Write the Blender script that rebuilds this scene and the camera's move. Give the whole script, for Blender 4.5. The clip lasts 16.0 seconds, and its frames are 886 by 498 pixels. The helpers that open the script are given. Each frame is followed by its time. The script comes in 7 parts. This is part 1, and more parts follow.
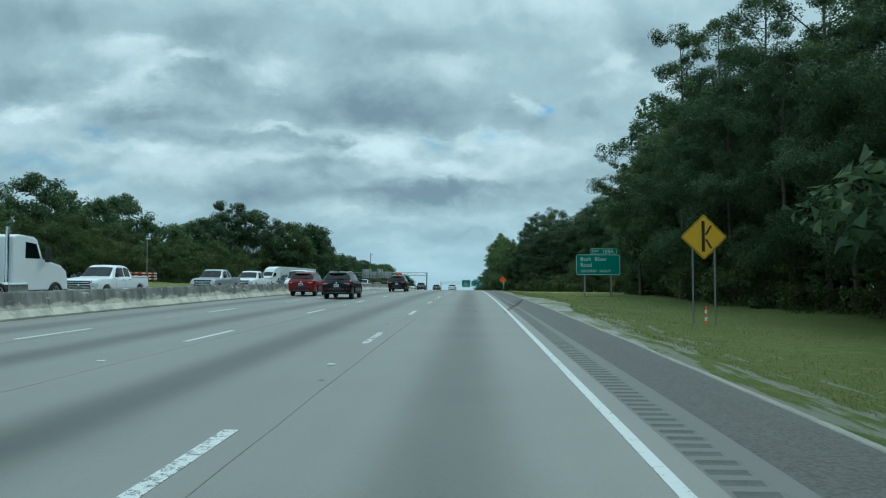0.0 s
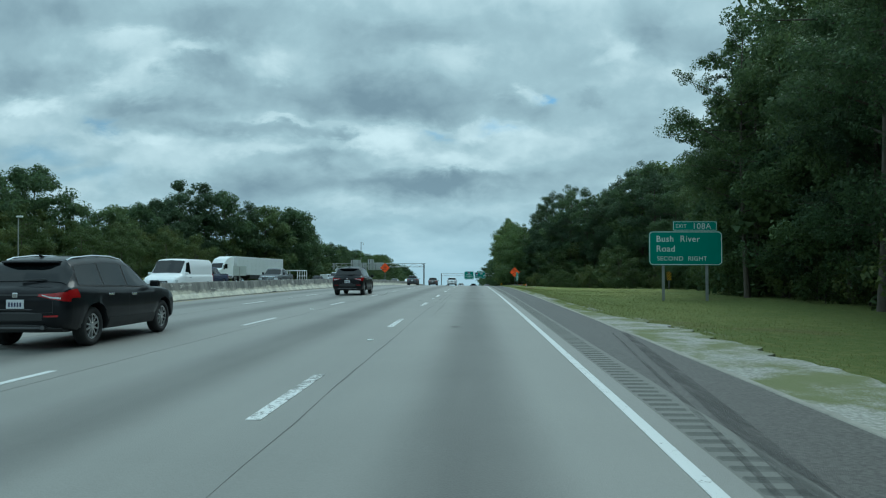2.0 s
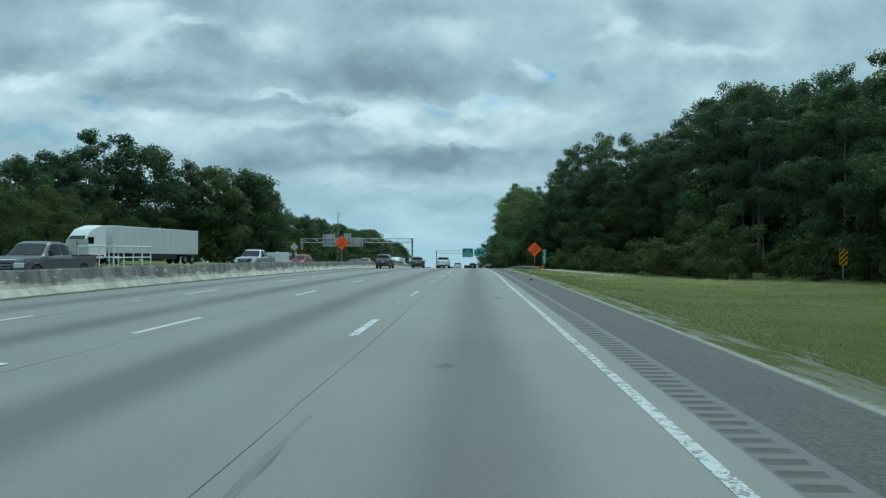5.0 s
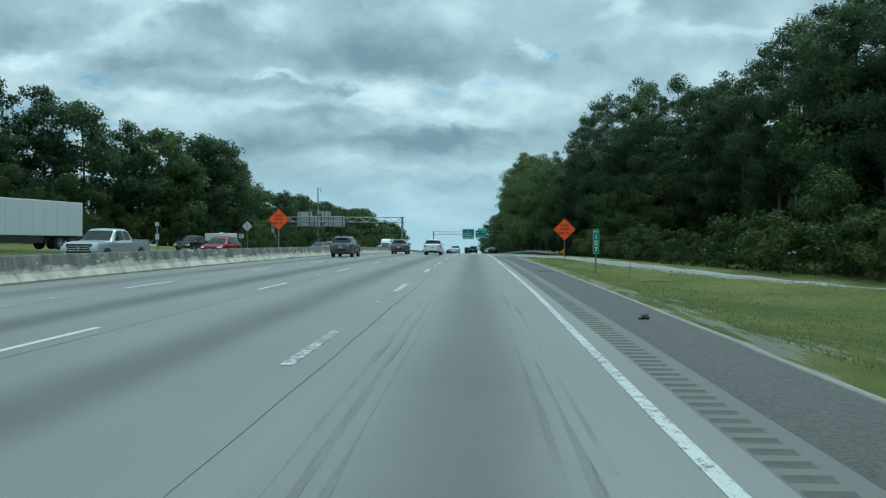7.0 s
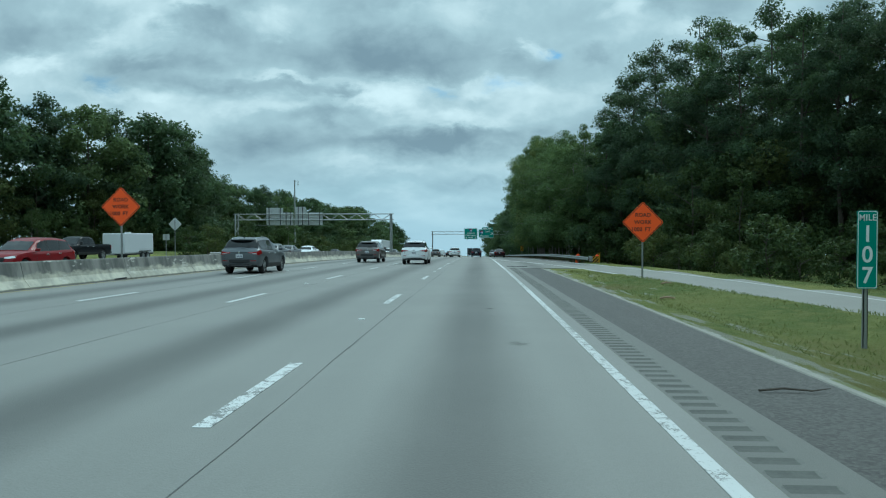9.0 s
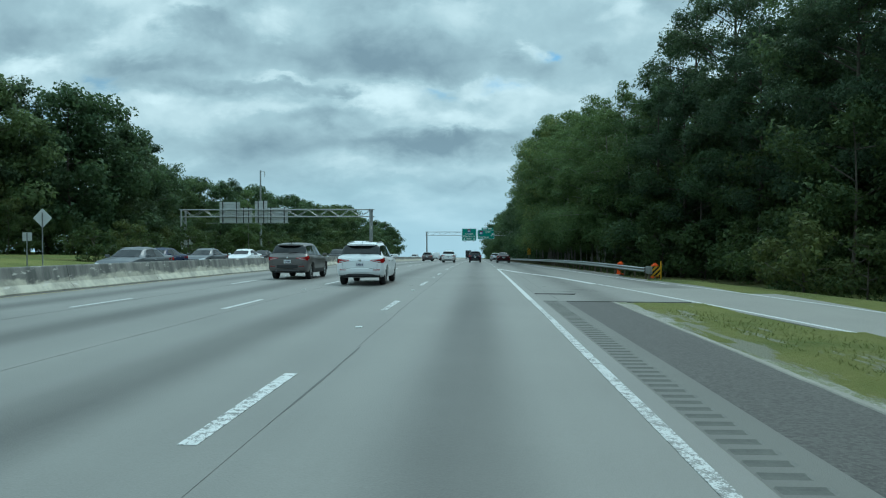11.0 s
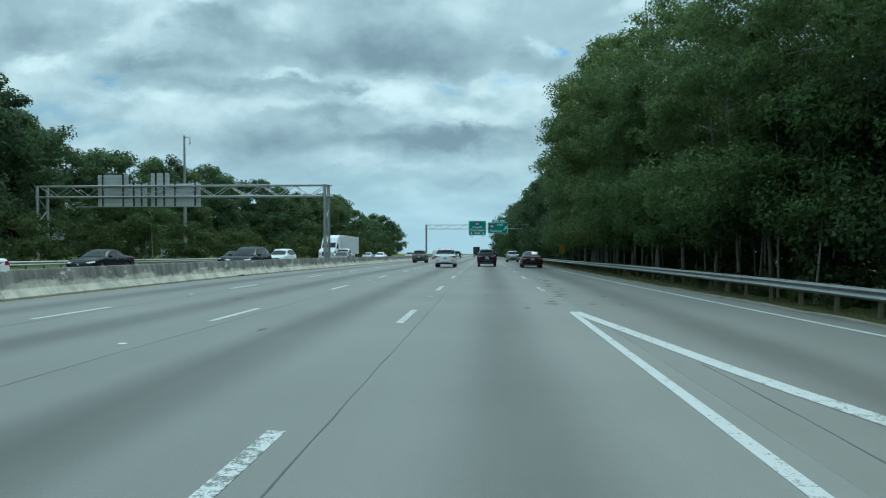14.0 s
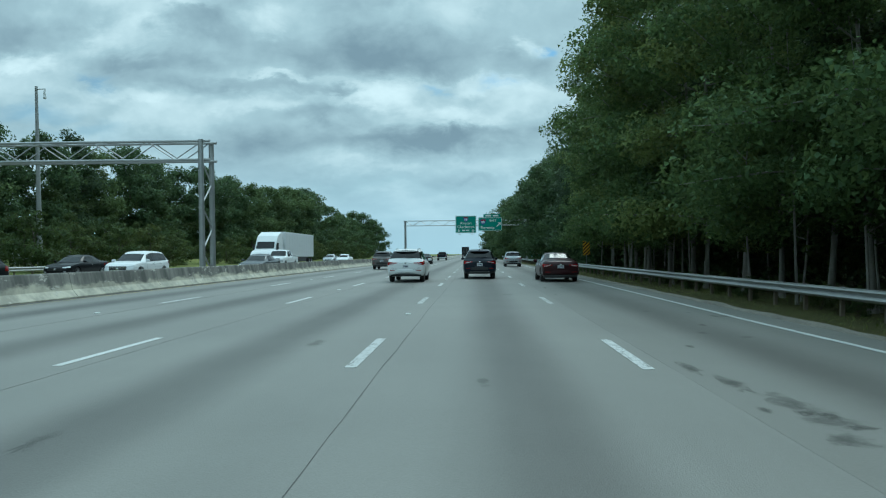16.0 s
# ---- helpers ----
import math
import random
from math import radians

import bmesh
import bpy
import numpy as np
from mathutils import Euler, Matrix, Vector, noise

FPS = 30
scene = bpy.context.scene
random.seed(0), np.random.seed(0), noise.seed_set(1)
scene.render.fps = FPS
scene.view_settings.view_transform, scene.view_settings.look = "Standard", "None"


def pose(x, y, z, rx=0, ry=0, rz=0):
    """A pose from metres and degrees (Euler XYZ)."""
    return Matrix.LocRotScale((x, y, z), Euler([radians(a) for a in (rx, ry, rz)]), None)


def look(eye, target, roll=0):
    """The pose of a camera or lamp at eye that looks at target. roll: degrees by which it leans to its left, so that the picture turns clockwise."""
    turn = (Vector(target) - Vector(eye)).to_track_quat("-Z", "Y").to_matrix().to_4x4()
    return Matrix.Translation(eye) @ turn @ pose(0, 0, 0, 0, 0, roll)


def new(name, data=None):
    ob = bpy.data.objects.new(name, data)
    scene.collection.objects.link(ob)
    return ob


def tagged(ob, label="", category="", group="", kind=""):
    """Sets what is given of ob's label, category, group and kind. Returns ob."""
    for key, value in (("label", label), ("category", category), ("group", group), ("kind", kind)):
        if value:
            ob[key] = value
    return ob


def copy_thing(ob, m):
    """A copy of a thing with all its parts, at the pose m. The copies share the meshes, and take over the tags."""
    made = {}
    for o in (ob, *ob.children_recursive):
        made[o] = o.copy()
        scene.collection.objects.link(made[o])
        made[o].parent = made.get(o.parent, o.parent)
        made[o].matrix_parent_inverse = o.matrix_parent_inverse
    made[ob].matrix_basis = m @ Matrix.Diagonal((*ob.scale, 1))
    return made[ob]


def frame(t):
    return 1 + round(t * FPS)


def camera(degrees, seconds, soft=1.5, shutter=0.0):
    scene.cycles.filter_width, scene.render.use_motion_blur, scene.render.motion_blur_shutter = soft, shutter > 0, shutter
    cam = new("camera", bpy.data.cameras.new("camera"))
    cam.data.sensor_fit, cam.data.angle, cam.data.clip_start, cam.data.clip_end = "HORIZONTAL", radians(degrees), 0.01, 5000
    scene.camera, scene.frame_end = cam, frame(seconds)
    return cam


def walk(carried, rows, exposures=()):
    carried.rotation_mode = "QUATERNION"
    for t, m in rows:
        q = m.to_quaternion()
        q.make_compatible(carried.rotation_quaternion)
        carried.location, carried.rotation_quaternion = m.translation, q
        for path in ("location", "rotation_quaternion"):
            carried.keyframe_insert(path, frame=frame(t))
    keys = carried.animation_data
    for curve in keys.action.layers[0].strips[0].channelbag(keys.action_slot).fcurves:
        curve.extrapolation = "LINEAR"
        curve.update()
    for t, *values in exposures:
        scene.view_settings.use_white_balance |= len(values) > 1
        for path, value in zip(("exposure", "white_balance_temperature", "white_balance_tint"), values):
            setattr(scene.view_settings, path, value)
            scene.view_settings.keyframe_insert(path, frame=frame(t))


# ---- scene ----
cam = camera(64.7, 16.0, soft=1.15)
PATH = [
    (0, (0.000, 0.000, 1.480), (-0.808, 19.958, 2.491), 0.30),
    (0.5, (-0.022, 7.779, 1.597), (-0.855, 27.739, 2.564), 0.14),
    (1, (-0.055, 15.359, 1.702), (-0.907, 35.320, 2.615), 0.14),
    (1.5, (-0.096, 22.597, 1.793), (-0.974, 42.560, 2.630), 0.19),
    (2, (-0.112, 29.559, 1.879), (-1.005, 49.525, 2.636), 0.08),
    (2.5, (-0.155, 36.275, 1.952), (-1.054, 56.243, 2.630), -0.01),
    (3, (-0.196, 42.885, 2.011), (-1.084, 62.856, 2.605), -0.11),
    (3.5, (-0.214, 49.491, 2.055), (-1.090, 69.465, 2.546), -0.12),
    (4, (-0.222, 55.917, 2.079), (-1.092, 75.895, 2.452), -0.05),
    (6.5, (-0.140, 86.858, 2.128), (-1.027, 106.836, 1.796), 0.15),
    (7, (-0.116, 93.707, 2.131), (-1.021, 113.682, 1.685), 0.17),
    (7.5, (-0.035, 99.835, 2.115), (-0.991, 119.805, 1.600), 0.19),
    (8, (-0.061, 105.947, 2.080), (-1.045, 125.916, 1.552), 0.11),
    (8.5, (-0.044, 111.944, 2.039), (-1.058, 131.911, 1.535), 0.09),
    (9, (-0.054, 117.817, 2.006), (-1.061, 137.787, 1.566), -0.08),
    (11.5, (-0.082, 145.451, 1.700), (-1.059, 165.423, 1.306), 0.00),
    (12, (-0.164, 151.270, 1.607), (-1.204, 171.238, 1.194), 0.01),
    (12.5, (-0.261, 157.109, 1.508), (-1.364, 177.073, 1.058), 0.04),
    (13, (-0.342, 162.936, 1.402), (-1.508, 182.895, 0.903), 0.06),
    (13.5, (-0.461, 169.005, 1.284), (-1.673, 188.962, 0.751), -0.06),
    (14, (-0.561, 174.952, 1.160), (-1.766, 194.909, 0.658), -0.10),
    (14.5, (-0.635, 181.210, 1.022), (-1.814, 201.169, 0.538), -0.14),
    (15, (-0.747, 187.659, 0.875), (-1.849, 207.622, 0.394), -0.27),
    (15.5, (-0.734, 194.496, 0.690), (-1.733, 214.466, 0.240), -0.25),
    (16, (-0.669, 201.541, 0.484), (-1.576, 221.514, -0.008), -0.45),
]
walk(cam, [(t, look(eye, target, roll)) for t, eye, target, roll in PATH],
     exposures=[(0.0, 0.13, 5640, -7.5), (4.0, 0.13, 5640, -7.5), (7.5, 0.22, 5640, -7.5), (16.0, 0.25, 5640, -7.5)])

# ---------- world, sun ----------
world = bpy.data.worlds.new("overcast_sky")
scene.world = world
world.use_nodes = True


class Nodes:
    """Small helper to wire node trees."""

    def __init__(self, tree):
        self.tree = tree
        tree.nodes.clear()

    def add(self, kind, ins=None, operation="", data_type="", blend_type="", interpolation_type=""):
        n = self.tree.nodes.new(kind)
        if operation:
            n.operation = operation
        if data_type:
            n.data_type = data_type
        if blend_type:
            n.blend_type = blend_type
        if interpolation_type:
            n.interpolation_type = interpolation_type
        for k, v in (ins or {}).items():
            self.put(n.inputs[k], v)
        return n

    def put(self, socket, v):
        if isinstance(v, bpy.types.NodeSocket):
            self.tree.links.new(v, socket)
        elif isinstance(v, bpy.types.Node):
            self.tree.links.new(v.outputs[0], socket)
        else:
            socket.default_value = v

    def math(self, op, a, b=0.0, c=0.0, clamp=False):
        n = self.add("ShaderNodeMath", {0: a, 1: b, 2: c}, operation=op)
        n.use_clamp = clamp
        return n.outputs[0]

    def noise(self, vec, scale, detail=4.0, rough=0.55, dist=0.0):
        n = self.add("ShaderNodeTexNoise", {"Scale": scale, "Detail": detail, "Roughness": rough, "Distortion": dist})
        if vec is not None:
            self.put(n.inputs["Vector"], vec)
        return n

    def mix(self, fac, a, b, blend="MIX"):
        n = self.add("ShaderNodeMix", data_type="RGBA", blend_type=blend)
        self.put(n.inputs[0], fac)
        self.put(n.inputs[6], a)
        self.put(n.inputs[7], b)
        return n.outputs[2]

    def range(self, v, a, b, c=0.0, d=1.0):
        n = self.add("ShaderNodeMapRange", {0: v, 1: a, 2: b, 3: c, 4: d}, interpolation_type="SMOOTHSTEP")
        return n.outputs[0]


def sky_nodes():
    g = Nodes(world.node_tree)
    tc = g.add("ShaderNodeTexCoord").outputs["Generated"]
    sep = g.add("ShaderNodeSeparateXYZ", {0: tc})
    dx, dy, dz = sep.outputs[0], sep.outputs[1], sep.outputs[2]
    deep = g.math("ADD", g.math("ABSOLUTE", dy), 0.12)
    a = g.math("DIVIDE", dx, deep)
    b = g.math("DIVIDE", dz, deep)
    # flat cloud layer seen in perspective
    low = g.math("ADD", g.math("MAXIMUM", dz, 0.0), 0.10)
    u = g.math("DIVIDE", dx, low)
    w = g.math("DIVIDE", dy, low)
    layer = g.add("ShaderNodeCombineXYZ", {0: u, 1: w, 2: 0.0})
    flat = g.add("ShaderNodeCombineXYZ", {0: a, 1: g.math("MULTIPLY", b, 1.7), 2: 0.0})
    def shifted(vec, scale, amount, detail):
        """The vector pushed about by a noise of its own."""
        n = g.noise(vec, scale, detail, 0.6).outputs["Color"]
        off = g.add("ShaderNodeVectorMath", {0: n, 1: (0.5, 0.5, 0.5)}, operation="SUBTRACT")
        off = g.add("ShaderNodeVectorMath", {0: off, 3: amount}, operation="SCALE")
        return g.add("ShaderNodeVectorMath", {0: vec, 1: off}, operation="ADD")

    bent = shifted(shifted(flat, 5.0, 0.11, 2.0), 20.0, 0.085, 5.0)
    bs = g.add("ShaderNodeSeparateXYZ", {0: bent})
    ba, bb = bs.outputs[0], bs.outputs[1]
    # heaped puffs of the layer, lit on their upper rims
    rise = g.math("MULTIPLY", g.math("LOGARITHM", g.math("ADD", g.math("MAXIMUM", b, 0.0), 0.14), 2.718), 0.46)
    heap = g.add("ShaderNodeCombineXYZ", {0: a, 1: rise, 2: 4.7})
    curled = shifted(heap, 22.0, 0.020, 3.0)
    above = g.add("ShaderNodeVectorMath", {0: curled, 1: (0.010, 0.050, 0.0)}, operation="ADD")
    puff = g.range(g.noise(curled, 4.6, 6.0, 0.50).outputs[0], 0.34, 0.66)
    rim = g.math("SUBTRACT", puff, g.range(g.noise(above, 4.6, 6.0, 0.50).outputs[0], 0.34, 0.66))
    tuft = g.noise(curled, 13.0, 5.0, 0.5).outputs[0]
    lift = g.add("ShaderNodeVectorMath", {0: curled, 1: (0.004, 0.018, 0.0)}, operation="ADD")
    rim2 = g.math("SUBTRACT", tuft, g.noise(lift, 13.0, 5.0, 0.5).outputs[0])
    big = g.noise(layer, 0.55, 5.0, 0.55, 0.25).outputs[0]
    streak = puff
    tone = g.math("ADD", g.math("MULTIPLY", g.math("SUBTRACT", puff, 0.5), PUFF), g.math("MULTIPLY", rim, RIM))
    tone = g.math("ADD", tone, g.math("MULTIPLY", g.math("SUBTRACT", big, 0.5), 0.35))
    tone = g.math("ADD", tone, g.math("ADD", g.math("MULTIPLY", g.math("SUBTRACT", tuft, 0.5), 0.28), g.math("MULTIPLY", rim2, 0.55)))
    mass = None
    for ca, cb, ra, rb, amount in DARK_CLOUDS + BRIGHT_CLOUDS:
        ex = g.math("DIVIDE", g.math("SUBTRACT", ba, ca), ra)
        ey = g.math("DIVIDE", g.math("SUBTRACT", bb, cb * 1.7), rb * 1.7)
        r2 = g.math("ADD", g.math("MULTIPLY", ex, ex), g.math("MULTIPLY", ey, ey))
        swell = g.math("POWER", 2.718, g.math("MULTIPLY", g.math("POWER", r2, 1.25), -0.8))
        mass = g.math("MULTIPLY_ADD", swell, amount * (1.25 if amount < 0 else 1.2), 0.0 if mass is None else mass)
    # the masses level off, the puffs stay on top
    mass = g.math("DIVIDE", mass, g.math("ADD", g.math("MULTIPLY", g.math("ABSOLUTE", mass), 0.55), 1.0))
    tone = g.math("ADD", tone, mass)
    ramp = g.add("ShaderNodeValToRGB", {0: g.math("ADD", g.math("MULTIPLY", tone, 0.62), 0.47)})
    cr = ramp.color_ramp
    cr.elements[0].position, cr.elements[0].color = 0.0, (*SKY_DARK, 1)
    cr.elements[1].position, cr.elements[1].color = 1.0, (*SKY_BRIGHT, 1)
    e = cr.elements.new(0.5)
    e.color = (*SKY_MID, 1)
    # blue gaps between the clouds
    gap = None
    for ca, cb, ra, rb, amount in GAPS:
        ex = g.math("DIVIDE", g.math("SUBTRACT", ba, ca), ra)
        ey = g.math("DIVIDE", g.math("SUBTRACT", bb, cb * 1.7), rb * 1.7)
        r2 = g.math("ADD", g.math("MULTIPLY", ex, ex), g.math("MULTIPLY", ey, ey))
        one = g.math("MULTIPLY", g.math("POWER", 2.718, g.math("MULTIPLY", r2, -1.0)), amount)
        gap = one if gap is None else g.math("MAXIMUM", gap, one)
    gap = g.math("MULTIPLY", gap, g.range(streak, 0.25, 0.6, 0.75, 1.0), clamp=True)
    nishita = g.add("ShaderNodeTexSky")
    nishita.sky_type, nishita.sun_disc = "NISHITA", False
    nishita.sun_elevation, nishita.sun_rotation = radians(SUN_EL), radians(SUN_ROT)
    nishita.air_density, nishita.dust_density = 1.0, 1.5
    blue = g.add("ShaderNodeMix", {0: 1.0, 6: nishita, 7: (0.044, 0.066, 0.078, 1)}, data_type="RGBA", blend_type="MULTIPLY").outputs[2]
    deck = g.mix(gap, ramp.outputs[0], blue)
    # thin haze towards the horizon
    haze = g.range(b, -0.03, 0.13, 0.8, 0.0)
    deck = g.mix(haze, deck, (*SKY_HAZE, 1))
    # an overcast sky brightens towards the zenith
    power = g.math("MULTIPLY", g.range(dz, 0.30, 0.95, 1.0, 2.1), SKY_POWER)
    back = g.add("ShaderNodeBackground", {"Color": deck, "Strength": power})
    g.add("ShaderNodeOutputWorld", {0: back})


SUN_EL, SUN_ROT = 52.0, 25.0
PUFF, RIM = 0.36, 0.42
SKY_DARK, SKY_MID, SKY_BRIGHT, SKY_HAZE = (0.205, 0.268, 0.318), (0.392, 0.484, 0.525), (0.72, 0.79, 0.812), (0.40, 0.54, 0.62)
SKY_POWER = 1.0
# cloud masses: heading and height as tangents, half sizes, lift
DARK_CLOUDS = [
    (-0.305, 0.335, 0.110, 0.025, -0.50), (-0.106, 0.305, 0.073, 0.026, -0.60), (-0.503, 0.348, 0.066, 0.022, -0.28), (-0.566, 0.256, 0.080, 0.018, -0.30),
    (-0.366, 0.272, 0.044, 0.016, -0.35), (-0.201, 0.243, 0.073, 0.018, -0.30), (-0.084, 0.222, 0.124, 0.022, -0.65), (-0.391, 0.217, 0.095, 0.012, -0.30),
    (-0.281, 0.183, 0.073, 0.010, -0.50), (-0.177, 0.177, 0.028, 0.007, -0.75), (-0.193, 0.146, 0.055, 0.011, -0.45), (-0.068, 0.115, 0.109, 0.013, -0.70),
    (-0.003, 0.068, 0.043, 0.007, -0.30), (0.090, 0.271, 0.079, 0.026, -0.30), (0.141, 0.228, 0.021, 0.007, -0.35), (0.032, 0.326, 0.072, 0.025, -0.25),
    (-0.353, 0.114, 0.095, 0.015, -0.30), (0.261, 0.305, 0.077, 0.022, -0.35), (0.212, 0.183, 0.049, 0.016, -0.25),
]
BRIGHT_CLOUDS = [
    (-0.436, 0.261, 0.035, 0.024, 0.75), (-0.370, 0.293, 0.037, 0.009, 0.50), (-0.447, 0.314, 0.051, 0.013, 0.40), (-0.573, 0.219, 0.043, 0.013, 0.60),
    (-0.105, 0.175, 0.062, 0.018, 0.60), (-0.025, 0.139, 0.043, 0.016, 0.80), (0.018, 0.184, 0.043, 0.009, 0.50), (0.090, 0.166, 0.064, 0.025, 0.35),
    (0.056, 0.229, 0.014, 0.010, 0.60), (-0.245, 0.197, 0.044, 0.005, 0.35), (0.183, 0.284, 0.032, 0.020, 0.45), (-0.267, 0.272, 0.026, 0.018, 0.40),
    (-0.288, 0.155, 0.044, 0.007, 0.30), (-0.018, 0.279, 0.040, 0.015, 0.25), (-0.126, 0.083, 0.058, 0.007, 0.30), (-0.427, 0.174, 0.073, 0.008, 0.30),
    (0.301, 0.254, 0.055, 0.014, 0.60), (-0.104, 0.053, 0.044, 0.007, 0.20),
]
GAPS = [
    (0.078, 0.227, 0.014, 0.006, 0.95), (-0.460, 0.189, 0.023, 0.009, 0.65), (-0.564, 0.154, 0.040, 0.011, 0.45), (-0.047, 0.180, 0.015, 0.005, 0.50),
    (0.034, 0.187, 0.012, 0.006, 0.45), (-0.155, 0.060, 0.080, 0.012, 0.20), (-0.520, 0.124, 0.058, 0.010, 0.30),
]
sky_nodes()

sun = new("sun", bpy.data.lights.new("sun", "SUN"))
sun.data.energy, sun.data.angle, sun.data.color = 0.9, radians(25), (1.0, 0.96, 0.9)
sun.matrix_world = look((math.sin(radians(SUN_ROT)) * 60, math.cos(radians(SUN_ROT)) * 60, 77), (0, 0, 0))


# ---------- materials ----------
def material(name, build):
    m = bpy.data.materials.new(name)
    m.use_nodes = True
    g = Nodes(m.node_tree)
    out = g.add("ShaderNodeOutputMaterial")
    shader = g.add("ShaderNodeBsdfPrincipled")
    build(g, shader)
    if not out.inputs[0].is_linked:
        g.tree.links.new(shader.outputs[0], out.inputs[0])
    return m


def here(g):
    return g.add("ShaderNodeNewGeometry").outputs["Position"]


def bump(g, shader, height, strength=0.3, distance=0.02):
    g.put(shader.inputs["Normal"], g.add("ShaderNodeBump", {"Height": height, "Strength": strength, "Distance": distance}))


def surface(name, colour, rough=0.6, metal=0.0, vary=0.25, scale=3.0, grain=40.0, relief=0.15, coat=0.0, rand=0.0):
    """A plain surface with stains at two scales and fine relief."""
    def build(g, s):
        pos = g.add("ShaderNodeTexCoord").outputs["Object"]
        big = g.noise(pos, scale, 4.0, 0.6).outputs[0]
        small = g.noise(pos, grain, 3.0, 0.6).outputs[0]
        v = g.math("ADD", g.math("MULTIPLY", g.math("SUBTRACT", big, 0.5), vary * 1.6), g.math("MULTIPLY", g.math("SUBTRACT", small, 0.5), vary))
        if rand:
            r = g.add("ShaderNodeObjectInfo").outputs["Random"]
            v = g.math("ADD", v, g.math("MULTIPLY", g.math("SUBTRACT", r, 0.5), rand))
        c = g.mix(1.0, (*colour, 1), g.add("ShaderNodeCombineColor", {0: g.math("ADD", v, 1.0), 1: g.math("ADD", v, 1.0), 2: g.math("ADD", v, 1.0)}), "MULTIPLY")
        g.put(s.inputs["Base Color"], c)
        g.put(s.inputs["Roughness"], g.math("ADD", g.math("MULTIPLY", g.math("SUBTRACT", big, 0.5), 0.25), rough, clamp=True))
        s.inputs["Metallic"].default_value = metal
        s.inputs["Coat Weight"].default_value = coat
        if relief:
            bump(g, s, small, relief, 0.01)
    return material(name, build)


def road_build(base, patch, wheel, lanes=True, coarse=0.0):
    def build(g, s):
        pos = here(g)
        p = g.add("ShaderNodeSeparateXYZ", {0: pos})
        long = g.add("ShaderNodeVectorMath", {0: pos, 1: (1.0, 0.05, 1.0)}, operation="MULTIPLY")
        strips = g.noise(long, 1.1, 5.0, 0.6).outputs[0]
        blotch = g.noise(pos, 0.25, 5.0, 0.6).outputs[0]
        grit = g.noise(pos, 55.0, 3.0, 0.7).outputs[0]
        stone = g.add("ShaderNodeTexVoronoi", {"Vector": pos, "Scale": 70.0}).outputs["Distance"]
        v = g.math("ADD", g.math("MULTIPLY", g.math("SUBTRACT", strips, 0.5), 0.42), g.math("MULTIPLY", g.math("SUBTRACT", blotch, 0.5), 0.35))
        v = g.math("ADD", v, g.math("MULTIPLY", g.math("SUBTRACT", grit, 0.5), patch))
        if lanes:
            # oil drip band in the middle of every lane
            inlane = g.math("FRACT", g.math("DIVIDE", g.math("ADD", p.outputs[0], 2.22 + 36.6), 3.68))
            mid = g.math("ABSOLUTE", g.math("SUBTRACT", inlane, 0.5))
            band = g.range(mid, 0.02, 0.26, 1.0, 0.0)
            band = g.math("MULTIPLY", band, g.range(g.noise(long, 0.6, 3.0).outputs[0], 0.2, 0.75, 0.6, 1.0))
            v = g.math("SUBTRACT", v, g.math("MULTIPLY", band, wheel))
        if coarse:
            chips = g.add("ShaderNodeTexVoronoi", {"Vector": pos, "Scale": 34.0}).outputs["Color"]
            chip = g.add("ShaderNodeSeparateColor", {0: chips}).outputs[0]
            v = g.math("ADD", v, g.math("MULTIPLY", g.math("SUBTRACT", chip, 0.5), coarse))
        f = g.math("ADD", v, 1.0)
        c = g.mix(1.0, (*base, 1), g.add("ShaderNodeCombineColor", {0: f, 1: f, 2: f}), "MULTIPLY")
        g.put(s.inputs["Base Color"], c)
        g.put(s.inputs["Roughness"], g.math("ADD", g.math("MULTIPLY", strips, 0.2), 0.52))
        s.inputs["Specular IOR Level"].default_value = 0.5
        bump(g, s, g.math("ADD", grit, stone), 0.35, 0.006)
    return build


MAT = {}
MAT["road"] = material("worn_concrete_road", road_build((0.214, 0.211, 0.194), 0.35, 0.56))
MAT["exit"] = material("warm_exit_lane_concrete", road_build((0.194, 0.191, 0.174), 0.35, 0.48))
MAT["ramp"] = material("pale_ramp_concrete", road_build((0.225, 0.223, 0.200), 0.35, 0.0, False))
MAT["shoulder"] = material("dark_asphalt_shoulder", road_build((0.047, 0.046, 0.042), 1.0, 0.0, False, 1.1))
MAT["strip"] = material("grey_shoulder_strip", road_build((0.125, 0.125, 0.112), 0.4, 0.0, False))
MAT["groove"] = surface("dirty_groove", (0.104, 0.104, 0.094), 0.9, vary=0.5, scale=6)
MAT["lip_pale"] = surface("pale_asphalt_lip", (0.27, 0.26, 0.225), 0.9, vary=0.5, scale=1.5, grain=20, relief=0.5)
MAT["lip"] = surface("weathered_asphalt_lip", (0.20, 0.185, 0.155), 0.9, vary=0.6, scale=2.0, grain=20, relief=0.5)
MAT["tar"] = surface("tar_seam", (0.115, 0.115, 0.112), 0.75, vary=0.5, scale=9)
MAT["skid"] = surface("faint_rubber_skid", (0.150, 0.150, 0.143), 0.8, vary=0.5, scale=5)


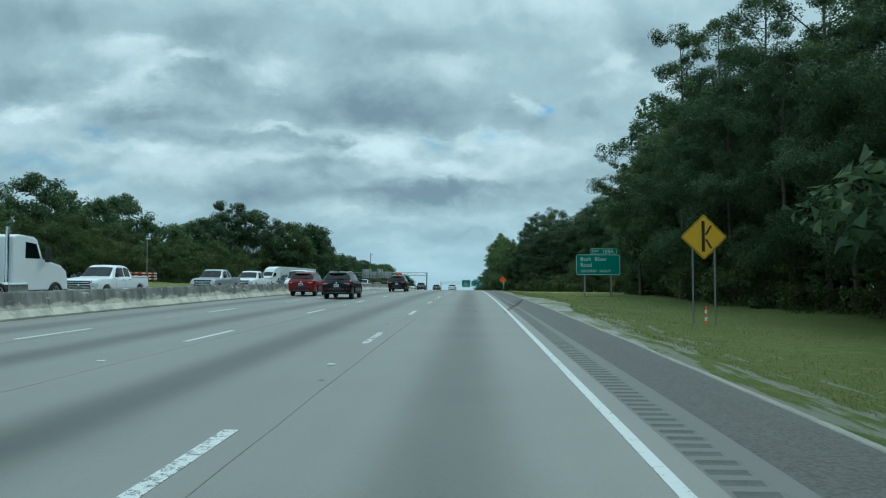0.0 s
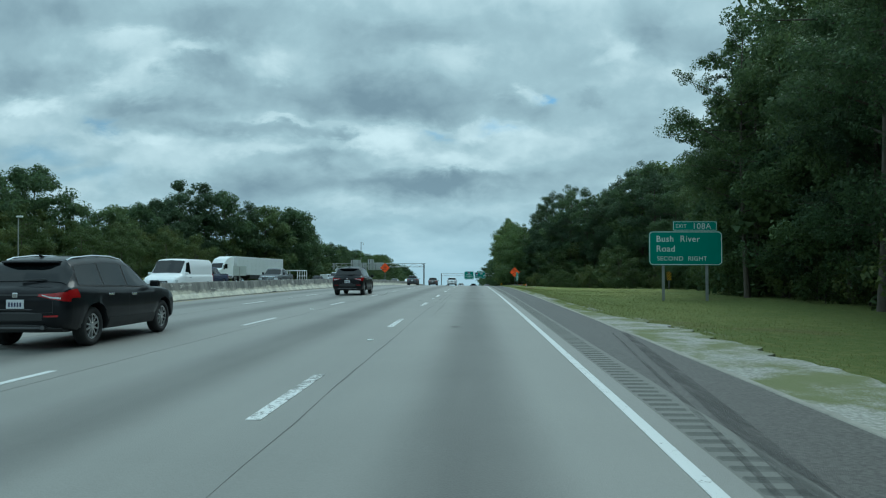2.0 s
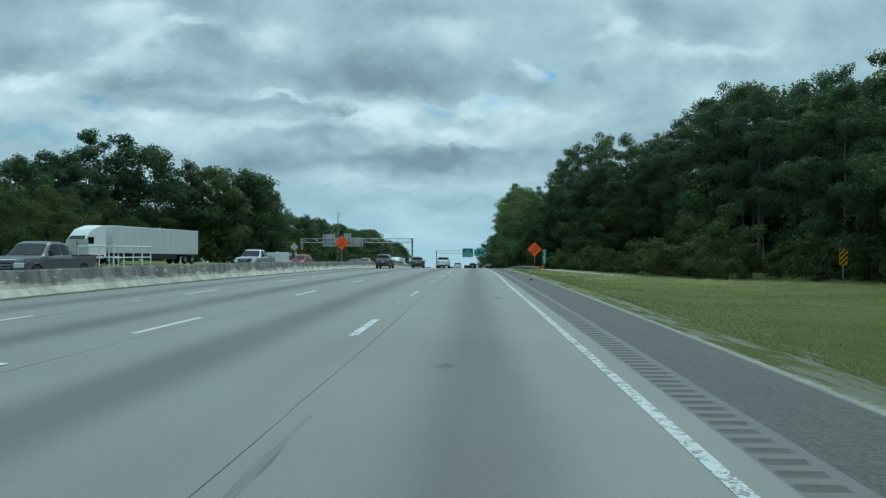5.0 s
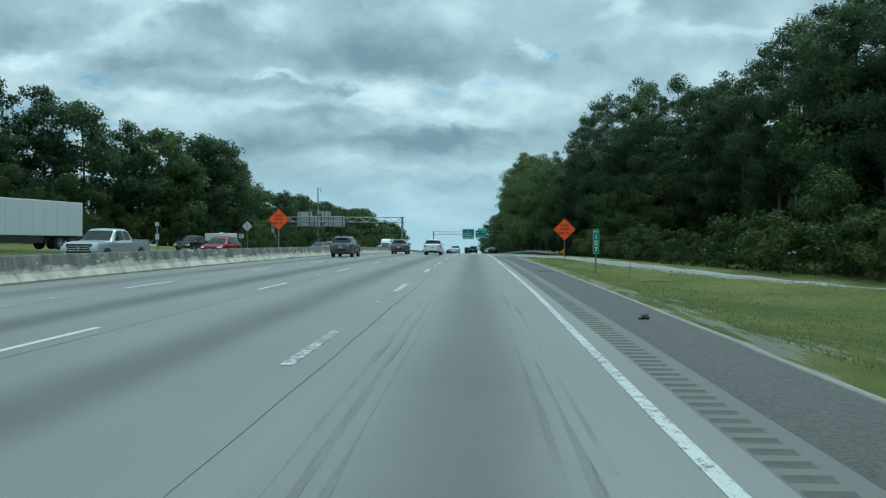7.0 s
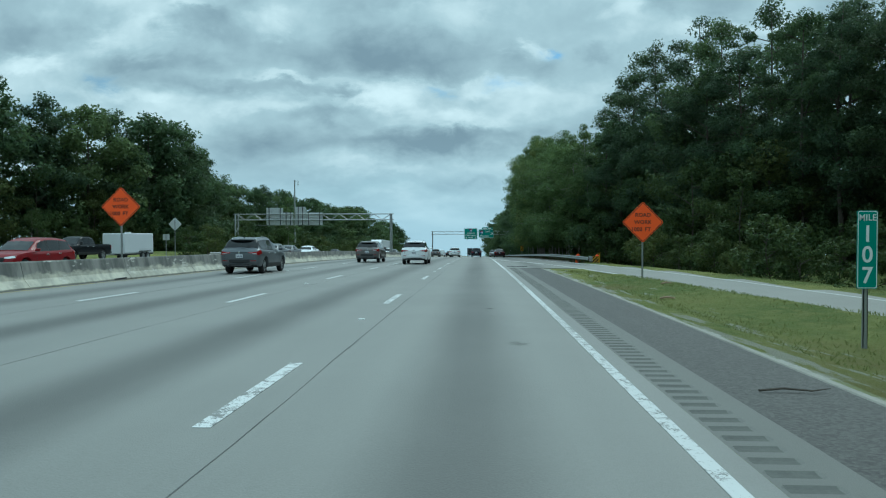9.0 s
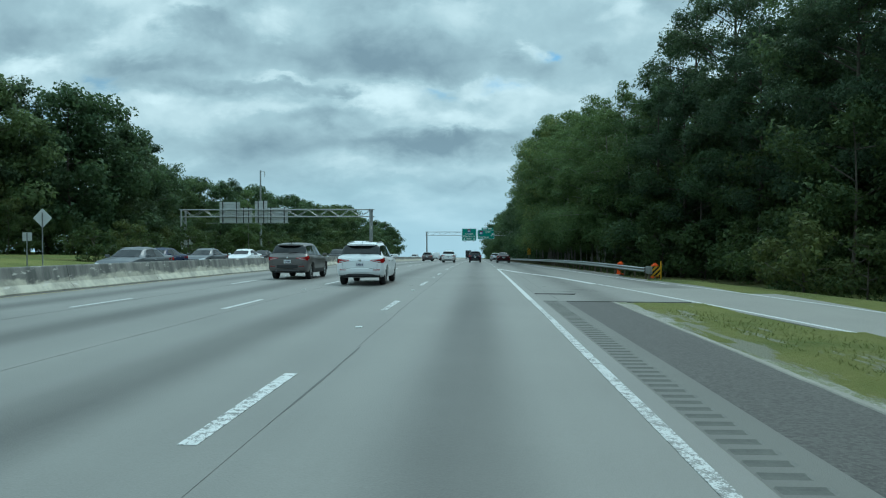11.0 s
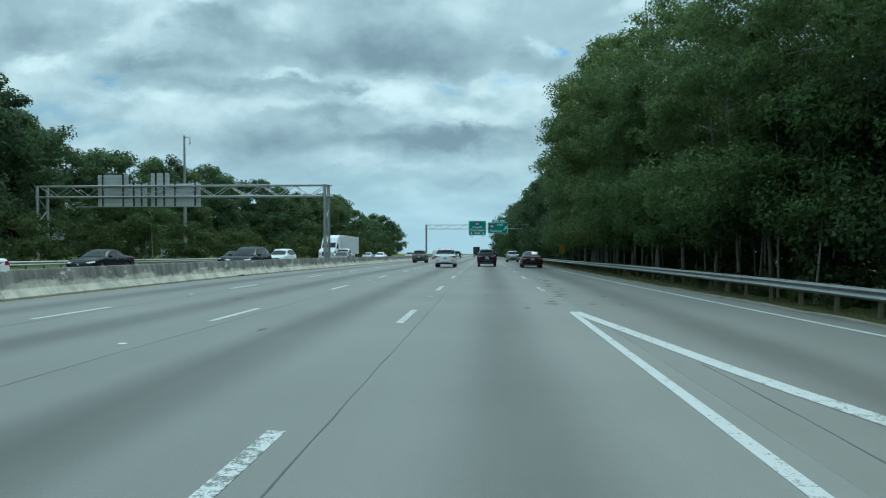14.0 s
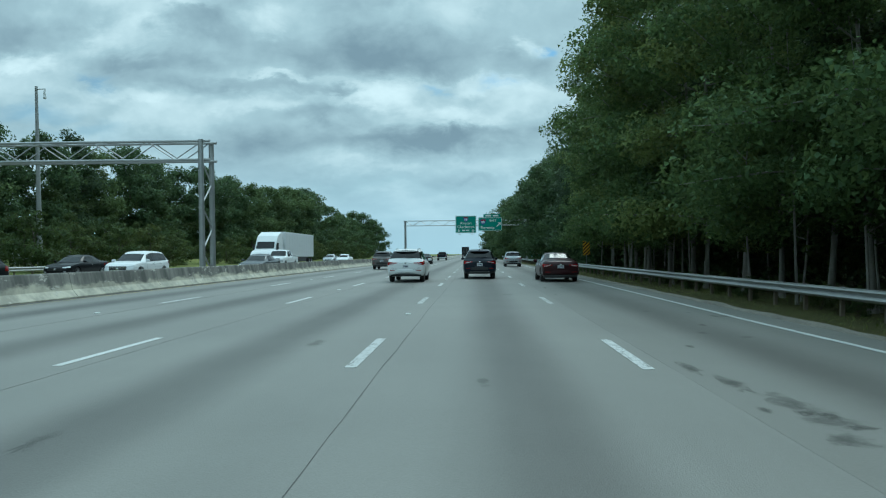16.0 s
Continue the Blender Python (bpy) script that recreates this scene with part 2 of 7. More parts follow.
def stain_build(colour, most):
    def build(g, s):
        mid = g.add("ShaderNodeVectorMath", {0: g.add("ShaderNodeTexCoord").outputs["Generated"], 1: (0.5, 0.5, 0.5)}, operation="SUBTRACT")
        flat = g.add("ShaderNodeVectorMath", {0: mid, 1: (2.0, 2.0, 0.0)}, operation="MULTIPLY")
        r = g.add("ShaderNodeVectorMath", {0: flat}, operation="LENGTH").outputs["Value"]
        n = g.noise(here(g), 5.0, 6.0, 0.7).outputs[0]
        soft = g.range(g.math("ADD", r, g.math("MULTIPLY", g.math("SUBTRACT", n, 0.5), 2.4)), 0.0, 1.0, most, 0.0)
        s.inputs["Base Color"].default_value = (*colour, 1)
        s.inputs["Roughness"].default_value = 0.75
        clear = g.add("ShaderNodeBsdfTransparent")
        both = g.add("ShaderNodeMixShader", {0: soft, 1: clear, 2: s})
        out = [n for n in g.tree.nodes if n.type == "OUTPUT_MATERIAL"][0]
        g.tree.links.new(both.outputs[0], out.inputs[0])
    return build


MAT["stain"] = material("old_oil_stain", stain_build((0.06, 0.06, 0.056), 0.45))


def tyre_build(most):
    def build(g, s):
        pos = here(g)
        n = g.noise(g.add("ShaderNodeVectorMath", {0: pos, 1: (6.0, 0.5, 1.0)}, operation="MULTIPLY"), 1.5, 5.0, 0.65).outputs[0]
        s.inputs["Base Color"].default_value = (0.05, 0.05, 0.048, 1)
        s.inputs["Roughness"].default_value = 0.75
        both = g.add("ShaderNodeMixShader", {0: g.range(n, 0.30, 0.62, most * 0.1, most), 1: g.add("ShaderNodeBsdfTransparent"), 2: s})
        out = [n for n in g.tree.nodes if n.type == "OUTPUT_MATERIAL"][0]
        g.tree.links.new(both.outputs[0], out.inputs[0])
    return build


MAT["tyre_mark"] = material("faint_tyre_mark", tyre_build(0.13))
MAT["swerve"] = material("dark_rubber_tyre_mark", tyre_build(0.52))
MAT["stain_faint"] = material("faint_tyre_stain", stain_build((0.09, 0.09, 0.085), 0.28))


def paint_build(colour, wear):
    def build(g, s):
        pos = here(g)
        n = g.noise(pos, 9.0, 6.0, 0.75).outputs[0]
        m = g.noise(pos, 45.0, 4.0, 0.7).outputs[0]
        old = g.noise(pos, 0.12, 2.0).outputs[0]
        amount = g.math("ADD", g.math("ADD", g.math("MULTIPLY", n, 0.6), g.math("MULTIPLY", m, 0.4)), g.math("MULTIPLY", g.math("SUBTRACT", old, 0.5), 0.25))
        hole = g.range(amount, wear, wear + 0.05, 0.0, 1.0)
        g.put(s.inputs["Base Color"], g.mix(hole, (*colour, 1), (0.19, 0.19, 0.18, 1)))
        s.inputs["Roughness"].default_value = 0.6
        bump(g, s, m, 0.2, 0.004)
    return build


MAT["paint"] = material("worn_white_road_paint", paint_build((0.54, 0.55, 0.54), 0.51))
MAT["paint_old"] = material("nearly_gone_white_road_paint", paint_build((0.62, 0.63, 0.62), 0.487))
MAT["paint_fresh"] = material("white_road_paint", paint_build((0.57, 0.58, 0.57), 0.565))
MAT["paint_yellow"] = material("faded_yellow_road_paint", paint_build((0.36, 0.29, 0.12), 0.50))


def gravel_build(g, s):
    pos = here(g)
    cell = g.add("ShaderNodeTexVoronoi", {"Vector": pos, "Scale": 16.0})
    grit = g.noise(pos, 30.0, 4.0, 0.7).outputs[0]
    patch = g.noise(pos, 0.7, 4.0, 0.6).outputs[0]
    c = g.mix(cell.outputs["Distance"], (0.44, 0.43, 0.39, 1), (0.19, 0.185, 0.16, 1))
    c = g.mix(g.range(g.math("ADD", g.math("MULTIPLY", patch, 0.7), g.math("MULTIPLY", grit, 0.3)), 0.43, 0.57), c, (0.14, 0.155, 0.060, 1))
    g.put(s.inputs["Base Color"], c)
    s.inputs["Roughness"].default_value = 0.9
    bump(g, s, g.math("ADD", cell.outputs["Distance"], grit), 0.7, 0.03)


MAT["gravel"] = material("limestone_gravel", gravel_build)


def grass_build(g, s):
    pos = here(g)
    patch = g.noise(pos, 0.22, 5.0, 0.6).outputs[0]
    tuft = g.noise(pos, 2.6, 5.0, 0.7).outputs[0]
    blade = g.noise(pos, 26.0, 4.0, 0.75).outputs[0]
    wide = g.noise(pos, 0.05, 3.0, 0.5).outputs[0]
    c = g.mix(g.range(g.math("ADD", g.math("MULTIPLY", patch, 0.6), g.math("MULTIPLY", wide, 0.4)), 0.40, 0.60), (0.128, 0.172, 0.050, 1), (0.262, 0.268, 0.084, 1))
    first = g.add("ShaderNodeSeparateXYZ", {0: pos}).outputs[1]
    c = g.mix(g.range(g.math("ADD", first, g.math("MULTIPLY", patch, 60.0)), 95.0, 145.0, 0.75, 0.0), c, g.mix(tuft, (0.120, 0.172, 0.046, 1), (0.200, 0.220, 0.066, 1)))
    c = g.mix(g.range(tuft, 0.46, 0.70, 0.0, 0.5), c, (0.34, 0.315, 0.12, 1))
    c = g.mix(g.range(g.noise(pos, 0.11, 4.0, 0.6).outputs[0], 0.55, 0.70, 0.0, 0.7), c, (0.17, 0.135, 0.060, 1))
    along = g.add("ShaderNodeSeparateXYZ", {0: pos}).outputs[1]
    streak = g.noise(g.add("ShaderNodeVectorMath", {0: pos, 1: (2.6, 0.42, 1.0)}, operation="MULTIPLY").outputs[0], 1.0, 5.0, 0.65).outputs[0]
    off = g.math("ABSOLUTE", g.math("SUBTRACT", g.add("ShaderNodeSeparateXYZ", {0: pos}).outputs[0], 3.6))
    washed = g.math("ADD", streak, g.math("ADD", g.math("MULTIPLY", off, -0.085), g.math("ADD", g.range(along, 48.0, 66.0, 0.07, 0.0), g.range(along, 10.0, 20.0, -0.06, 0.0))))
    washed = g.math("ADD", washed, g.math("MULTIPLY", g.math("SUBTRACT", blade, 0.5), 0.12))
    c = g.mix(g.range(washed, 0.44, 0.53, 0.0, 0.85), c, g.mix(blade, (0.30, 0.29, 0.25, 1), (0.50, 0.48, 0.42, 1)))
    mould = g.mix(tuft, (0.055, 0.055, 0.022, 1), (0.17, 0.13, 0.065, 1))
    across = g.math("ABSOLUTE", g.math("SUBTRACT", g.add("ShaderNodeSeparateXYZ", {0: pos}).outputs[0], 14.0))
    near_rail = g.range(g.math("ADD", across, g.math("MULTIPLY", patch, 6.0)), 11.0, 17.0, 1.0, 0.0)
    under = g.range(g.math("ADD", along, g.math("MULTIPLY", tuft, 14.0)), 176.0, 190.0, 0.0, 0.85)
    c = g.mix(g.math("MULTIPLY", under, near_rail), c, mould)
    c = g.mix(g.math("MULTIPLY", blade, 0.54), c, (0.06, 0.085, 0.022, 1))
    g.put(s.inputs["Base Color"], c)
    s.inputs["Roughness"].default_value = 0.9
    s.inputs["Specular IOR Level"].default_value = 0.15
    bump(g, s, g.math("ADD", tuft, blade), 0.9, 0.09)


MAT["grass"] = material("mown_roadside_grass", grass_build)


def leaf_material(name, dark, light, tip):
    def build(g, s):
        geo = g.add("ShaderNodeNewGeometry")
        r = geo.outputs["Random Per Island"]
        o = g.add("ShaderNodeObjectInfo").outputs["Random"]
        pos = g.add("ShaderNodeTexCoord").outputs["Object"]
        big = g.noise(pos, 0.35, 3.0).outputs[0]
        c = g.mix(g.range(g.math("ADD", g.math("MULTIPLY", r, 0.6), g.math("MULTIPLY", big, 0.6)), 0.35, 0.95), (*dark, 1), (*light, 1))
        c = g.mix(g.range(g.math("ADD", g.math("MULTIPLY", r, 0.25), o), 0.72, 1.2, 0.0, 0.7), c, (*tip, 1))
        g.put(s.inputs["Base Color"], c)
        s.inputs["Roughness"].default_value = 0.6
        s.inputs["Specular IOR Level"].default_value = 0.18
        lit = g.add("ShaderNodeBsdfTranslucent", {"Color": g.mix(0.4, c, (*tip, 1))})
        both = g.add("ShaderNodeMixShader", {0: 0.42, 1: s, 2: lit})
        out = [n for n in g.tree.nodes if n.type == "OUTPUT_MATERIAL"][0]
        g.tree.links.new(both.outputs[0], out.inputs[0])
    return material(name, build)


MAT["leaf"] = leaf_material("broad_leaves", (0.061, 0.104, 0.054), (0.104, 0.168, 0.076), (0.149, 0.200, 0.071))
# Yellower leaves, with added brightness in the colour to light the dark railside crowns.
MAT["leaf_lifted"] = leaf_material("brightened_broad_leaves", (0.083, 0.147, 0.059), (0.152, 0.235, 0.084), (0.250, 0.285, 0.088))
MAT["needle"] = leaf_material("pine_needles", (0.055, 0.094, 0.056), (0.093, 0.141, 0.075), (0.119, 0.162, 0.072))
MAT["brush"] = leaf_material("bush_leaves", (0.046, 0.078, 0.030), (0.088, 0.136, 0.045), (0.145, 0.165, 0.053))
MAT["blade"] = leaf_material("grass_blades", (0.140, 0.180, 0.055), (0.215, 0.235, 0.080), (0.30, 0.29, 0.12))
MAT["bark_pale"] = surface("pale_smooth_bark", (0.24, 0.225, 0.20), 0.85, vary=0.5, scale=2.0, grain=18, relief=0.4)
MAT["bark"] = surface("rough_bark", (0.085, 0.070, 0.055), 0.9, vary=0.6, scale=2.5, grain=18, relief=0.6)
MAT["lath"] = surface("split_pale_wood", (0.36, 0.25, 0.16), 0.85, vary=0.4, scale=2)
MAT["dead"] = surface("bleached_dead_wood", (0.30, 0.28, 0.25), 0.85, vary=0.4, scale=2)


def barrier_build(g, s):
    pos = here(g)
    p = g.add("ShaderNodeSeparateXYZ", {0: pos})
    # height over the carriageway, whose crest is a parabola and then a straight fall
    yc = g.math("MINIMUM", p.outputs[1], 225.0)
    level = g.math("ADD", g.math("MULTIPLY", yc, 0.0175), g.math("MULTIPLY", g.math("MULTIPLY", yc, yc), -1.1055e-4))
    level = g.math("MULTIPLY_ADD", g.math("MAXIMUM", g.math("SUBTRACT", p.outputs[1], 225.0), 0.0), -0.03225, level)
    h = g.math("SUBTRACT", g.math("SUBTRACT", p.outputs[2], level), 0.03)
    streaks = g.noise(g.add("ShaderNodeVectorMath", {0: pos, 1: (1.0, 1.0, 0.12)}, operation="MULTIPLY"), 1.6, 6.0, 0.65).outputs[0]
    blot = g.noise(pos, 1.3, 5.0, 0.65).outputs[0]
    grain = g.noise(pos, 40.0, 3.0).outputs[0]
    scrape = g.noise(g.add("ShaderNodeVectorMath", {0: pos, 1: (1.0, 0.45, 1.6)}, operation="MULTIPLY"), 2.6, 6.0, 0.7).outputs[0]
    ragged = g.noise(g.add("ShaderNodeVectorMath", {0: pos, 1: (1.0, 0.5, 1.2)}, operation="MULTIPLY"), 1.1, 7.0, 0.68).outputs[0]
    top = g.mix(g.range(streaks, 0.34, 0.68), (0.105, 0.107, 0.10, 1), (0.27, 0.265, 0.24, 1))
    low = g.mix(g.range(blot, 0.35, 0.65), (0.60, 0.575, 0.47, 1), (0.36, 0.345, 0.29, 1))
    # darker upper half, with a ragged lower edge
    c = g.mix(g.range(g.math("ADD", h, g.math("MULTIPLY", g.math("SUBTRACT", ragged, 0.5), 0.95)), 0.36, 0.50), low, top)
    c = g.mix(g.math("MULTIPLY", g.range(scrape, 0.58, 0.66), 0.9), c, (0.60, 0.585, 0.53, 1))
    c = g.mix(g.range(g.math("ADD", h, g.math("MULTIPLY", grain, 0.06)), 0.05, 0.11, 0.75, 0.0), c, (0.075, 0.068, 0.055, 1))
    g.put(s.inputs["Base Color"], c)
    s.inputs["Roughness"].default_value = 0.85
    bump(g, s, g.math("ADD", grain, blot), 0.4, 0.01)


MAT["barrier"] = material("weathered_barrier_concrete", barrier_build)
MAT["steel"] = surface("galvanised_steel", (0.42, 0.43, 0.43), 0.5, 0.85, vary=0.25, scale=3, relief=0.05)
MAT["post"] = surface("dull_grey_post", (0.30, 0.31, 0.30), 0.6, 0.4, vary=0.3)
MAT["sign_back"] = surface("bare_aluminium_panel", (0.52, 0.54, 0.54), 0.5, 0.35, vary=0.2, scale=0.7, rand=0.15)
MAT["green"] = surface("green_sign_sheeting", (0.006, 0.24, 0.18), 0.45, vary=0.15, scale=1.0, relief=0.0)
MAT["white"] = surface("white_sign_sheeting", (0.72, 0.74, 0.73), 0.45, vary=0.08, relief=0.0)
MAT["orange"] = surface("fluorescent_orange_sheeting", (1.0, 0.105, 0.005), 0.6, vary=0.08, relief=0.0)
MAT["yellow"] = surface("yellow_sign_sheeting", (0.70, 0.38, 0.01), 0.5, vary=0.12, relief=0.0)
MAT["black"] = surface("black_sign_film", (0.012, 0.012, 0.012), 0.5, vary=0.2, relief=0.0)
MAT["wood"] = surface("weathered_post_wood", (0.16, 0.13, 0.095), 0.9, vary=0.4, scale=2, grain=30, relief=0.4)
MAT["rubber"] = surface("tyre_rubber", (0.018, 0.018, 0.018), 0.85, vary=0.3)
MAT["alloy"] = surface("silver_alloy", (0.52, 0.53, 0.54), 0.35, 0.85, vary=0.1, relief=0.0)
MAT["alloy_dark"] = surface("dark_alloy", (0.12, 0.12, 0.125), 0.4, 0.8, vary=0.1, relief=0.0)
MAT["trim"] = surface("black_plastic_trim", (0.022, 0.023, 0.024), 0.6, vary=0.25, relief=0.05)
MAT["plate"] = surface("licence_plate_white", (0.62, 0.64, 0.66), 0.5, vary=0.05, relief=0.0)
MAT["ink"] = surface("dark_blue_ink", (0.03, 0.04, 0.10), 0.5, relief=0.0)
MAT["shield_blue"] = surface("blue_sign_sheeting", (0.01, 0.06, 0.28), 0.45, relief=0.0)
MAT["tail"] = surface("red_tail_lens", (0.30, 0.008, 0.010), 0.18, vary=0.2, scale=8, relief=0.0, coat=0.6)
MAT["lamp"] = surface("clear_head_lens", (0.60, 0.62, 0.64), 0.12, vary=0.2, scale=8, relief=0.0, coat=0.8)
MAT["chrome"] = surface("chrome", (0.75, 0.76, 0.77), 0.12, 1.0, vary=0.05, relief=0.0)
MAT["trailer"] = surface("white_trailer_panel", (0.62, 0.64, 0.65), 0.45, vary=0.12, scale=0.5, relief=0.02)


def glass_build(g, s):
    s.inputs["Base Color"].default_value = (0.006, 0.008, 0.009, 1)
    s.inputs["Roughness"].default_value = 0.04
    s.inputs["Specular IOR Level"].default_value = 0.4
    pos = g.add("ShaderNodeTexCoord").outputs["Object"]
    n = g.noise(pos, 2.5, 3.0).outputs[0]
    g.put(s.inputs["Roughness"], g.math("MULTIPLY_ADD", n, 0.08, 0.02))


MAT["glass"] = material("tinted_car_glass", glass_build)


def car_paint(name, colour, metal=0.0, rough=0.28):
    def build(g, s):
        pos = g.add("ShaderNodeTexCoord").outputs["Object"]
        dust = g.noise(pos, 1.4, 5.0, 0.65).outputs[0]
        sep = g.add("ShaderNodeSeparateXYZ", {0: pos})
        lowdirt = g.math("MULTIPLY", g.range(g.math("ADD", sep.outputs[2], g.math("MULTIPLY", dust, 0.3)), 0.30, 0.70, 0.14, 0.0), 1.0)
        g.put(s.inputs["Base Color"], g.mix(lowdirt, (*colour, 1), (0.13, 0.12, 0.10, 1)))
        s.inputs["Metallic"].default_value = metal
        g.put(s.inputs["Roughness"], g.math("MULTIPLY_ADD", dust, 0.2, rough))
        s.inputs["Specular IOR Level"].default_value = 0.10
        s.inputs["Coat Weight"].default_value = 0.32
        s.inputs["Coat Roughness"].default_value = 0.03
    return material(name, build)


PAINT = {
    "black": car_paint("black_car_paint", (0.008, 0.009, 0.011)),
    "blueblack": car_paint("blue_black_car_paint", (0.010, 0.014, 0.024)),
    "white": car_paint("white_car_paint", (0.80, 0.82, 0.83)),
    "silver": car_paint("silver_car_paint", (0.42, 0.44, 0.46), 0.6),
    "grey": car_paint("grey_car_paint", (0.13, 0.14, 0.15), 0.4),
    "bronze": car_paint("grey_brown_car_paint", (0.16, 0.15, 0.145), 0.4),
    "maroon": car_paint("maroon_car_paint", (0.032, 0.008, 0.010), 0.2),
    "red": car_paint("red_car_paint", (0.20, 0.012, 0.016)),
    "blue": car_paint("dark_blue_car_paint", (0.012, 0.022, 0.060)),
}


# ---------- plan ----------
S0, CREST, CROSS = 0.0175, 2.211e-4, -0.005
Y_END, NEAR, FAR = 225.0, -45.0, 1500.0
LANE_R, LANE_1, LANE_2, LANE_3 = 1.44, -2.22, -5.96, -9.60
BAR_X = -13.75
DASH_0, DASH_STEP, DASH_LONG = 15.9, 10.87, 2.9


def grade(y):
    """Height of the carriageway's axis at y: a long crest, then a steady fall."""
    if y <= Y_END:
        return S0 * y - CREST * y * y / 2
    return S0 * Y_END - CREST * Y_END ** 2 / 2 + (S0 - CREST * Y_END) * (y - Y_END)


def lerp(table, v):
    if v <= table[0][0]:
        return table[0][1]
    for (a, p), (b, q) in zip(table, table[1:]):
        if v <= b:
            return p + (q - p) * (v - a) / (b - a)
    return table[-1][1]


# ramp: y, middle x; right edge of the paving beyond the gore
RAMP_MID = [(76, 58.0), (84, 48.0), (94, 36.0), (104, 26.0), (112, 19.8), (119, 16.0), (124, 13.8), (136, 11.4), (142, 10.4), (148, 9.55), (161, 7.55), (172, 6.2)]
RAMP_HALF = 2.35
EDGE_R = [(150, 11.0), (160, 9.1), (170, 7.65), (178, 6.8), (184, 6.4), (190, 6.0), (204, 5.32), (216, 5.02), (1600, 5.02)]
RAIL_X = [(182, 10.25), (190, 9.2), (200, 8.55), (225, 8.3), (1600, 8.3)]
FOREST_X = [(-60, 18.5), (35, 18.0), (57, 18.3), (66, 20.3), (86, 20.5), (100, 24.0), (118, 26.5), (148, 26.5), (160, 22.5), (170, 18.0), (185, 14.6), (200, 11.6), (209, 10.6), (250, 10.6), (262, 12.0), (300, 13.2), (345, 12.6), (420, 11.2), (480, 10.6), (1600, 10.6)]


def road_z(x, y):
    return grade(y) + CROSS * max(-14.0, min(8.0, x))


def ramp_z(x, y):
    t = max(0.0, min(1.0, (166 - y) / 45))
    return grade(y) + CROSS * 6 - 0.46 * t * t * (3 - 2 * t)


def ground_z(x, y):
    """Height of the soil."""
    z = grade(y)
    if x > 3.4:
        if y < 172:
            fall = lerp([(3.4, -0.03), (4.2, -0.06), (8.0, -0.33), (14.0, -0.42), (21.0, -0.30), (40.0, 0.25), (400.0, 1.5)], x)
        else:
            fall = lerp([(3.4, -0.2), (6.0, -0.12), (8.7, -0.2), (10.2, -0.40), (14.0, -0.50), (40.0, 0.25), (400.0, 1.5)], x)
        mid = lerp(RAMP_MID, y)
        if 60 < y < 174:
            off = abs(x - mid)
            w = max(0.0, min(1.0, (7.0 - off) / 4.0))
            w = w * w * (3 - 2 * w)
            level = ramp_z(x, y) - (-0.012 if off > 1.75 else 0.07)
            if x < mid and 2.2 < off < 6.4 and y < 156:
                level += 0.38 * math.sin((off - 2.2) / 4.2 * math.pi) * min(1, (156 - y) / 10)
            if y > 161.5 and x < mid:
                level = min(level, z - 0.09)
            return (z + fall + CROSS * 4) * (1 - w) + level * w
        return z + fall + CROSS * 8 * 0.5
    if x < -14.5:
        fall = lerp([(-400.0, 3.0), (-70.0, 1.4), (-45.0, 0.75), (-33.0, 0.10), (-30.0, -0.10), (-29.0, -0.25), (-14.5, -0.25)], x)
        return z + fall + 0.07
    return z - 0.25


# ---------- mesh helpers ----------
def mesh_object(name, verts, faces, mat, parent=None, label="", smooth=False, mats=None, face_mat=None):
    me = bpy.data.meshes.new(name)
    me.from_pydata(verts, [], faces)
    for m in mats or [mat]:
        me.materials.append(m)
    if face_mat is not None:
        me.polygons.foreach_set("material_index", face_mat)
    if smooth:
        me.polygons.foreach_set("use_smooth", [True] * len(me.polygons))
    me.update()
    ob = new(name, me)
    if parent is not None:
        ob.parent = parent
    if label:
        tagged(ob, label)
    return ob


def part(name, bm, mat, parent=None, label="", smooth=False):
    """Links a bmesh as one mesh object under a thing or a part."""
    me = bpy.data.meshes.new(name)
    bm.normal_update()
    bm.to_mesh(me)
    bm.free()
    me.materials.append(mat)
    if smooth:
        me.polygons.foreach_set("use_smooth", [True] * len(me.polygons))
    ob = new(name, me)
    if parent is not None:
        ob.parent = parent
    if label:
        tagged(ob, label)
    return ob


def box(bm, x0, x1, y0, y1, z0, z1, bevel=0.0, m=None):
    out = bmesh.ops.create_cube(bm, size=1.0)
    bmesh.ops.transform(bm, matrix=Matrix.Translation(((x0 + x1) / 2, (y0 + y1) / 2, (z0 + z1) / 2)) @ Matrix.Diagonal((x1 - x0, y1 - y0, z1 - z0, 1)), verts=out["verts"])
    if bevel:
        edges = list({e for v in out["verts"] for e in v.link_edges})
        res = bmesh.ops.bevel(bm, geom=edges, offset=bevel, segments=2, profile=0.5, affect="EDGES")
        vs = list({v for f in res["faces"] for v in f.verts} | {v for v in out["verts"] if v.is_valid})
    else:
        vs = out["verts"]
    if m is not None:
        bmesh.ops.transform(bm, matrix=m, verts=vs)
    return bm


def rod(bm, a, b, r0, r1=None, n=10):
    """A tapered rod from a to b."""
    a, b = Vector(a), Vector(b)
    d = b - a
    out = bmesh.ops.create_cone(bm, cap_ends=True, cap_tris=False, segments=n, radius1=r0, radius2=r0 if r1 is None else r1, depth=d.length)
    bmesh.ops.transform(bm, matrix=Matrix.Translation((a + b) / 2) @ d.to_track_quat("Z", "Y").to_matrix().to_4x4(), verts=out["verts"])
    return bm


def empty(name, m, label, category, group="", kind=""):
    ob = new(name)
    ob.matrix_world = m
    return tagged(ob, label, category, group, kind)


def steps(a, b, d):
    n = max(1, int(round((b - a) / d)))
    return [a + (b - a) * i / n for i in range(n + 1)]


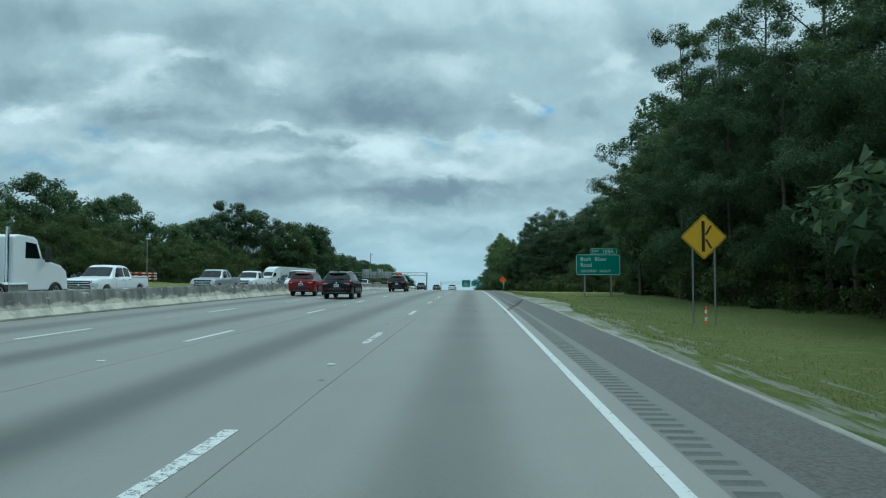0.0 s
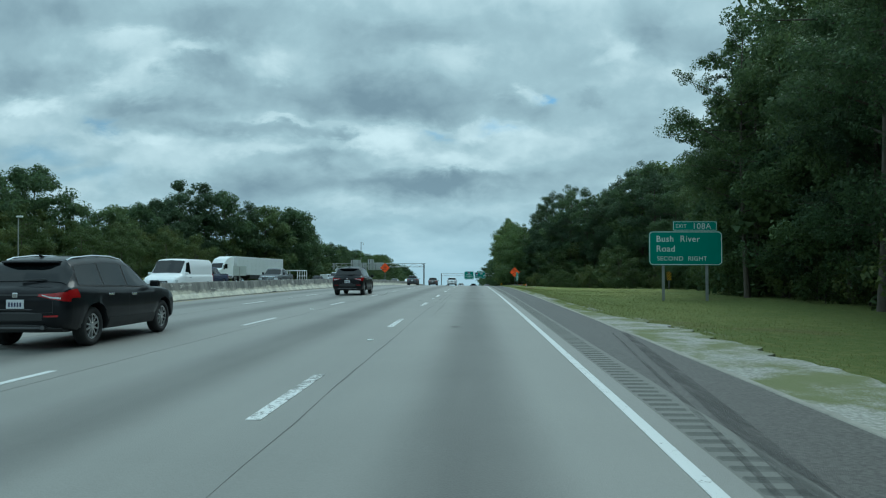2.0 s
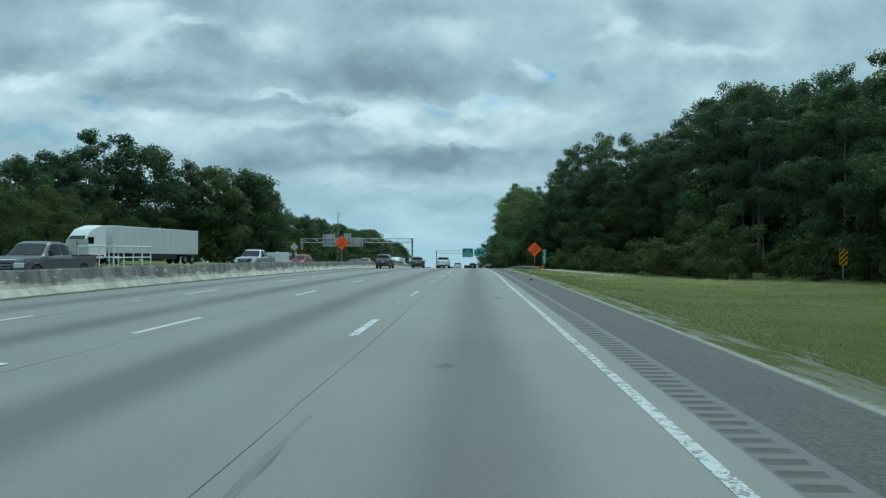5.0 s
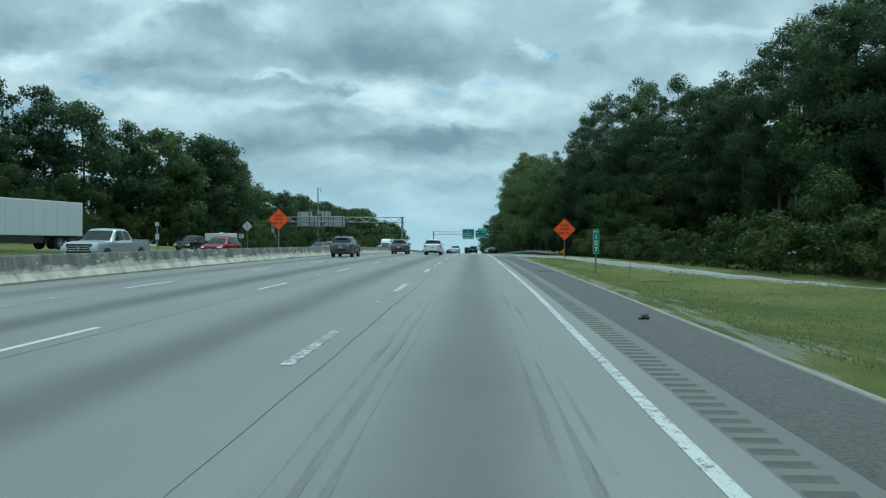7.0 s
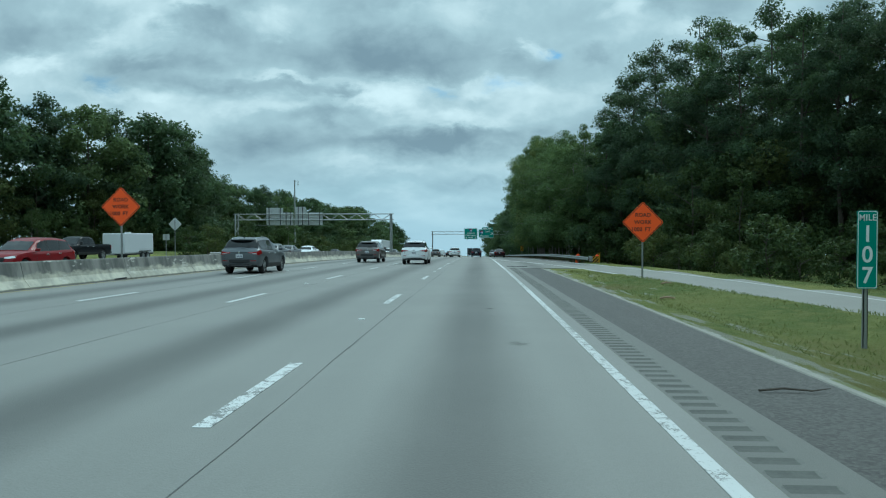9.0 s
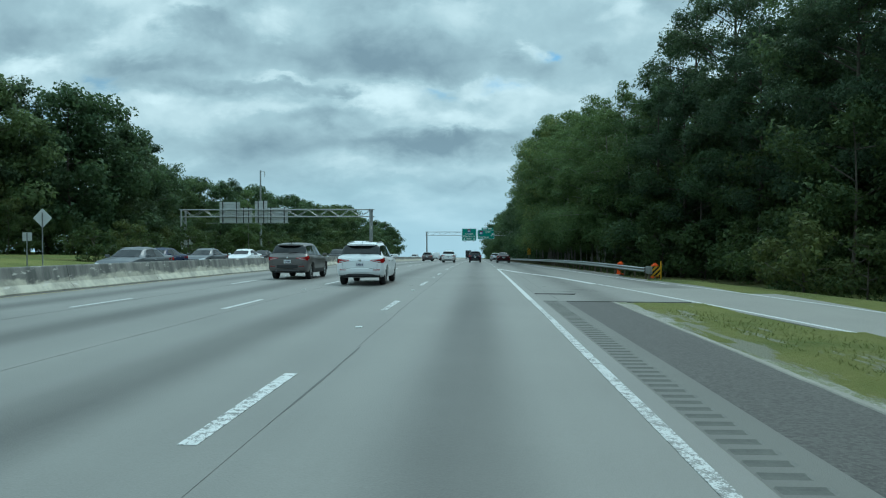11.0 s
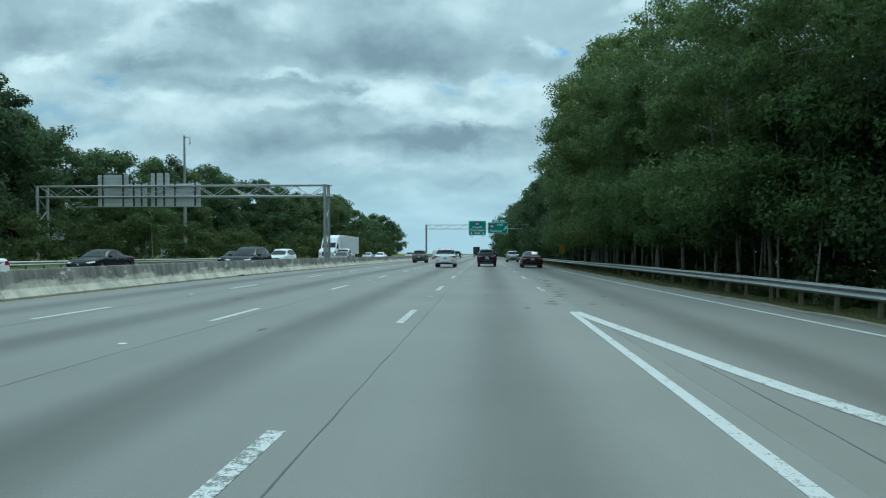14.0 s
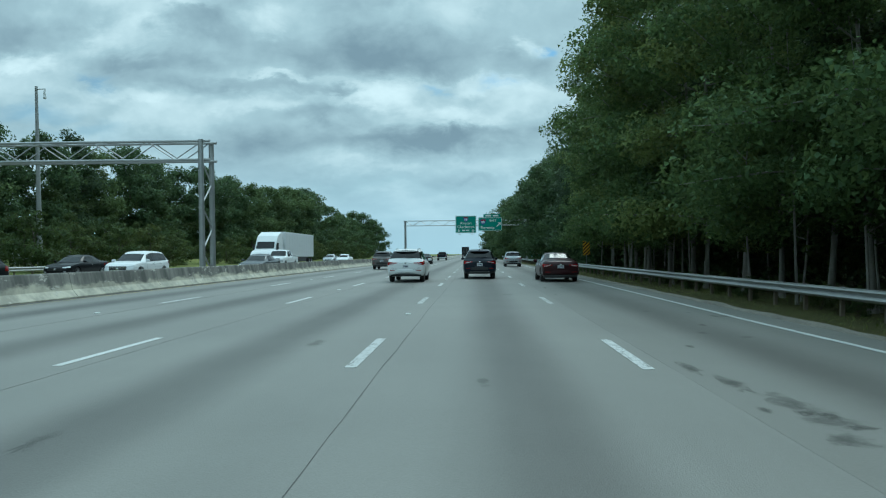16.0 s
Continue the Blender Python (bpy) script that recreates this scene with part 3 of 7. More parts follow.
def ribbon(name, rows, mat, parent=None, label="", thick=0.0):
    """A strip: rows of points across, from one end to the other; thick gives it a body below."""
    k = len(rows[0])
    verts = [tuple(p) for r in rows for p in r]
    faces = [(i * k + j, i * k + j + 1, (i + 1) * k + j + 1, (i + 1) * k + j) for i in range(len(rows) - 1) for j in range(k - 1)]
    if thick:
        base = len(verts)
        verts += [(x, y, z - thick) for x, y, z in verts]
        n = len(rows) - 1
        faces += [tuple(base + v for v in reversed(f)) for f in list(faces)]
        for i in range(n):
            a, b = i * k, (i + 1) * k
            faces.append((a, b, base + b, base + a))
            a, b = i * k + k - 1, (i + 1) * k + k - 1
            faces.append((b, a, base + a, base + b))
        for j in range(k - 1):
            faces.append((j + 1, j, base + j, base + j + 1))
            a = n * k + j
            faces.append((a, a + 1, base + a + 1, base + a))
    return mesh_object(name, verts, faces, mat, parent, label)



# ---------- ground ----------
def build_ground():
    xs = [-420, -250, -150, -100, -80, -70, -60, -52, -45, -39, -33, -30.5, -29.2, -22, -14.2, -8, 0, 3.0, 3.5, 4.2, 5, 6, 7, 8, 9, 10, 11, 12, 13, 14, 15, 16, 17, 18, 19, 20, 21, 22.5, 24, 26, 28, 30, 33, 40, 50, 70, 100, 160, 260, 420]
    ys = steps(NEAR, 60, 5) + steps(63, 102, 3) + steps(103.5, 168, 1.5) + steps(170, 200, 3) + steps(206, 330, 6) + [360, 400, 460, 540, 650, 800, 1000, 1400, 2000, 3000]
    rows = []
    for y in ys:
        row = []
        for x in xs:
            z = ground_z(x, y)
            if (3.9 < x < 60 and abs(x - lerp(RAMP_MID, y)) > 6) or x < -32:
                z += 0.10 * noise.noise((x * 0.21, y * 0.16, 1.7)) * min(1, abs(x) / 12)
            row.append((x, y, z))
        rows.append(row)
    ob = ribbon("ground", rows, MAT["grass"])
    ob.data.polygons.foreach_set("use_smooth", [True] * len(ob.data.polygons))
    tagged(ob, "uneven mown grass verge with straw patches", "ground", kind="structure")


build_ground()


def strip_rows(x0, x1, y0, y1, lift=0.0, cut=4, d=2.5, zf=road_z):
    rows = []
    for y in steps(y0, y1, d):
        a = x0(y) if callable(x0) else x0
        b = x1(y) if callable(x1) else x1
        rows.append([(a + (b - a) * i / cut, y, zf(a + (b - a) * i / cut, y) + lift) for i in range(cut + 1)])
    return rows


road = ribbon("road", strip_rows(BAR_X + 0.25, 1.74, NEAR, FAR, 0.0, 6, 5.0), MAT["road"], thick=0.22)
tagged(road, "worn grey concrete carriageway with four lanes", "road", kind="structure")
RAMP_RIGHT = lambda y: lerp(EDGE_R, y) + 0.75
exit_lane = ribbon("road_exit_lane", strip_rows(1.743, RAMP_RIGHT, 166.0, FAR, 0.0, 4, 5.0), MAT["exit"], thick=0.22)
tagged(exit_lane, "worn grey concrete exit lane beside the main lanes", "road", kind="structure")
gore_left = lambda y: lerp([(157, 6.3), (160.4, 5.35), (167, 4.9), (175, 4.0), (183, 2.5), (191.2, 1.50)], y)

ramp = ribbon("ramp", [[(lerp(RAMP_MID, y) + s * (RAMP_HALF if s > 0 else RAMP_HALF - 0.30), y, ramp_z(0, y) + CROSS * (min(8.0, lerp(RAMP_MID, y) + s * 2.2) - 6)) for s in (-1, -0.5, 0, 0.5, 1)] for y in steps(98, 165.99, 2.0)], MAT["ramp"], thick=0.2)
tagged(ramp, "pale concrete slip road joining from the trees", "road", kind="structure")
# paved tip between the main lanes and the slip road
tip = ribbon("road_gore", strip_rows(1.743, lambda y: max(3.0, lerp(RAMP_MID, y) - 2.055), 159.2, 165.99, 0.0, 4, 0.85), MAT["exit"], thick=0.2)
tagged(tip, "stained concrete paving where slip road and main road meet", "road", kind="structure")

# right shoulder: rumble strip, dark asphalt, gravel margin
STRIP_X = [(NEAR, 2.36), (8, 2.355), (35, 2.215), (61, 2.18), (85, 2.24), (99, 2.28), (117, 2.365), (160, 2.36)]
LIP_X = [(NEAR, 3.51), (9, 3.51), (38, 3.475), (63, 3.40), (85, 3.48), (101, 3.56), (120, 3.61), (160, 3.60)]


def strip_edge(y):
    return lerp(STRIP_X, y) + 0.015 * noise.noise((4, y * 0.8, 0))


def lip_edge(y):
    return lerp(LIP_X, y) + 0.03 * noise.noise((0, y * 0.35, 0)) + 0.012 * noise.noise((0, y * 2.2, 3))


def gravel_edge(y):
    """Outer edge of the loose gravel: a thin run, with wide spills here and there."""
    wide = 0.13 + 0.07 * noise.noise((3, y * 0.22, 0)) + 0.05 * noise.noise((3, y * 0.9, 5)) + 0.05 * noise.noise((3, y * 2.7, 9))
    wide += lerp([(14, 0.0), (20, 0.35), (28, 0.55), (33, 1.0), (38, 1.7), (48, 1.6), (54, 0.7), (58, 0.15), (64, 0.1), (67, 0.55), (72, 0.4), (76, 0.05), (110, 0.0), (140, 0.1), (158, 0.3)], y) * (1 + 0.35 * noise.noise((7, y * 1.3, 2)))
    return lip_edge(y) + max(0.05, wide)


strip_in = ribbon("shoulder_strip", strip_rows(2.157, strip_edge, NEAR, 159.19, -0.003, 1, 1.25), MAT["strip"], thick=0.12)
tagged(strip_in, "grey shoulder strip beside the rumble strip", "road", kind="structure")
shoulder = ribbon("shoulder", strip_rows(lambda y: strip_edge(y) + 0.003, lip_edge, NEAR, 159.0, -0.008, 3, 1.25), MAT["shoulder"], thick=0.14)
tagged(shoulder, "dark rough asphalt shoulder", "road", kind="structure")
margin = ribbon("gravel_margin", strip_rows(lambda y: lip_edge(y) - 0.06, gravel_edge, NEAR, 159.3, -0.02, 3, 0.3), MAT["gravel"], thick=0.1)
tagged(margin, "pale limestone gravel margin with weeds", "ground", kind="structure")
lip_near = ribbon("pavement_lip", [[(lip_edge(y) - 0.02, y, road_z(3.5, y) - 0.016), (lip_edge(y), y, road_z(3.5, y) + 0.004), (lip_edge(y) + 0.10 + 0.03 * noise.noise((5, y * 1.1, 0)), y, road_z(3.5, y) - 0.002), (lip_edge(y) + 0.14, y, road_z(3.5, y) - 0.05)] for y in steps(NEAR, 159.0, 0.5)], MAT["lip_pale"])
tagged(lip_near, "pale worn asphalt lip along the shoulder", "kerb", kind="structure")


def build_rumble():
    """Milled rumble strip: real grooves, 12 mm deep."""
    verts, faces, mats = [], [], []
    y = NEAR
    x0, x1 = 1.743, 2.160
    while y < 158.9:
        # each groove: 0.13 m of flat ground, then a shallow cut with rounded ends and a worn floor
        n = noise.noise((1.5, y * 3.1, 0))
        xa, xb = x0 + 0.012 + 0.02 * n, x1 - 0.03 + 0.025 * n
        z = [road_z(x0, y + s) - 0.002 for s in (0.0, 0.12, 0.155, 0.225, 0.27)]
        deep = 0.010 + 0.004 * n
        i = len(verts)
        verts += [(x0, y, z[0]), (x1, y, z[0]), (x1, y + 0.12, z[1]), (x0, y + 0.12, z[1])]
        faces.append((i, i + 1, i + 2, i + 3))
        mats.append(0)
        i = len(verts)
        zs = [z[1], z[2] - deep, z[3] - deep, z[4]]
        for s, zz in zip((0.12, 0.155, 0.225, 0.27), zs):
            flat = road_z(x0, y + s) - 0.002
            verts += [(x0, y + s, flat), (xa, y + s, flat), (xa + 0.03, y + s, zz), (xb - 0.03, y + s, zz), (xb, y + s, flat), (x1, y + s, flat)]
        for row in range(3):
            for col in range(5):
                q = i + row * 6 + col
                faces.append((q, q + 1, q + 7, q + 6))
                mats.append(1 if col == 2 else 0)
        y += 0.27
    ob = mesh_object("rumble_strip", verts, faces, None, mats=[MAT["strip"], MAT["groove"]], face_mat=mats)
    tagged(ob, "milled rumble strip with dirty grooves", "road", kind="structure")


build_rumble()

opp = ribbon("road_opposite", strip_rows(-29.4, BAR_X - 0.75, NEAR, FAR, -0.03, 4, 5.0, lambda x, y: grade(y) + 0.07), MAT["road"], thick=0.22)
tagged(opp, "worn grey carriageway for oncoming traffic", "road", kind="structure")


FAR_RAMP = [(125, -42.5), (150, -36.5), (163, -33.6), (178, -31.9), (195, -31.5)]
slip = ribbon("road_slip", [[(lerp(FAR_RAMP, y) + s * 2.3, y, ground_z(lerp(FAR_RAMP, y), y) + 0.05) for s in (-1, 0, 1)] for y in steps(122, 195, 3)], MAT["ramp"], thick=0.3)
tagged(slip, "grey slip road leaving the oncoming lanes", "road", kind="structure")


# ---------- road markings ----------
def flat_mark(name, x0, x1, y0, y1, mat, lift=0.005, parent=None, zf=road_z, d=2.5):
    return ribbon(name, strip_rows(x0, x1, y0, y1, lift, 1, d, zf), mat, parent, thick=0.004)


EDGE_X = [(NEAR, 1.445), (8, 1.445), (36, 1.465), (62, 1.42), (82, 1.40), (99, 1.378), (106, 1.43), (112, 1.475), (118, 1.47), (140, 1.45), (159.5, 1.44)]
edge = flat_mark("edge_line", lambda y: lerp(EDGE_X, y) - 0.060, lambda y: lerp(EDGE_X, y) + 0.060, NEAR, 72.0, MAT["paint_fresh"])
edge_old = flat_mark("edge_line", lambda y: lerp(EDGE_X, y) - 0.064, lambda y: lerp(EDGE_X, y) + 0.064, 72.0, 159.5, MAT["paint"])
tagged(edge_old, "flaking solid white edge line", "road marking", kind="structure")
edge_new = flat_mark("edge_line", LANE_R - 0.085, LANE_R + 0.06, 159.5, 191.0, MAT["paint_fresh"])
tagged(edge_new, "bright solid white line at the gore", "road marking", kind="structure")
tagged(edge, "solid white edge line", "road marking", kind="structure")
leftline = flat_mark("edge_line", -13.10, -12.98, NEAR, 700, MAT["paint_yellow"])
tagged(leftline, "faded yellow edge line along the barrier", "road marking", kind="structure")
gore_line = flat_mark("gore_line", lambda y: gore_left(y) - 0.13, lambda y: gore_left(y) + 0.13, 168.6, 191.2, MAT["paint_fresh"], 0.007, d=1.5)
tagged(gore_line, "white gore line of the slip road", "road marking", kind="structure")
ramp_left = ribbon("edge_line", [[(lerp(RAMP_MID, y) - 1.8 + s * 0.06, y, ramp_z(0, y) + CROSS * (min(8.0, lerp(RAMP_MID, y) - 1.8) - 6) + 0.007) for s in (-1, 1)] for y in steps(99, 168.6, 1.2)], MAT["paint_fresh"], thick=0.004)
tagged(ramp_left, "white edge line of the slip road", "road marking", kind="structure")
exit_right = flat_mark("edge_line", lambda y: lerp(EDGE_R, y) - 0.06, lambda y: lerp(EDGE_R, y) + 0.06, 169.0, 700, MAT["paint_fresh"], 0.006)
tagged(exit_right, "thin white edge line of the exit lane", "road marking", kind="structure")
ramp_right = ribbon("edge_line", [[(lerp(RAMP_MID, y) + 1.40 + s * 0.06, y, ramp_z(0, y) + CROSS * (min(8.0, lerp(RAMP_MID, y) + 1.4) - 6) + 0.007) for s in (-1, 1)] for y in steps(99, 168.5, 2.0)], MAT["paint_fresh"], thick=0.004)
tagged(ramp_right, "white outer edge line of the slip road", "road marking", kind="structure")

DASHES = []
k = -5
while DASH_0 + k * DASH_STEP < 520:
    mid = DASH_0 + k * DASH_STEP
    for lane, wide in ((LANE_1, 0.075), (LANE_2, 0.06), (LANE_3, 0.06)):
        DASHES.append((lane, mid, wide))
    if mid > 196:
        DASHES.append((LANE_R, mid, 0.075))
    for lane in (-18.2, -21.9, -25.6):
        if k % 1 == 0 and mid < 330:
            DASHES.append((lane, mid, 0.06))
    k += 1
for lane, mid, wide in DASHES:
    zf = road_z if lane > -14 else (lambda x, y: grade(y) + 0.04)
    d = flat_mark("lane_dash", lane - wide, lane + wide, mid - DASH_LONG / 2, mid + DASH_LONG / 2, (MAT["paint_old"] if mid < 185 else MAT["paint"]) if lane == LANE_1 else MAT["paint_old"] if lane == LANE_R else MAT["paint_fresh"], 0.005, road if lane > -14 else opp, zf, 1.5)


def pavement_marker(x, y):
    bm = bmesh.new()
    box(bm, -0.06, 0.06, -0.05, 0.05, 0, 0.018, 0.006)
    ob = part("pavement_marker", bm, MAT["white"])
    ob.location = (x, y, road_z(x, y))
    tagged(ob, "small white raised pavement marker", "road marker", "raised pavement markers")


k = -2
while DASH_0 + (k + 0.5) * DASH_STEP < 300:
    for lane in (LANE_1, LANE_2, LANE_3):
        if (k + (lane == LANE_2)) % 2 == 0 or (lane == LANE_1 and k in (-1, 13)):
            pavement_marker(lane, DASH_0 + (k + 0.56) * DASH_STEP)
    k += 1


def crack(x, y0, y1, wide, wander, lift, seed, label, mat="tar"):
    rng = random.Random(seed)
    rows, off = [], 0.0
    for y in steps(y0, y1, 0.7):
        off = off * 0.93 + rng.uniform(-1, 1) * wander
        # opens and closes along its length
        h = wide * rng.uniform(0.5, 1.3) * max(0.12, min(1.5, 0.75 + 1.6 * noise.noise((seed * 1.7, y * 0.13, 0)) + 0.8 * noise.noise((seed * 2.3, y * 0.6, 4))))
        rows.append([(x + off - h, y, road_z(x, y) + lift), (x + off + h, y, road_z(x, y) + lift)])
    ob = ribbon("road_seam", rows, MAT[mat], thick=0.003)
    tagged(ob, label, "road seam", kind="structure")


crack(-1.82, NEAR, 150, 0.0085, 0.012, 0.003, 1, "dark tar seam between the concrete slabs")
crack(-1.82, 150, 300, 0.0055, 0.012, 0.0035, 12, "dark crack along the lane joint")
crack(-5.6, NEAR, 330, 0.0042, 0.012, 0.003, 4, "thin seam between the concrete slabs", "skid")
crack(-9.3, NEAR, 330, 0.0042, 0.012, 0.003, 5, "thin seam between the concrete slabs", "skid")
crack(2.2, 159.5, 184, 0.007, 0.02, 0.003, 6, "dark seam beside the exit lane")


def stain(x, y, rx, ry, seed, mat="stain"):
    rng = random.Random(seed)
    n = 16
    pts = []
    for i in range(n):
        a = 2 * math.pi * i / n
        r = 1 + 0.45 * rng.uniform(-1, 1)
        px, py = x + math.cos(a) * rx * r, y + math.sin(a) * ry * r
        pts.append((px, py, road_z(px, py) + 0.0035))
    ob = mesh_object("road_stain", pts + [(x, y, road_z(x, y) + 0.0035)], [(i, (i + 1) % n, n) for i in range(n)], MAT[mat])
    tagged(ob, "dark irregular stain on the concrete", "road stain", kind="structure")


for x, y, rx, ry in ((1.84, 197.4, 0.22, 0.35), (1.66, 196.4, 0.16, 0.22), (1.37, 195.4, 0.10, 0.10), (1.25, 194.4, 0.16, 0.30), (1.22, 193.5, 0.20, 0.32), (1.66, 194.7, 0.16, 0.06), (1.87, 198.8, 0.18, 0.30), (-2.28, 195.3, 0.13, 0.06),
                     (1.24, 197.1, 0.07, 0.06), (1.89, 196.0, 0.10, 0.08), (2.28, 193.5, 0.12, 0.20), (2.3, 208.2, 0.16, 0.5), (2.29, 207.5, 0.22, 0.35), (2.15, 206.9, 0.18, 0.2), (2.42, 207.3, 0.12, 0.12), (2.1, 209.2, 0.12, 0.4), (1.95, 210.2, 0.1, 0.4),
                     (4.96, 217.3, 0.30, 0.12), (3.29, 214.0, 0.12, 0.10), (3.92, 213.4, 0.12, 0.08), (2.05, 204.5, 0.25, 0.5), (1.9, 202.4, 0.18, 0.35), (2.3, 201.2, 0.12, 0.12), (2.2, 199.8, 0.10, 0.2)):
    stain(x, y, rx * 1.2, ry * 1.2, int(y * 10))
rng = random.Random(8)
for i in range(22):
    stain(rng.uniform(1.9, 4.8), rng.uniform(186, 250), rng.uniform(0.04, 0.14), rng.uniform(0.06, 0.3), 100 + i)
for x, y, rx, ry in ((3.5, 164.5, 0.5, 0.35), (3.0, 163.2, 0.6, 0.3), (3.9, 163.8, 0.35, 0.25)):
    stain(x, y, rx, ry, int(y * 10), "stain_faint")
for i in range(12):
    stain(rng.uniform(2.4, 4.5), rng.uniform(164, 182), rng.uniform(0.06, 0.2), rng.uniform(0.06, 0.3), 160 + i)
for x, y, rx, ry in ((-2.6, 166.5, 0.14, 0.12), (-2.45, 20.4, 0.10, 0.16), (-2.05, 9.5, 0.07, 0.12), (-2.4, 175.3, 0.16, 0.22), (-2.1, 176.4, 0.12, 0.2), (-2.8, 119.5, 0.08, 0.08), (-2.7, 63, 0.1, 0.15), (-2.45, 27.5, 0.10, 0.08), (-4.5, 187, 0.08, 0.3), (0.2, 133, 0.12, 0.12)):
    stain(x, y, rx, ry, int(y * 10))
# scuffs in the wheel tracks
for i in range(30):
    lane = rng.choice((-0.4, -0.4, -4.05, -7.75, 3.4))
    y = rng.uniform(150, 240) if lane > 2 else rng.uniform(14, 260)
    stain(lane + rng.choice((-0.75, 0, 0.75)) + rng.uniform(-0.2, 0.2), y, rng.uniform(0.08, 0.22), rng.uniform(0.2, 0.6), 300 + i, "stain_faint")
# tyre marks that swerve off the lane and over the rumble strip
SWERVE = [(27.0, 1.30), (28.9, 1.47), (29.8, 1.57), (31.5, 1.77), (34.2, 2.13), (36.9, 2.44), (39.7, 2.73), (44.5, 3.22), (46.0, 3.36)]
for shift, wide, first in ((0.0, 0.13, 27.0), (-0.28, 0.035, 33.5)):
    rows = []
    for y in steps(first, 46.0, 0.5):
        x = lerp(SWERVE, y) + shift
        w = wide * (0.35 + 0.65 * math.sin(math.pi * (y - 26.5) / 20.0)) * (1 + 0.25 * noise.noise((shift, y * 1.1, 3)))
        rows.append([(x + f * w, y, road_z(x, y) + 0.003) for f in (-1, 0, 1)])
    ob = ribbon("tyre_mark", rows, MAT["swerve"])
    tagged(ob, "dark tyre mark swerving across the rumble strip", "tyre mark", kind="structure")
# broken lip of old asphalt at the foot of the verge beside the exit lane
rows = []
for y in steps(178, 330, 0.5):
    x = lerp(EDGE_R, y) + 0.72 + 0.05 * noise.noise((9, y * 0.8, 0))
    h = 0.045 + 0.04 * noise.noise((2, y * 0.55, 0)) + 0.02 * noise.noise((2, y * 2.1, 0))
    z = road_z(x, y)
    rows.append([(x, y, z - 0.05), (x + 0.05, y, z + h), (x + 0.20, y, z + h + 0.01), (x + 0.34, y, z - 0.02)])
lip = ribbon("pavement_lip", rows, MAT["lip"])
tagged(lip, "low crumbling lip of old asphalt beside the exit lane", "kerb", kind="structure")



# tyre marks in the wheel tracks of the right lane
for x, a, b, w in ((-1.30, 96, 110, 0.035), (-1.12, 97, 112, 0.03), (-0.95, 95.5, 111, 0.04), (0.42, 97, 110, 0.03), (0.60, 96, 112, 0.035), (0.75, 98, 109, 0.025), (-1.6, 60, 74, 0.04), (-1.4, 52, 70, 0.03)):
    crack(x, a, b, w, 0.004, 0.0022, int(x * 100) + 900, "faint dark tyre mark", "tyre_mark")


# ---------- median barrier ----------
def build_barrier():
    """Cast sections of a sloped concrete barrier, with dark joints between."""
    prof = [(0.40, 0.0), (0.40, 0.08), (0.22, 0.30), (0.11, 0.80), (0.09, 0.84), (-0.09, 0.84), (-0.11, 0.80), (-0.22, 0.30), (-0.40, 0.08), (-0.40, 0.0)]
    y, n = NEAR, 0
    barrier = empty("barrier_wall", Matrix.Identity(4), "long stained concrete median barrier", "barrier", kind="structure")
    while y < 700:
        y1 = y + 6.1
        rows = []
        for s in (y + 0.012, (y + y1) / 2, y1 - 0.012):
            rows.append([(BAR_X - 0.05 + px, s, road_z(BAR_X, s) - 0.04 + pz + (0.01 * noise.noise((0, s * 0.4, pz * 3)) if pz > 0.1 else 0)) for px, pz in prof])
        verts = [p for r in rows for p in r]
        c = len(prof)
        faces = [(i * c + j, (i + 1) * c + j, (i + 1) * c + j + 1, i * c + j + 1) for i in range(2) for j in range(c - 1)]
        faces += [tuple(range(c)), tuple(range(3 * c - 1, 2 * c - 1, -1))]
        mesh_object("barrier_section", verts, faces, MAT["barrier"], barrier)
        y, n = y1, n + 1


build_barrier()


def drain_slot(y):
    """Black block standing in for the shade of a drain slot at the barrier foot, with grit washed round it."""
    s = empty("drain_slot", Matrix.Translation((BAR_X + 0.35, y, road_z(BAR_X, y))), "black block for the dark of a drain slot at the barrier foot", "drain", kind="structure")
    bm = bmesh.new()
    # no recess is cut: the block's black colour is the slot's shade
    box(bm, -0.06, 0.004, -0.45, 0.45, -0.02, 0.065, 0.012)
    part("opening", bm, MAT["black"], s)
    bm = bmesh.new()
    rng = random.Random(int(y))
    for k in range(14):
        a, b, g = rng.uniform(0.03, 0.30), rng.uniform(-0.9, 0.9), rng.uniform(0.012, 0.04)
        bmesh.ops.create_icosphere(bm, subdivisions=1, radius=g, matrix=Matrix.Translation((a, b, 0.004)))
    part("grit", bm, MAT["lip"], s)


for y in (14.6, 75.6, 143.3, 211.1):
    drain_slot(y)
gutter = ribbon("gutter", strip_rows(BAR_X + 0.36, BAR_X + 0.62, NEAR, 700, 0.004, 1, 2.5), MAT["groove"], thick=0.003)
tagged(gutter, "line of dirt and grit along the barrier foot", "road dirt", kind="structure")


# ---------- trees ----------
def tube(path, radii, n=7):
    """Verts and faces of a tapered, bent stem."""
    verts, faces = [], []
    for i, (p, r) in enumerate(zip(path, radii)):
        d = (Vector(path[min(i + 1, len(path) - 1)]) - Vector(path[max(i - 1, 0)])).normalized()
        side = d.cross(Vector((0.3, 0.9, 0.2))).normalized()
        up = side.cross(d)
        for k in range(n):
            a = 2 * math.pi * k / n
            verts.append(tuple(Vector(p) + (side * math.cos(a) + up * math.sin(a)) * r))
    for i in range(len(path) - 1):
        for k in range(n):
            faces.append((i * n + k, i * n + (k + 1) % n, (i + 1) * n + (k + 1) % n, (i + 1) * n + k))
    faces.append(tuple(range((len(path) - 1) * n, len(path) * n)))
    return verts, faces


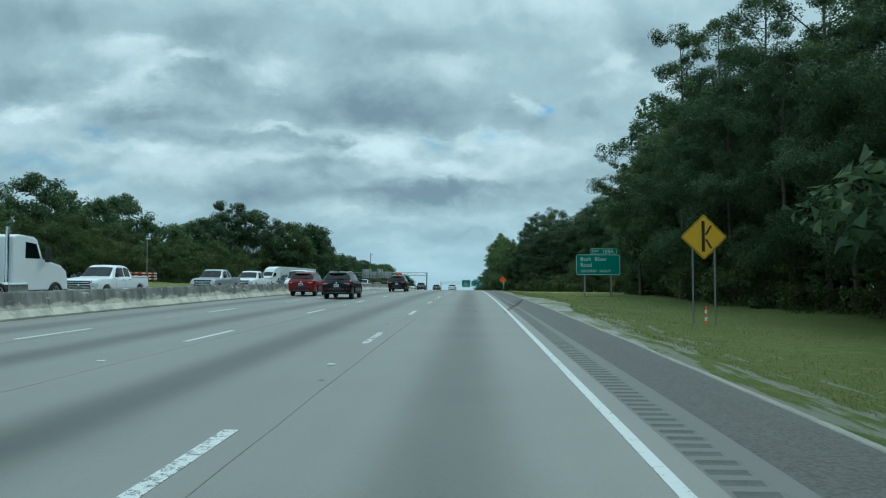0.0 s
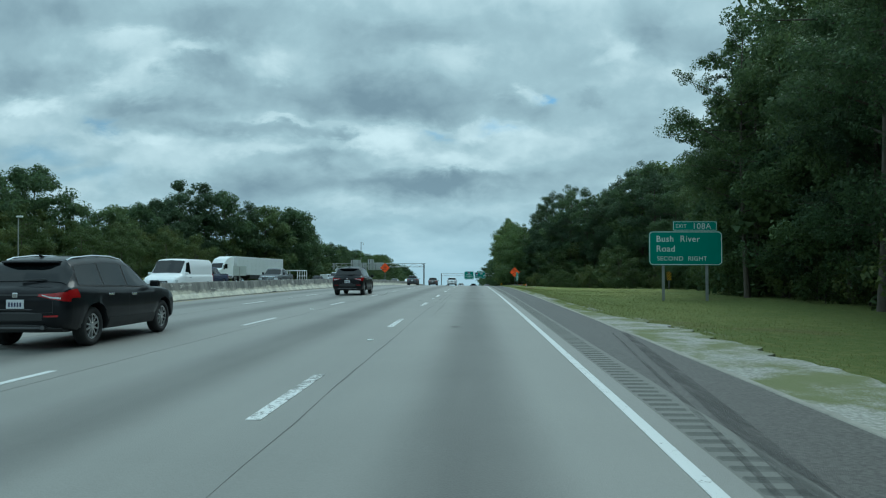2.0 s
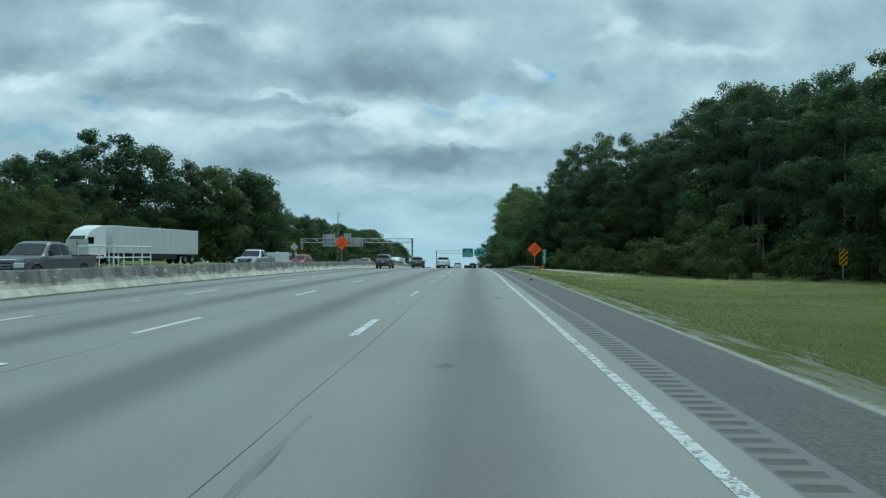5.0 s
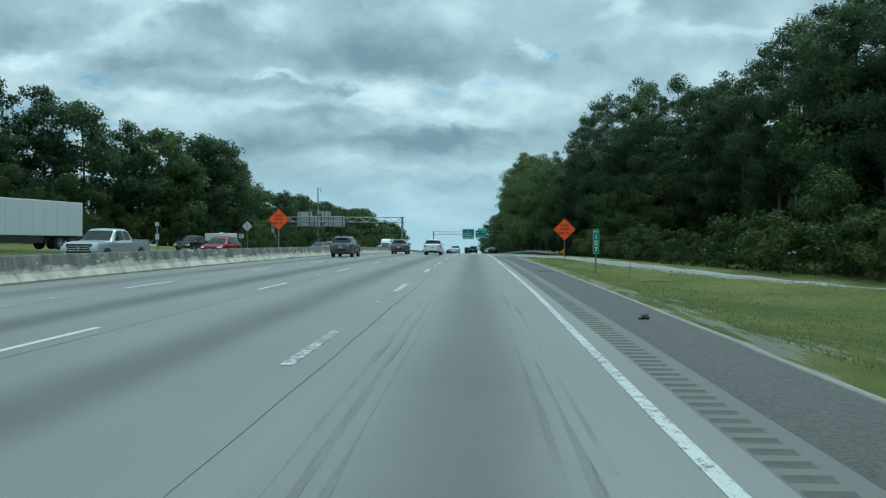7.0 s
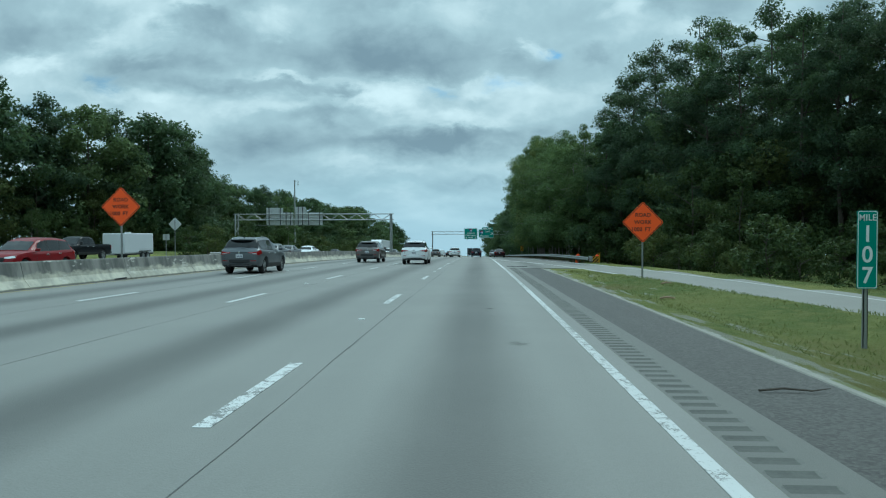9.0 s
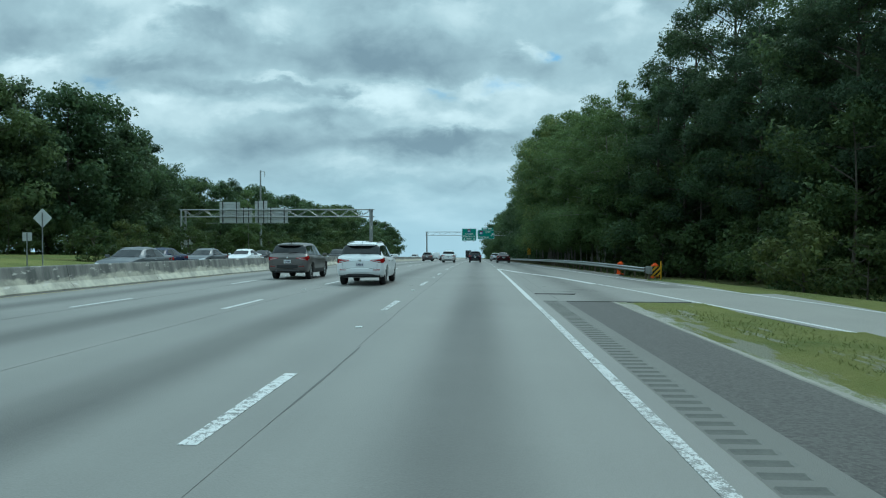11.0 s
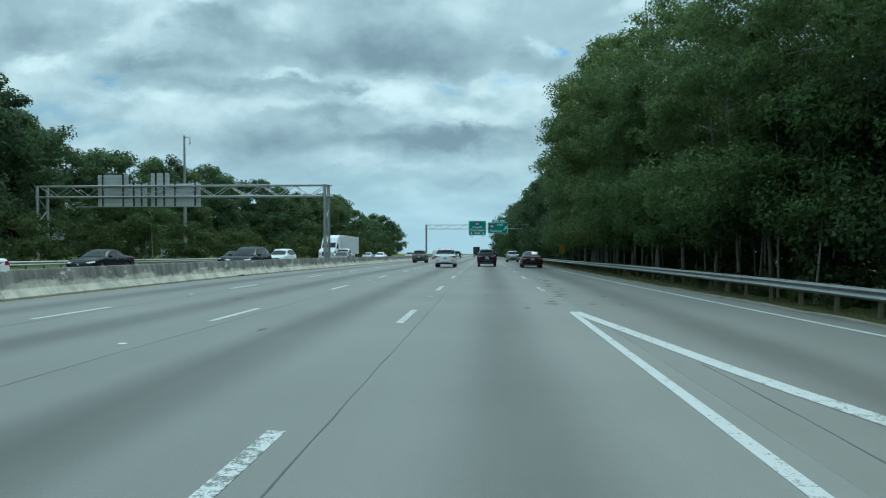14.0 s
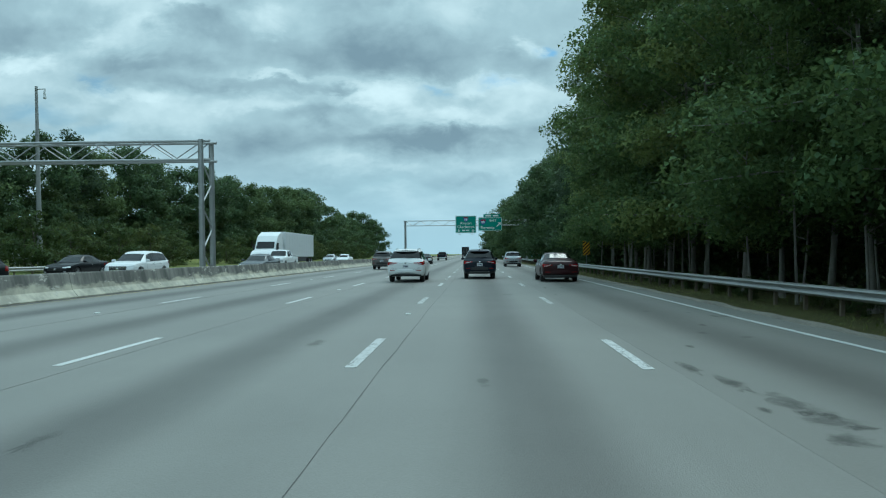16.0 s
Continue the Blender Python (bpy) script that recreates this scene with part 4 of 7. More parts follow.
def leaves(clumps, per, size, gen, flat=0.75, droop=0.0):
    """Leaf sprays: small blades scattered through balls given as rows of x, y, z, r."""
    c = np.repeat(clumps, per, axis=0)
    n = len(c)
    d = gen.normal(size=(n, 3))
    d /= np.linalg.norm(d, axis=1)[:, None]
    rad = c[:, 3] * gen.uniform(0.35, 1.0, n) ** 0.6
    mid = c[:, :3] + d * rad[:, None] * np.array([1.0, 1.0, flat])
    nrm = d * 0.7 + gen.normal(size=(n, 3)) * 0.6 + np.array([0, 0, 0.55])
    nrm /= np.linalg.norm(nrm, axis=1)[:, None]
    t = gen.normal(size=(n, 3)) + np.array([0, 0, -droop])
    t -= nrm * (t * nrm).sum(1)[:, None]
    t /= np.linalg.norm(t, axis=1)[:, None]
    b = np.cross(nrm, t)
    s = size * gen.uniform(0.6, 1.35, n)[:, None]
    v = np.empty((n, 3, 3))
    v[:, 0] = mid - t * s * 0.60
    v[:, 1] = mid + t * s * 0.50 + b * s * 0.42
    v[:, 2] = mid + t * s * 0.50 - b * s * 0.42
    soft = d * 0.9 + gen.normal(size=(n, 3)) * 0.30 + np.array([0, 0, 0.35])
    soft /= np.linalg.norm(soft, axis=1)[:, None]
    # every blade shows its outer face
    away = (np.cross(v[:, 1] - v[:, 0], v[:, 2] - v[:, 0]) * soft).sum(1) < 0
    v[away] = v[away][:, [0, 2, 1]]
    return v.reshape(-1, 3), np.repeat(soft, 3, axis=0)


def quads_object(name, verts, mat, parent=None, k=4, normals=None):
    me = bpy.data.meshes.new(name)
    n = len(verts) // k
    me.vertices.add(len(verts))
    me.vertices.foreach_set("co", np.asarray(verts, np.float32).ravel())
    me.loops.add(k * n)
    me.loops.foreach_set("vertex_index", np.arange(k * n, dtype=np.int32))
    me.polygons.add(n)
    me.polygons.foreach_set("loop_start", np.arange(0, k * n, k, dtype=np.int32))
    me.materials.append(mat)
    me.update(calc_edges=True)
    if normals is not None:
        me.normals_split_custom_set_from_vertices(normals.tolist())
    ob = new(name, me)
    if parent is not None:
        ob.parent = parent
    return ob


TALL = {}


def make_tree(name, seed, h, spread, bare, count, per, size, mat, label, ball=1.0, lean=0.0, top=0.5, thick=0.22, bark="bark", airy=0.55):
    """One tree: bent tapered trunk with limbs, and a crown of leaf sprays. bare: the share of the height without leaves."""
    gen, rng = np.random.default_rng(seed), random.Random(seed)
    tree = empty(name, Matrix.Identity(4), label, "tree")
    bend = [(rng.uniform(-0.5, 0.5), rng.uniform(-0.5, 0.5)) for _ in range(3)]
    path = []
    for i in range(9):
        f = i / 8
        path.append((bend[0][0] * math.sin(f * 3) + lean * f * f * h * 0.2, bend[0][1] * math.sin(f * 2.4), f * h * 0.93 - 0.4))
    radii = [thick * (1 - 0.88 * i / 8) * (1.35 if i == 0 else 1) for i in range(9)]
    verts, faces = tube(path, radii)
    clumps = []

    def at(f):
        i = min(7, int(f * 8))
        a, b = Vector(path[i]), Vector(path[i + 1])
        return a + (b - a) * (f * 8 - i)

    limbs = max(8, int(count / 9))
    for k in range(limbs):
        f = bare + (1 - bare) * (k + rng.uniform(0, 0.9)) / limbs
        f = min(0.985, f)
        g = (f - bare) / (1 - bare)
        reach = spread * (0.45 + 0.75 * math.sin(math.pi * min(1, 0.16 + 0.80 * g)) ** 0.8) * (1 - top * g ** 3) * rng.uniform(0.65, 1.15)
        a = k * 2.4 + rng.uniform(-0.5, 0.5)
        start = at(f * 0.96)
        end = start + Vector((math.cos(a) * reach, math.sin(a) * reach, reach * rng.uniform(-0.08, 0.55)))
        bow = (start + end) / 2 + Vector((0, 0, rng.uniform(-0.1, 0.5)))
        lv, lf = tube([tuple(start), tuple(bow), tuple(end)], [max(0.035, thick * 0.36 * (1 - 0.8 * g)), thick * 0.2 * (1 - 0.7 * g) + 0.015, 0.012], 5)
        o = len(verts)
        verts += lv
        faces += [tuple(o + i for i in face) for face in lf]
        n = max(2, round(count / limbs * (0.6 + 0.7 * reach / spread) * (1.15 - airy * g)))
        for j in range(n):
            s = rng.uniform(0.35, 1.05)
            p = start + (bow - start) * min(1, 2 * s) if s < 0.5 else bow + (end - bow) * (2 * s - 1)
            r = ball * rng.uniform(0.6, 1.25) * (0.7 + 0.3 * (1 - g))
            clumps.append((p.x + rng.uniform(-0.6, 0.6) * ball, p.y + rng.uniform(-0.6, 0.6) * ball, p.z + rng.uniform(-0.4, 0.5) * ball, r))
    tip = at(0.98)
    for j in range(5):
        clumps.append((tip.x + rng.uniform(-0.7, 0.7), tip.y + rng.uniform(-0.7, 0.7), tip.z + rng.uniform(-0.6, 0.7), ball * rng.uniform(0.5, 0.9)))
    mesh_object("trunk", verts, faces, MAT[bark], tree, smooth=True)
    blades, soft = leaves(np.array(clumps), per, size, gen)
    quads_object("crown", blades, MAT[mat], tree, 3, soft)
    TALL[tree.name] = float(np.quantile(blades[:, 2], 0.997))
    return tree


def place(kinds, x, y, turn, s, dz=-0.1):
    """A copy of one of the kinds at a spot on the ground."""
    m = Matrix.Translation((x, y, ground_z(x, y) + dz)) @ Matrix.Rotation(turn, 4, "Z") @ Matrix.Diagonal((s, s, s, 1))
    return copy_thing(kinds, m)


# height of the treetops over the road, along it
TOPS_R = [(0, 18), (50, 18.5), (62, 20), (70, 22), (78, 23.5), (88, 22.5), (97, 20), (110, 15.5), (133, 16.5), (143, 19.8), (150, 21.2), (159, 20), (165, 19), (174, 20.4), (184, 21.6), (193, 21.2), (203, 18.5), (236, 18.4), (245, 19), (270, 18.5), (300, 17.5), (345, 18.5), (420, 18)]
# the outermost row beside the guardrail stays lower
FRONT_R = [(0, 17), (30, 15), (45, 16.5), (57, 18), (66, 18), (80, 18.5), (88, 16.5), (97, 15.5), (110, 15), (133, 16), (143, 19.2), (150, 19.8), (159, 17.5), (174, 15.0), (184, 13.8), (193, 13.6), (204, 14.8), (226, 16.9), (236, 19.5), (245, 20.5), (268, 19.5), (290, 17.5), (345, 18.5), (420, 18)]
TOPS_L = [(36, 13), (99, 15), (107, 17.5), (115, 15.5), (130, 17), (137, 20.5), (146, 14), (160, 14), (175, 17), (188, 19.5), (195, 25), (202, 24), (208, 20.7), (218, 22.3), (230, 21.5), (240, 20), (262, 17), (275, 15.8), (295, 17), (320, 16.5), (362, 16), (373, 16.5), (394, 19.5), (410, 17), (430, 14.5), (470, 14), (540, 11.4)]


def grow():
    edge_label = "tall leafy oak at the edge of the dense roadside wood"
    near_broad = [make_tree("oak_tree", 11 + i, 20.0, 4.9, 0.10, 195, 118, 0.165, "leaf", edge_label, 1.08) for i in range(3)]
    edge_broad = [make_tree("oak_tree", 15 + i, 20.0, 4.9, 0.10, 190, 240, 0.115, "leaf", edge_label, 1.08, airy=0.7) for i in range(2)]
    open_crown = [make_tree("oak_tree", 18 + i, 25.0, 5.4, 0.33, 190, 150, 0.115, "leaf", "tall oak with an open crown that lets the sky through", 0.85, airy=0.35, top=0.3) for i in range(2)]
    near_broad.append(make_tree("oak_tree", 21, 21.0, 4.3, 0.22, 190, 118, 0.165, "leaf", "tall leafy oak with a bare lower trunk in the roadside wood", 1.1))
    stemmed = [make_tree("locust_tree", 25 + i, 20.0, 5.0, 0.19, 195, 106, 0.165, "leaf_lifted", "tall tree with brightened yellow-green leaves and slim pale stems leaning over the guardrail", 1.15, thick=0.12, lean=0.35, bark="bark_pale") for i in range(3)]
    slim = [make_tree("young_tree", 91 + i, 13.0, 2.2, 0.26, 80, 60, 0.16, "leaf_lifted", "slim pale stemmed young tree behind the guardrail", 0.9, thick=0.07, lean=0.3 - 0.6 * i, bark="bark_pale") for i in range(2)]
    near_pine = [make_tree("pine_tree", 31 + i, 22.5, 4.0, 0.30, 215, 84, 0.15, "needle", "tall dark pine with tufted crown in the roadside wood", 0.98, thick=0.24, top=0.4, airy=0.2) for i in range(3)]
    lone_pine = make_tree("pine_tree", 37, 25.0, 5.2, 0.46, 110, 110, 0.13, "needle", "tall pine with long bare limbs and tufted ends", 0.70, thick=0.28, top=0.7)
    far_broad = [make_tree("oak_tree", 41 + i, 19.0, 5.6, 0.02, 230, 44, 0.36, "leaf", "rounded leafy tree in the distant wood", 1.65, top=0.3, airy=0.1) for i in range(3)]
    far_pine = [make_tree("pine_tree", 51 + i, 22.0, 4.4, 0.16, 190, 46, 0.31, "needle", "dark pine in the distant wood", 1.4, top=0.35, airy=0.1) for i in range(3)]
    back = [make_tree("oak_tree", 81 + i, 19.0, 5.8, 0.02, 95, 34, 0.50, "leaf", "leafy tree deep in the wood", 1.9) for i in range(2)]
    bushes = [make_tree("bush", 61 + i, 4.2, 2.2, 0.04, 50, 40, 0.19, "brush", "leafy green bush at the edge of the wood", 0.75, thick=0.06, top=0.3) for i in range(3)]
    small = [make_tree("young_tree", 71 + i, 8.5, 3.0, 0.04, 80, 84, 0.165, "brush", "bright green young tree beside the wood", 1.05, thick=0.10) for i in range(2)]
    for t in bushes:
        tagged(t, category="bush")
    rng = random.Random(5)

    def spot(kinds, x, y, s, group, dz=-0.15, turn=None):
        o = place(rng.choice(kinds), x, y, rng.uniform(0, 6.28) if turn is None else turn, s, dz)
        tagged(o, group=group)

    def stand(kinds, x, y, top, group, turn=None):
        """A tree whose top reaches the given height over the road."""
        kind = rng.choice(kinds)
        s = (grade(y) + top - ground_z(x, y)) / TALL[kind.name]
        o = place(kind, x, y, rng.uniform(0, 6.28) if turn is None else turn, s, -0.15)
        tagged(o, group=group)

    # wood beside the verge: a front row, two rows behind
    y = 21.0
    while y < 345:
        fx = lerp(FOREST_X, y)
        h = lerp(FRONT_R, y) * rng.uniform(0.95, 1.08)
        pine = 0.15 if y < 60 else 0.6 if 128 < y < 196 else 0.0 if 196 < y < 275 else 0.2
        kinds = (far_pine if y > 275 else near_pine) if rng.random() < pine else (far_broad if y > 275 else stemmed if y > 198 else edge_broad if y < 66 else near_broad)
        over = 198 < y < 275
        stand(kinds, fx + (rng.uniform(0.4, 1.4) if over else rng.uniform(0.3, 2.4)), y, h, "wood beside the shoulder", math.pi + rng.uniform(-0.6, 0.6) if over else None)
        y += rng.uniform(3.4, 4.8) if y < 260 else rng.uniform(5, 7)
    for x, y, s in ((19.2, 80.0, 0.86), (18.3, 62.0, 1.06), (19.8, 56.5, 1.0), (20.8, 49.0, 1.04), (20.0, 40.0, 1.0), (22.5, 33.0, 1.0)):
        spot(open_crown, x, y, s, "wood beside the shoulder")
    lone = place(lone_pine, 22.6, 92.5, 0.4, 0.98)
    tagged(lone, group="wood beside the shoulder")
    y = -40.0
    while y < 25:
        spot(back, lerp(FOREST_X, y) + rng.uniform(1, 5), y, rng.uniform(1.0, 1.25), "wood beside the shoulder")
        spot(back, -66 + rng.uniform(-3, 3), y, rng.uniform(0.8, 1.0), "wood beyond the oncoming lanes")
        y += rng.uniform(9, 13)
    y = 26.0
    while y < 330:
        fx = lerp(FOREST_X, y)
        h = lerp(TOPS_R, y) * (rng.uniform(0.95, 1.06) if 150 < y < 205 else rng.uniform(0.88, 1.0))
        pines = rng.random() < (0.5 if 128 < y < 196 else 0.2) and not 196 < y < 255
        stand((near_pine if 128 < y < 196 else far_pine) if pines else (near_broad if y < 64 or 150 < y < 236 else far_broad if y < 275 else back), fx + (rng.uniform(3.5, 5.5) if 170 < y < 205 else rng.uniform(5.0, 7.5)), y, h, "wood beside the shoulder")
        y += rng.uniform(4.5, 6.5)
    y = 30.0
    while y < 430:
        fx = lerp(FOREST_X, y)
        stand(far_broad if y < 75 else back, fx + rng.uniform(10, 14), y, lerp(TOPS_R, y) * rng.uniform(0.86, 1.0), "wood beside the shoulder")
        y += rng.uniform(7, 10)
    y = 92.0
    while y < 205:
        stand(back, lerp(FOREST_X, y) + rng.uniform(17, 20), y, lerp(TOPS_R, y) * 0.8, "wood beside the shoulder")
        y += rng.uniform(6, 8)
    y = 350.0
    while y < 640:
        stand(far_broad, lerp(FOREST_X, y) + rng.uniform(0, 4), y, 18.5 * rng.uniform(0.85, 1.1), "wood beside the shoulder")
        y += rng.uniform(8, 11)
    for k in range(34):
        yy = 199 + k * 1.9 + rng.uniform(-0.7, 0.7)
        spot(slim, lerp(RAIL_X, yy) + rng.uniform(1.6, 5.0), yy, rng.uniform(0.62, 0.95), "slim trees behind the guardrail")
    # brush along the foot of the wood
    y = 24.0
    while y < 300:
        fx = lerp(FOREST_X, y)
        spot(bushes, fx + (rng.uniform(-0.8, 1.4) if y < 200 else rng.uniform(3.0, 5.0)), y, rng.uniform(0.55, 1.15), "brush at the foot of the wood")
        y += rng.uniform(2.6, 4.6)
    for x, y, s in ((15.3, 169.5, 1.0), (16.8, 163.0, 0.8), (19.5, 133, 0.75), (18.2, 120, 0.7)):
        spot(small, x, y, s, "brush at the foot of the wood")
    y = 165.0
    while y < 207:
        spot(small, lerp(FOREST_X, y) + rng.uniform(0.4, 2.2), y, rng.uniform(0.75, 1.2), "brush at the foot of the wood")
        y += rng.uniform(2.4, 3.6)

    # wood beyond the oncoming lanes
    y = 36.0
    while y < 176:
        x = -lerp([(36, 66), (150, 69), (176, 70)], y) + rng.uniform(-2, 2)
        stand(far_pine if y > 120 and rng.random() < 0.3 else far_broad if y > 75 else back, x, y, lerp(TOPS_L, y) * rng.uniform(0.97, 1.1), "wood beyond the oncoming lanes")
        stand(back, x - 7, y + 4, lerp(TOPS_L, y + 4) * rng.uniform(0.8, 0.95), "wood beyond the oncoming lanes")
        y += rng.uniform(7, 9.5)
    y = 178.0
    while y < 470:
        x = -lerp([(170, 70), (195, 69), (205, 63), (215, 57), (240, 51.5), (262, 57), (300, 54), (350, 49), (470, 45)], y)
        h = lerp(TOPS_L, y)
        stand(far_pine if rng.random() < 0.5 and y < 300 else far_broad if y < 400 else back, x + rng.uniform(-1.5, 1.0), y, h * rng.uniform(0.97, 1.09), "wood beyond the oncoming lanes")
        stand(back, x - rng.uniform(6, 9), y + 3, lerp(TOPS_L, y + 3) * rng.uniform(0.8, 0.95), "wood beyond the oncoming lanes")
        y += rng.uniform(4.5, 6.5) if y < 260 else rng.uniform(6.0, 8.0)
    y = 480.0
    while y < 530:
        spot(far_broad, -48 + rng.uniform(-4, 3), y, rng.uniform(0.75, 1.05), "wood beyond the oncoming lanes")
        y += rng.uniform(7, 10)
    y = 60.0
    while y < 300:
        x = -lerp([(30, 52), (110, 50), (150, 52), (190, 58), (250, 46), (300, 46)], y)
        spot(small, x + rng.uniform(-2.5, 2.5), y, rng.uniform(0.75, 1.1) * (0.95 if y < 160 else 0.65), "young trees beyond the oncoming lanes")
        y += rng.uniform(4.0, 6.5)
    spot(slim, -35.2, 246.0, 0.90, "saplings behind the sign gantry", -0.1)
    spot(slim, -36.4, 246.8, 0.75, "saplings behind the sign gantry", -0.1)
    # dense brush close behind the slip road, thicket deeper in
    y = 100.0
    while y < 172:
        x = min(lerp(FOREST_X, y), lerp(RAMP_MID, y) + rng.uniform(5.0, 7.0))
        spot(bushes, x, y, rng.uniform(0.5, 0.95), "brush behind the slip road")
        y += rng.uniform(1.8, 3.0)
    y = 30.0
    while y < 205:
        spot(small, lerp(FOREST_X, y) + rng.uniform(7.5, 10), y, rng.uniform(0.9, 1.2), "thicket in the wood")
        y += rng.uniform(4.0, 5.5)
    # weeds along the guardrail
    y = 184.0
    while y < 285:
        spot(bushes, lerp(RAIL_X, y) + rng.uniform(0.35, 1.3), y, rng.uniform(0.12, 0.24), "weeds along the guardrail", 0.0)
        y += rng.uniform(1.8, 3.6)
    y = 205.0
    while y < 430:
        spot(bushes, -36 + rng.uniform(-2.5, 1.5), y, rng.uniform(0.7, 1.2), "brush beyond the oncoming lanes")
        y += rng.uniform(3.5, 5.5)
    # thicket under the trees beyond the oncoming lanes
    y = 82.0
    while y < 330:
        x = -lerp([(80, 62), (150, 64), (190, 64), (215, 56), (245, 53), (262, 57), (330, 50)], y)
        spot(small, x + rng.uniform(-2, 2), y, rng.uniform(1.0, 1.35), "young trees beyond the oncoming lanes")
        y += rng.uniform(5.0, 7.0)
    for t in near_broad + edge_broad + open_crown + stemmed + slim + near_pine + [lone_pine] + far_broad + far_pine + back + bushes + small:
        # the patterns themselves stand deep inside the wood
        y = rng.uniform(300, 420)
        x = lerp(FOREST_X, y) + rng.uniform(15, 19)
        t.matrix_world = Matrix.Translation((x, y, 0))
        t.location.z = ground_z(x, y) - 0.15
        tagged(t, group="wood beside the shoulder")


grow()


def build_grass():
    """Grass blades over the mown verge."""
    gen = np.random.default_rng(3)
    n = 52000
    y = gen.uniform(2, 157, n)
    x = 4.5 + gen.random(n) ** 1.6 * 13
    keep = np.array([abs(a - lerp(RAMP_MID, b)) > 2.6 and a < lerp(FOREST_X, b) + 1 and (b < 158 or a < 4.9) for a, b in zip(x, y)])
    x, y = x[keep], y[keep]
    x2 = gen.uniform(6.9, 12.0, 9000)
    y2 = gen.uniform(172, 262, 9000)
    keep = np.array([a > lerp(EDGE_R, b) + 1.0 for a, b in zip(x2, y2)])
    x, y = np.r_[x, x2[keep]], np.r_[y, y2[keep]]
    z = np.array([ground_z(a, b) + (0.10 * noise.noise((a * 0.21, b * 0.16, 1.7)) * min(1, a / 12)) for a, b in zip(x, y)])
    n = len(x)
    h = gen.uniform(0.018, 0.065, n)
    a = gen.uniform(0, 6.28, n)
    wx, wy = np.cos(a) * 0.014, np.sin(a) * 0.014
    lx, ly = gen.normal(0, 0.05, n), gen.normal(0, 0.05, n)
    v = np.empty((n, 4, 3))
    v[:, 0] = np.stack([x - wx, y - wy, z - 0.02], 1)
    v[:, 1] = np.stack([x + wx, y + wy, z - 0.02], 1)
    v[:, 2] = np.stack([x + lx + wx * 0.3, y + ly + wy * 0.3, z + h], 1)
    v[:, 3] = np.stack([x + lx - wx * 0.3, y + ly - wy * 0.3, z + h], 1)
    ob = quads_object("grass_blades", v.reshape(-1, 3), MAT["blade"])
    tagged(ob, "short dry and green grass blades on the verge", "grass", kind="stuff")


build_grass()


def snag(x, y, h, lean):
    """A dead standing trunk."""
    t = empty("dead_tree", Matrix.Translation((x, y, ground_z(x, y) - 0.2)), "bleached bare dead trunk standing in the wood", "tree")
    v, f = tube([(0, 0, 0), (lean * 0.4, 0, h * 0.5), (lean, 0.2, h)], [0.13, 0.09, 0.03])
    mesh_object("trunk", v, f, MAT["dead"], t, smooth=True)


snag(31.0, 152.0, 17.0, 0.4)
snag(29.5, 141.0, 13.0, -0.3)


# ---------- signs and roadside fittings ----------
def panel(name, w, h, r, mat, parent, y, x=0.0, z=0.0, thick=0.012, label=""):
    """A sheet with rounded corners that faces -y."""
    bm = bmesh.new()
    pts = []
    for cx, cz, a0 in ((w / 2 - r, h / 2 - r, 0), (-w / 2 + r, h / 2 - r, 90), (-w / 2 + r, -h / 2 + r, 180), (w / 2 - r, -h / 2 + r, 270)):
        for k in range(5):
            a = radians(a0 + k * 22.5)
            pts.append((x + cx + r * math.cos(a), y, z + cz + r * math.sin(a)))
    f = bm.faces.new([bm.verts.new(p) for p in pts])
    out = bmesh.ops.extrude_face_region(bm, geom=[f])
    bmesh.ops.translate(bm, verts=[v for v in out["geom"] if isinstance(v, bmesh.types.BMVert)], vec=(0, thick, 0))
    bmesh.ops.recalc_face_normals(bm, faces=bm.faces)
    return part(name, bm, mat, parent, label)


def rim(w, h, r, t, mat, parent, y, x=0.0, z=0.0, name="border"):
    """A thin rounded border line."""
    bm = bmesh.new()
    rings = []
    for e in (0.0, t):
        ring = []
        rr = max(0.004, r - e)
        for cx, cz, a0 in ((w / 2 - e - rr, h / 2 - e - rr, 0), (-w / 2 + e + rr, h / 2 - e - rr, 90), (-w / 2 + e + rr, -h / 2 + e + rr, 180), (w / 2 - e - rr, -h / 2 + e + rr, 270)):
            for k in range(5):
                a = radians(a0 + k * 22.5)
                ring.append(bm.verts.new((x + cx + rr * math.cos(a), y, z + cz + rr * math.sin(a))))
        rings.append(ring)
    n = len(rings[0])
    for i in range(n):
        bm.faces.new((rings[0][i], rings[0][(i + 1) % n], rings[1][(i + 1) % n], rings[1][i]))
    return part(name, bm, mat, parent)


def letters(text, size, mat, parent, x, z, y, wide=1.0, name="lettering", align="LEFT", bold=0.0):
    """Words as a mesh from the built-in font, facing -y."""
    cu = bpy.data.curves.new(name, "FONT")
    cu.body, cu.size, cu.align_x, cu.align_y = text, size / 0.70, align, "BOTTOM_BASELINE"
    cu.space_character = 1.08
    cu.offset = bold
    cu.extrude = 0.001
    tmp = bpy.data.objects.new(name, cu)
    scene.collection.objects.link(tmp)
    me = bpy.data.meshes.new_from_object(tmp.evaluated_get(bpy.context.evaluated_depsgraph_get()))
    bpy.data.objects.remove(tmp)
    bpy.data.curves.remove(cu)
    me.transform(Matrix.Translation((x, y, z)) @ Matrix.Rotation(radians(90), 4, "X") @ Matrix.Diagonal((wide, 1, 1, 1)))
    me.materials.clear()
    me.materials.append(mat)
    ob = new(name, me)
    ob.parent = parent
    return ob


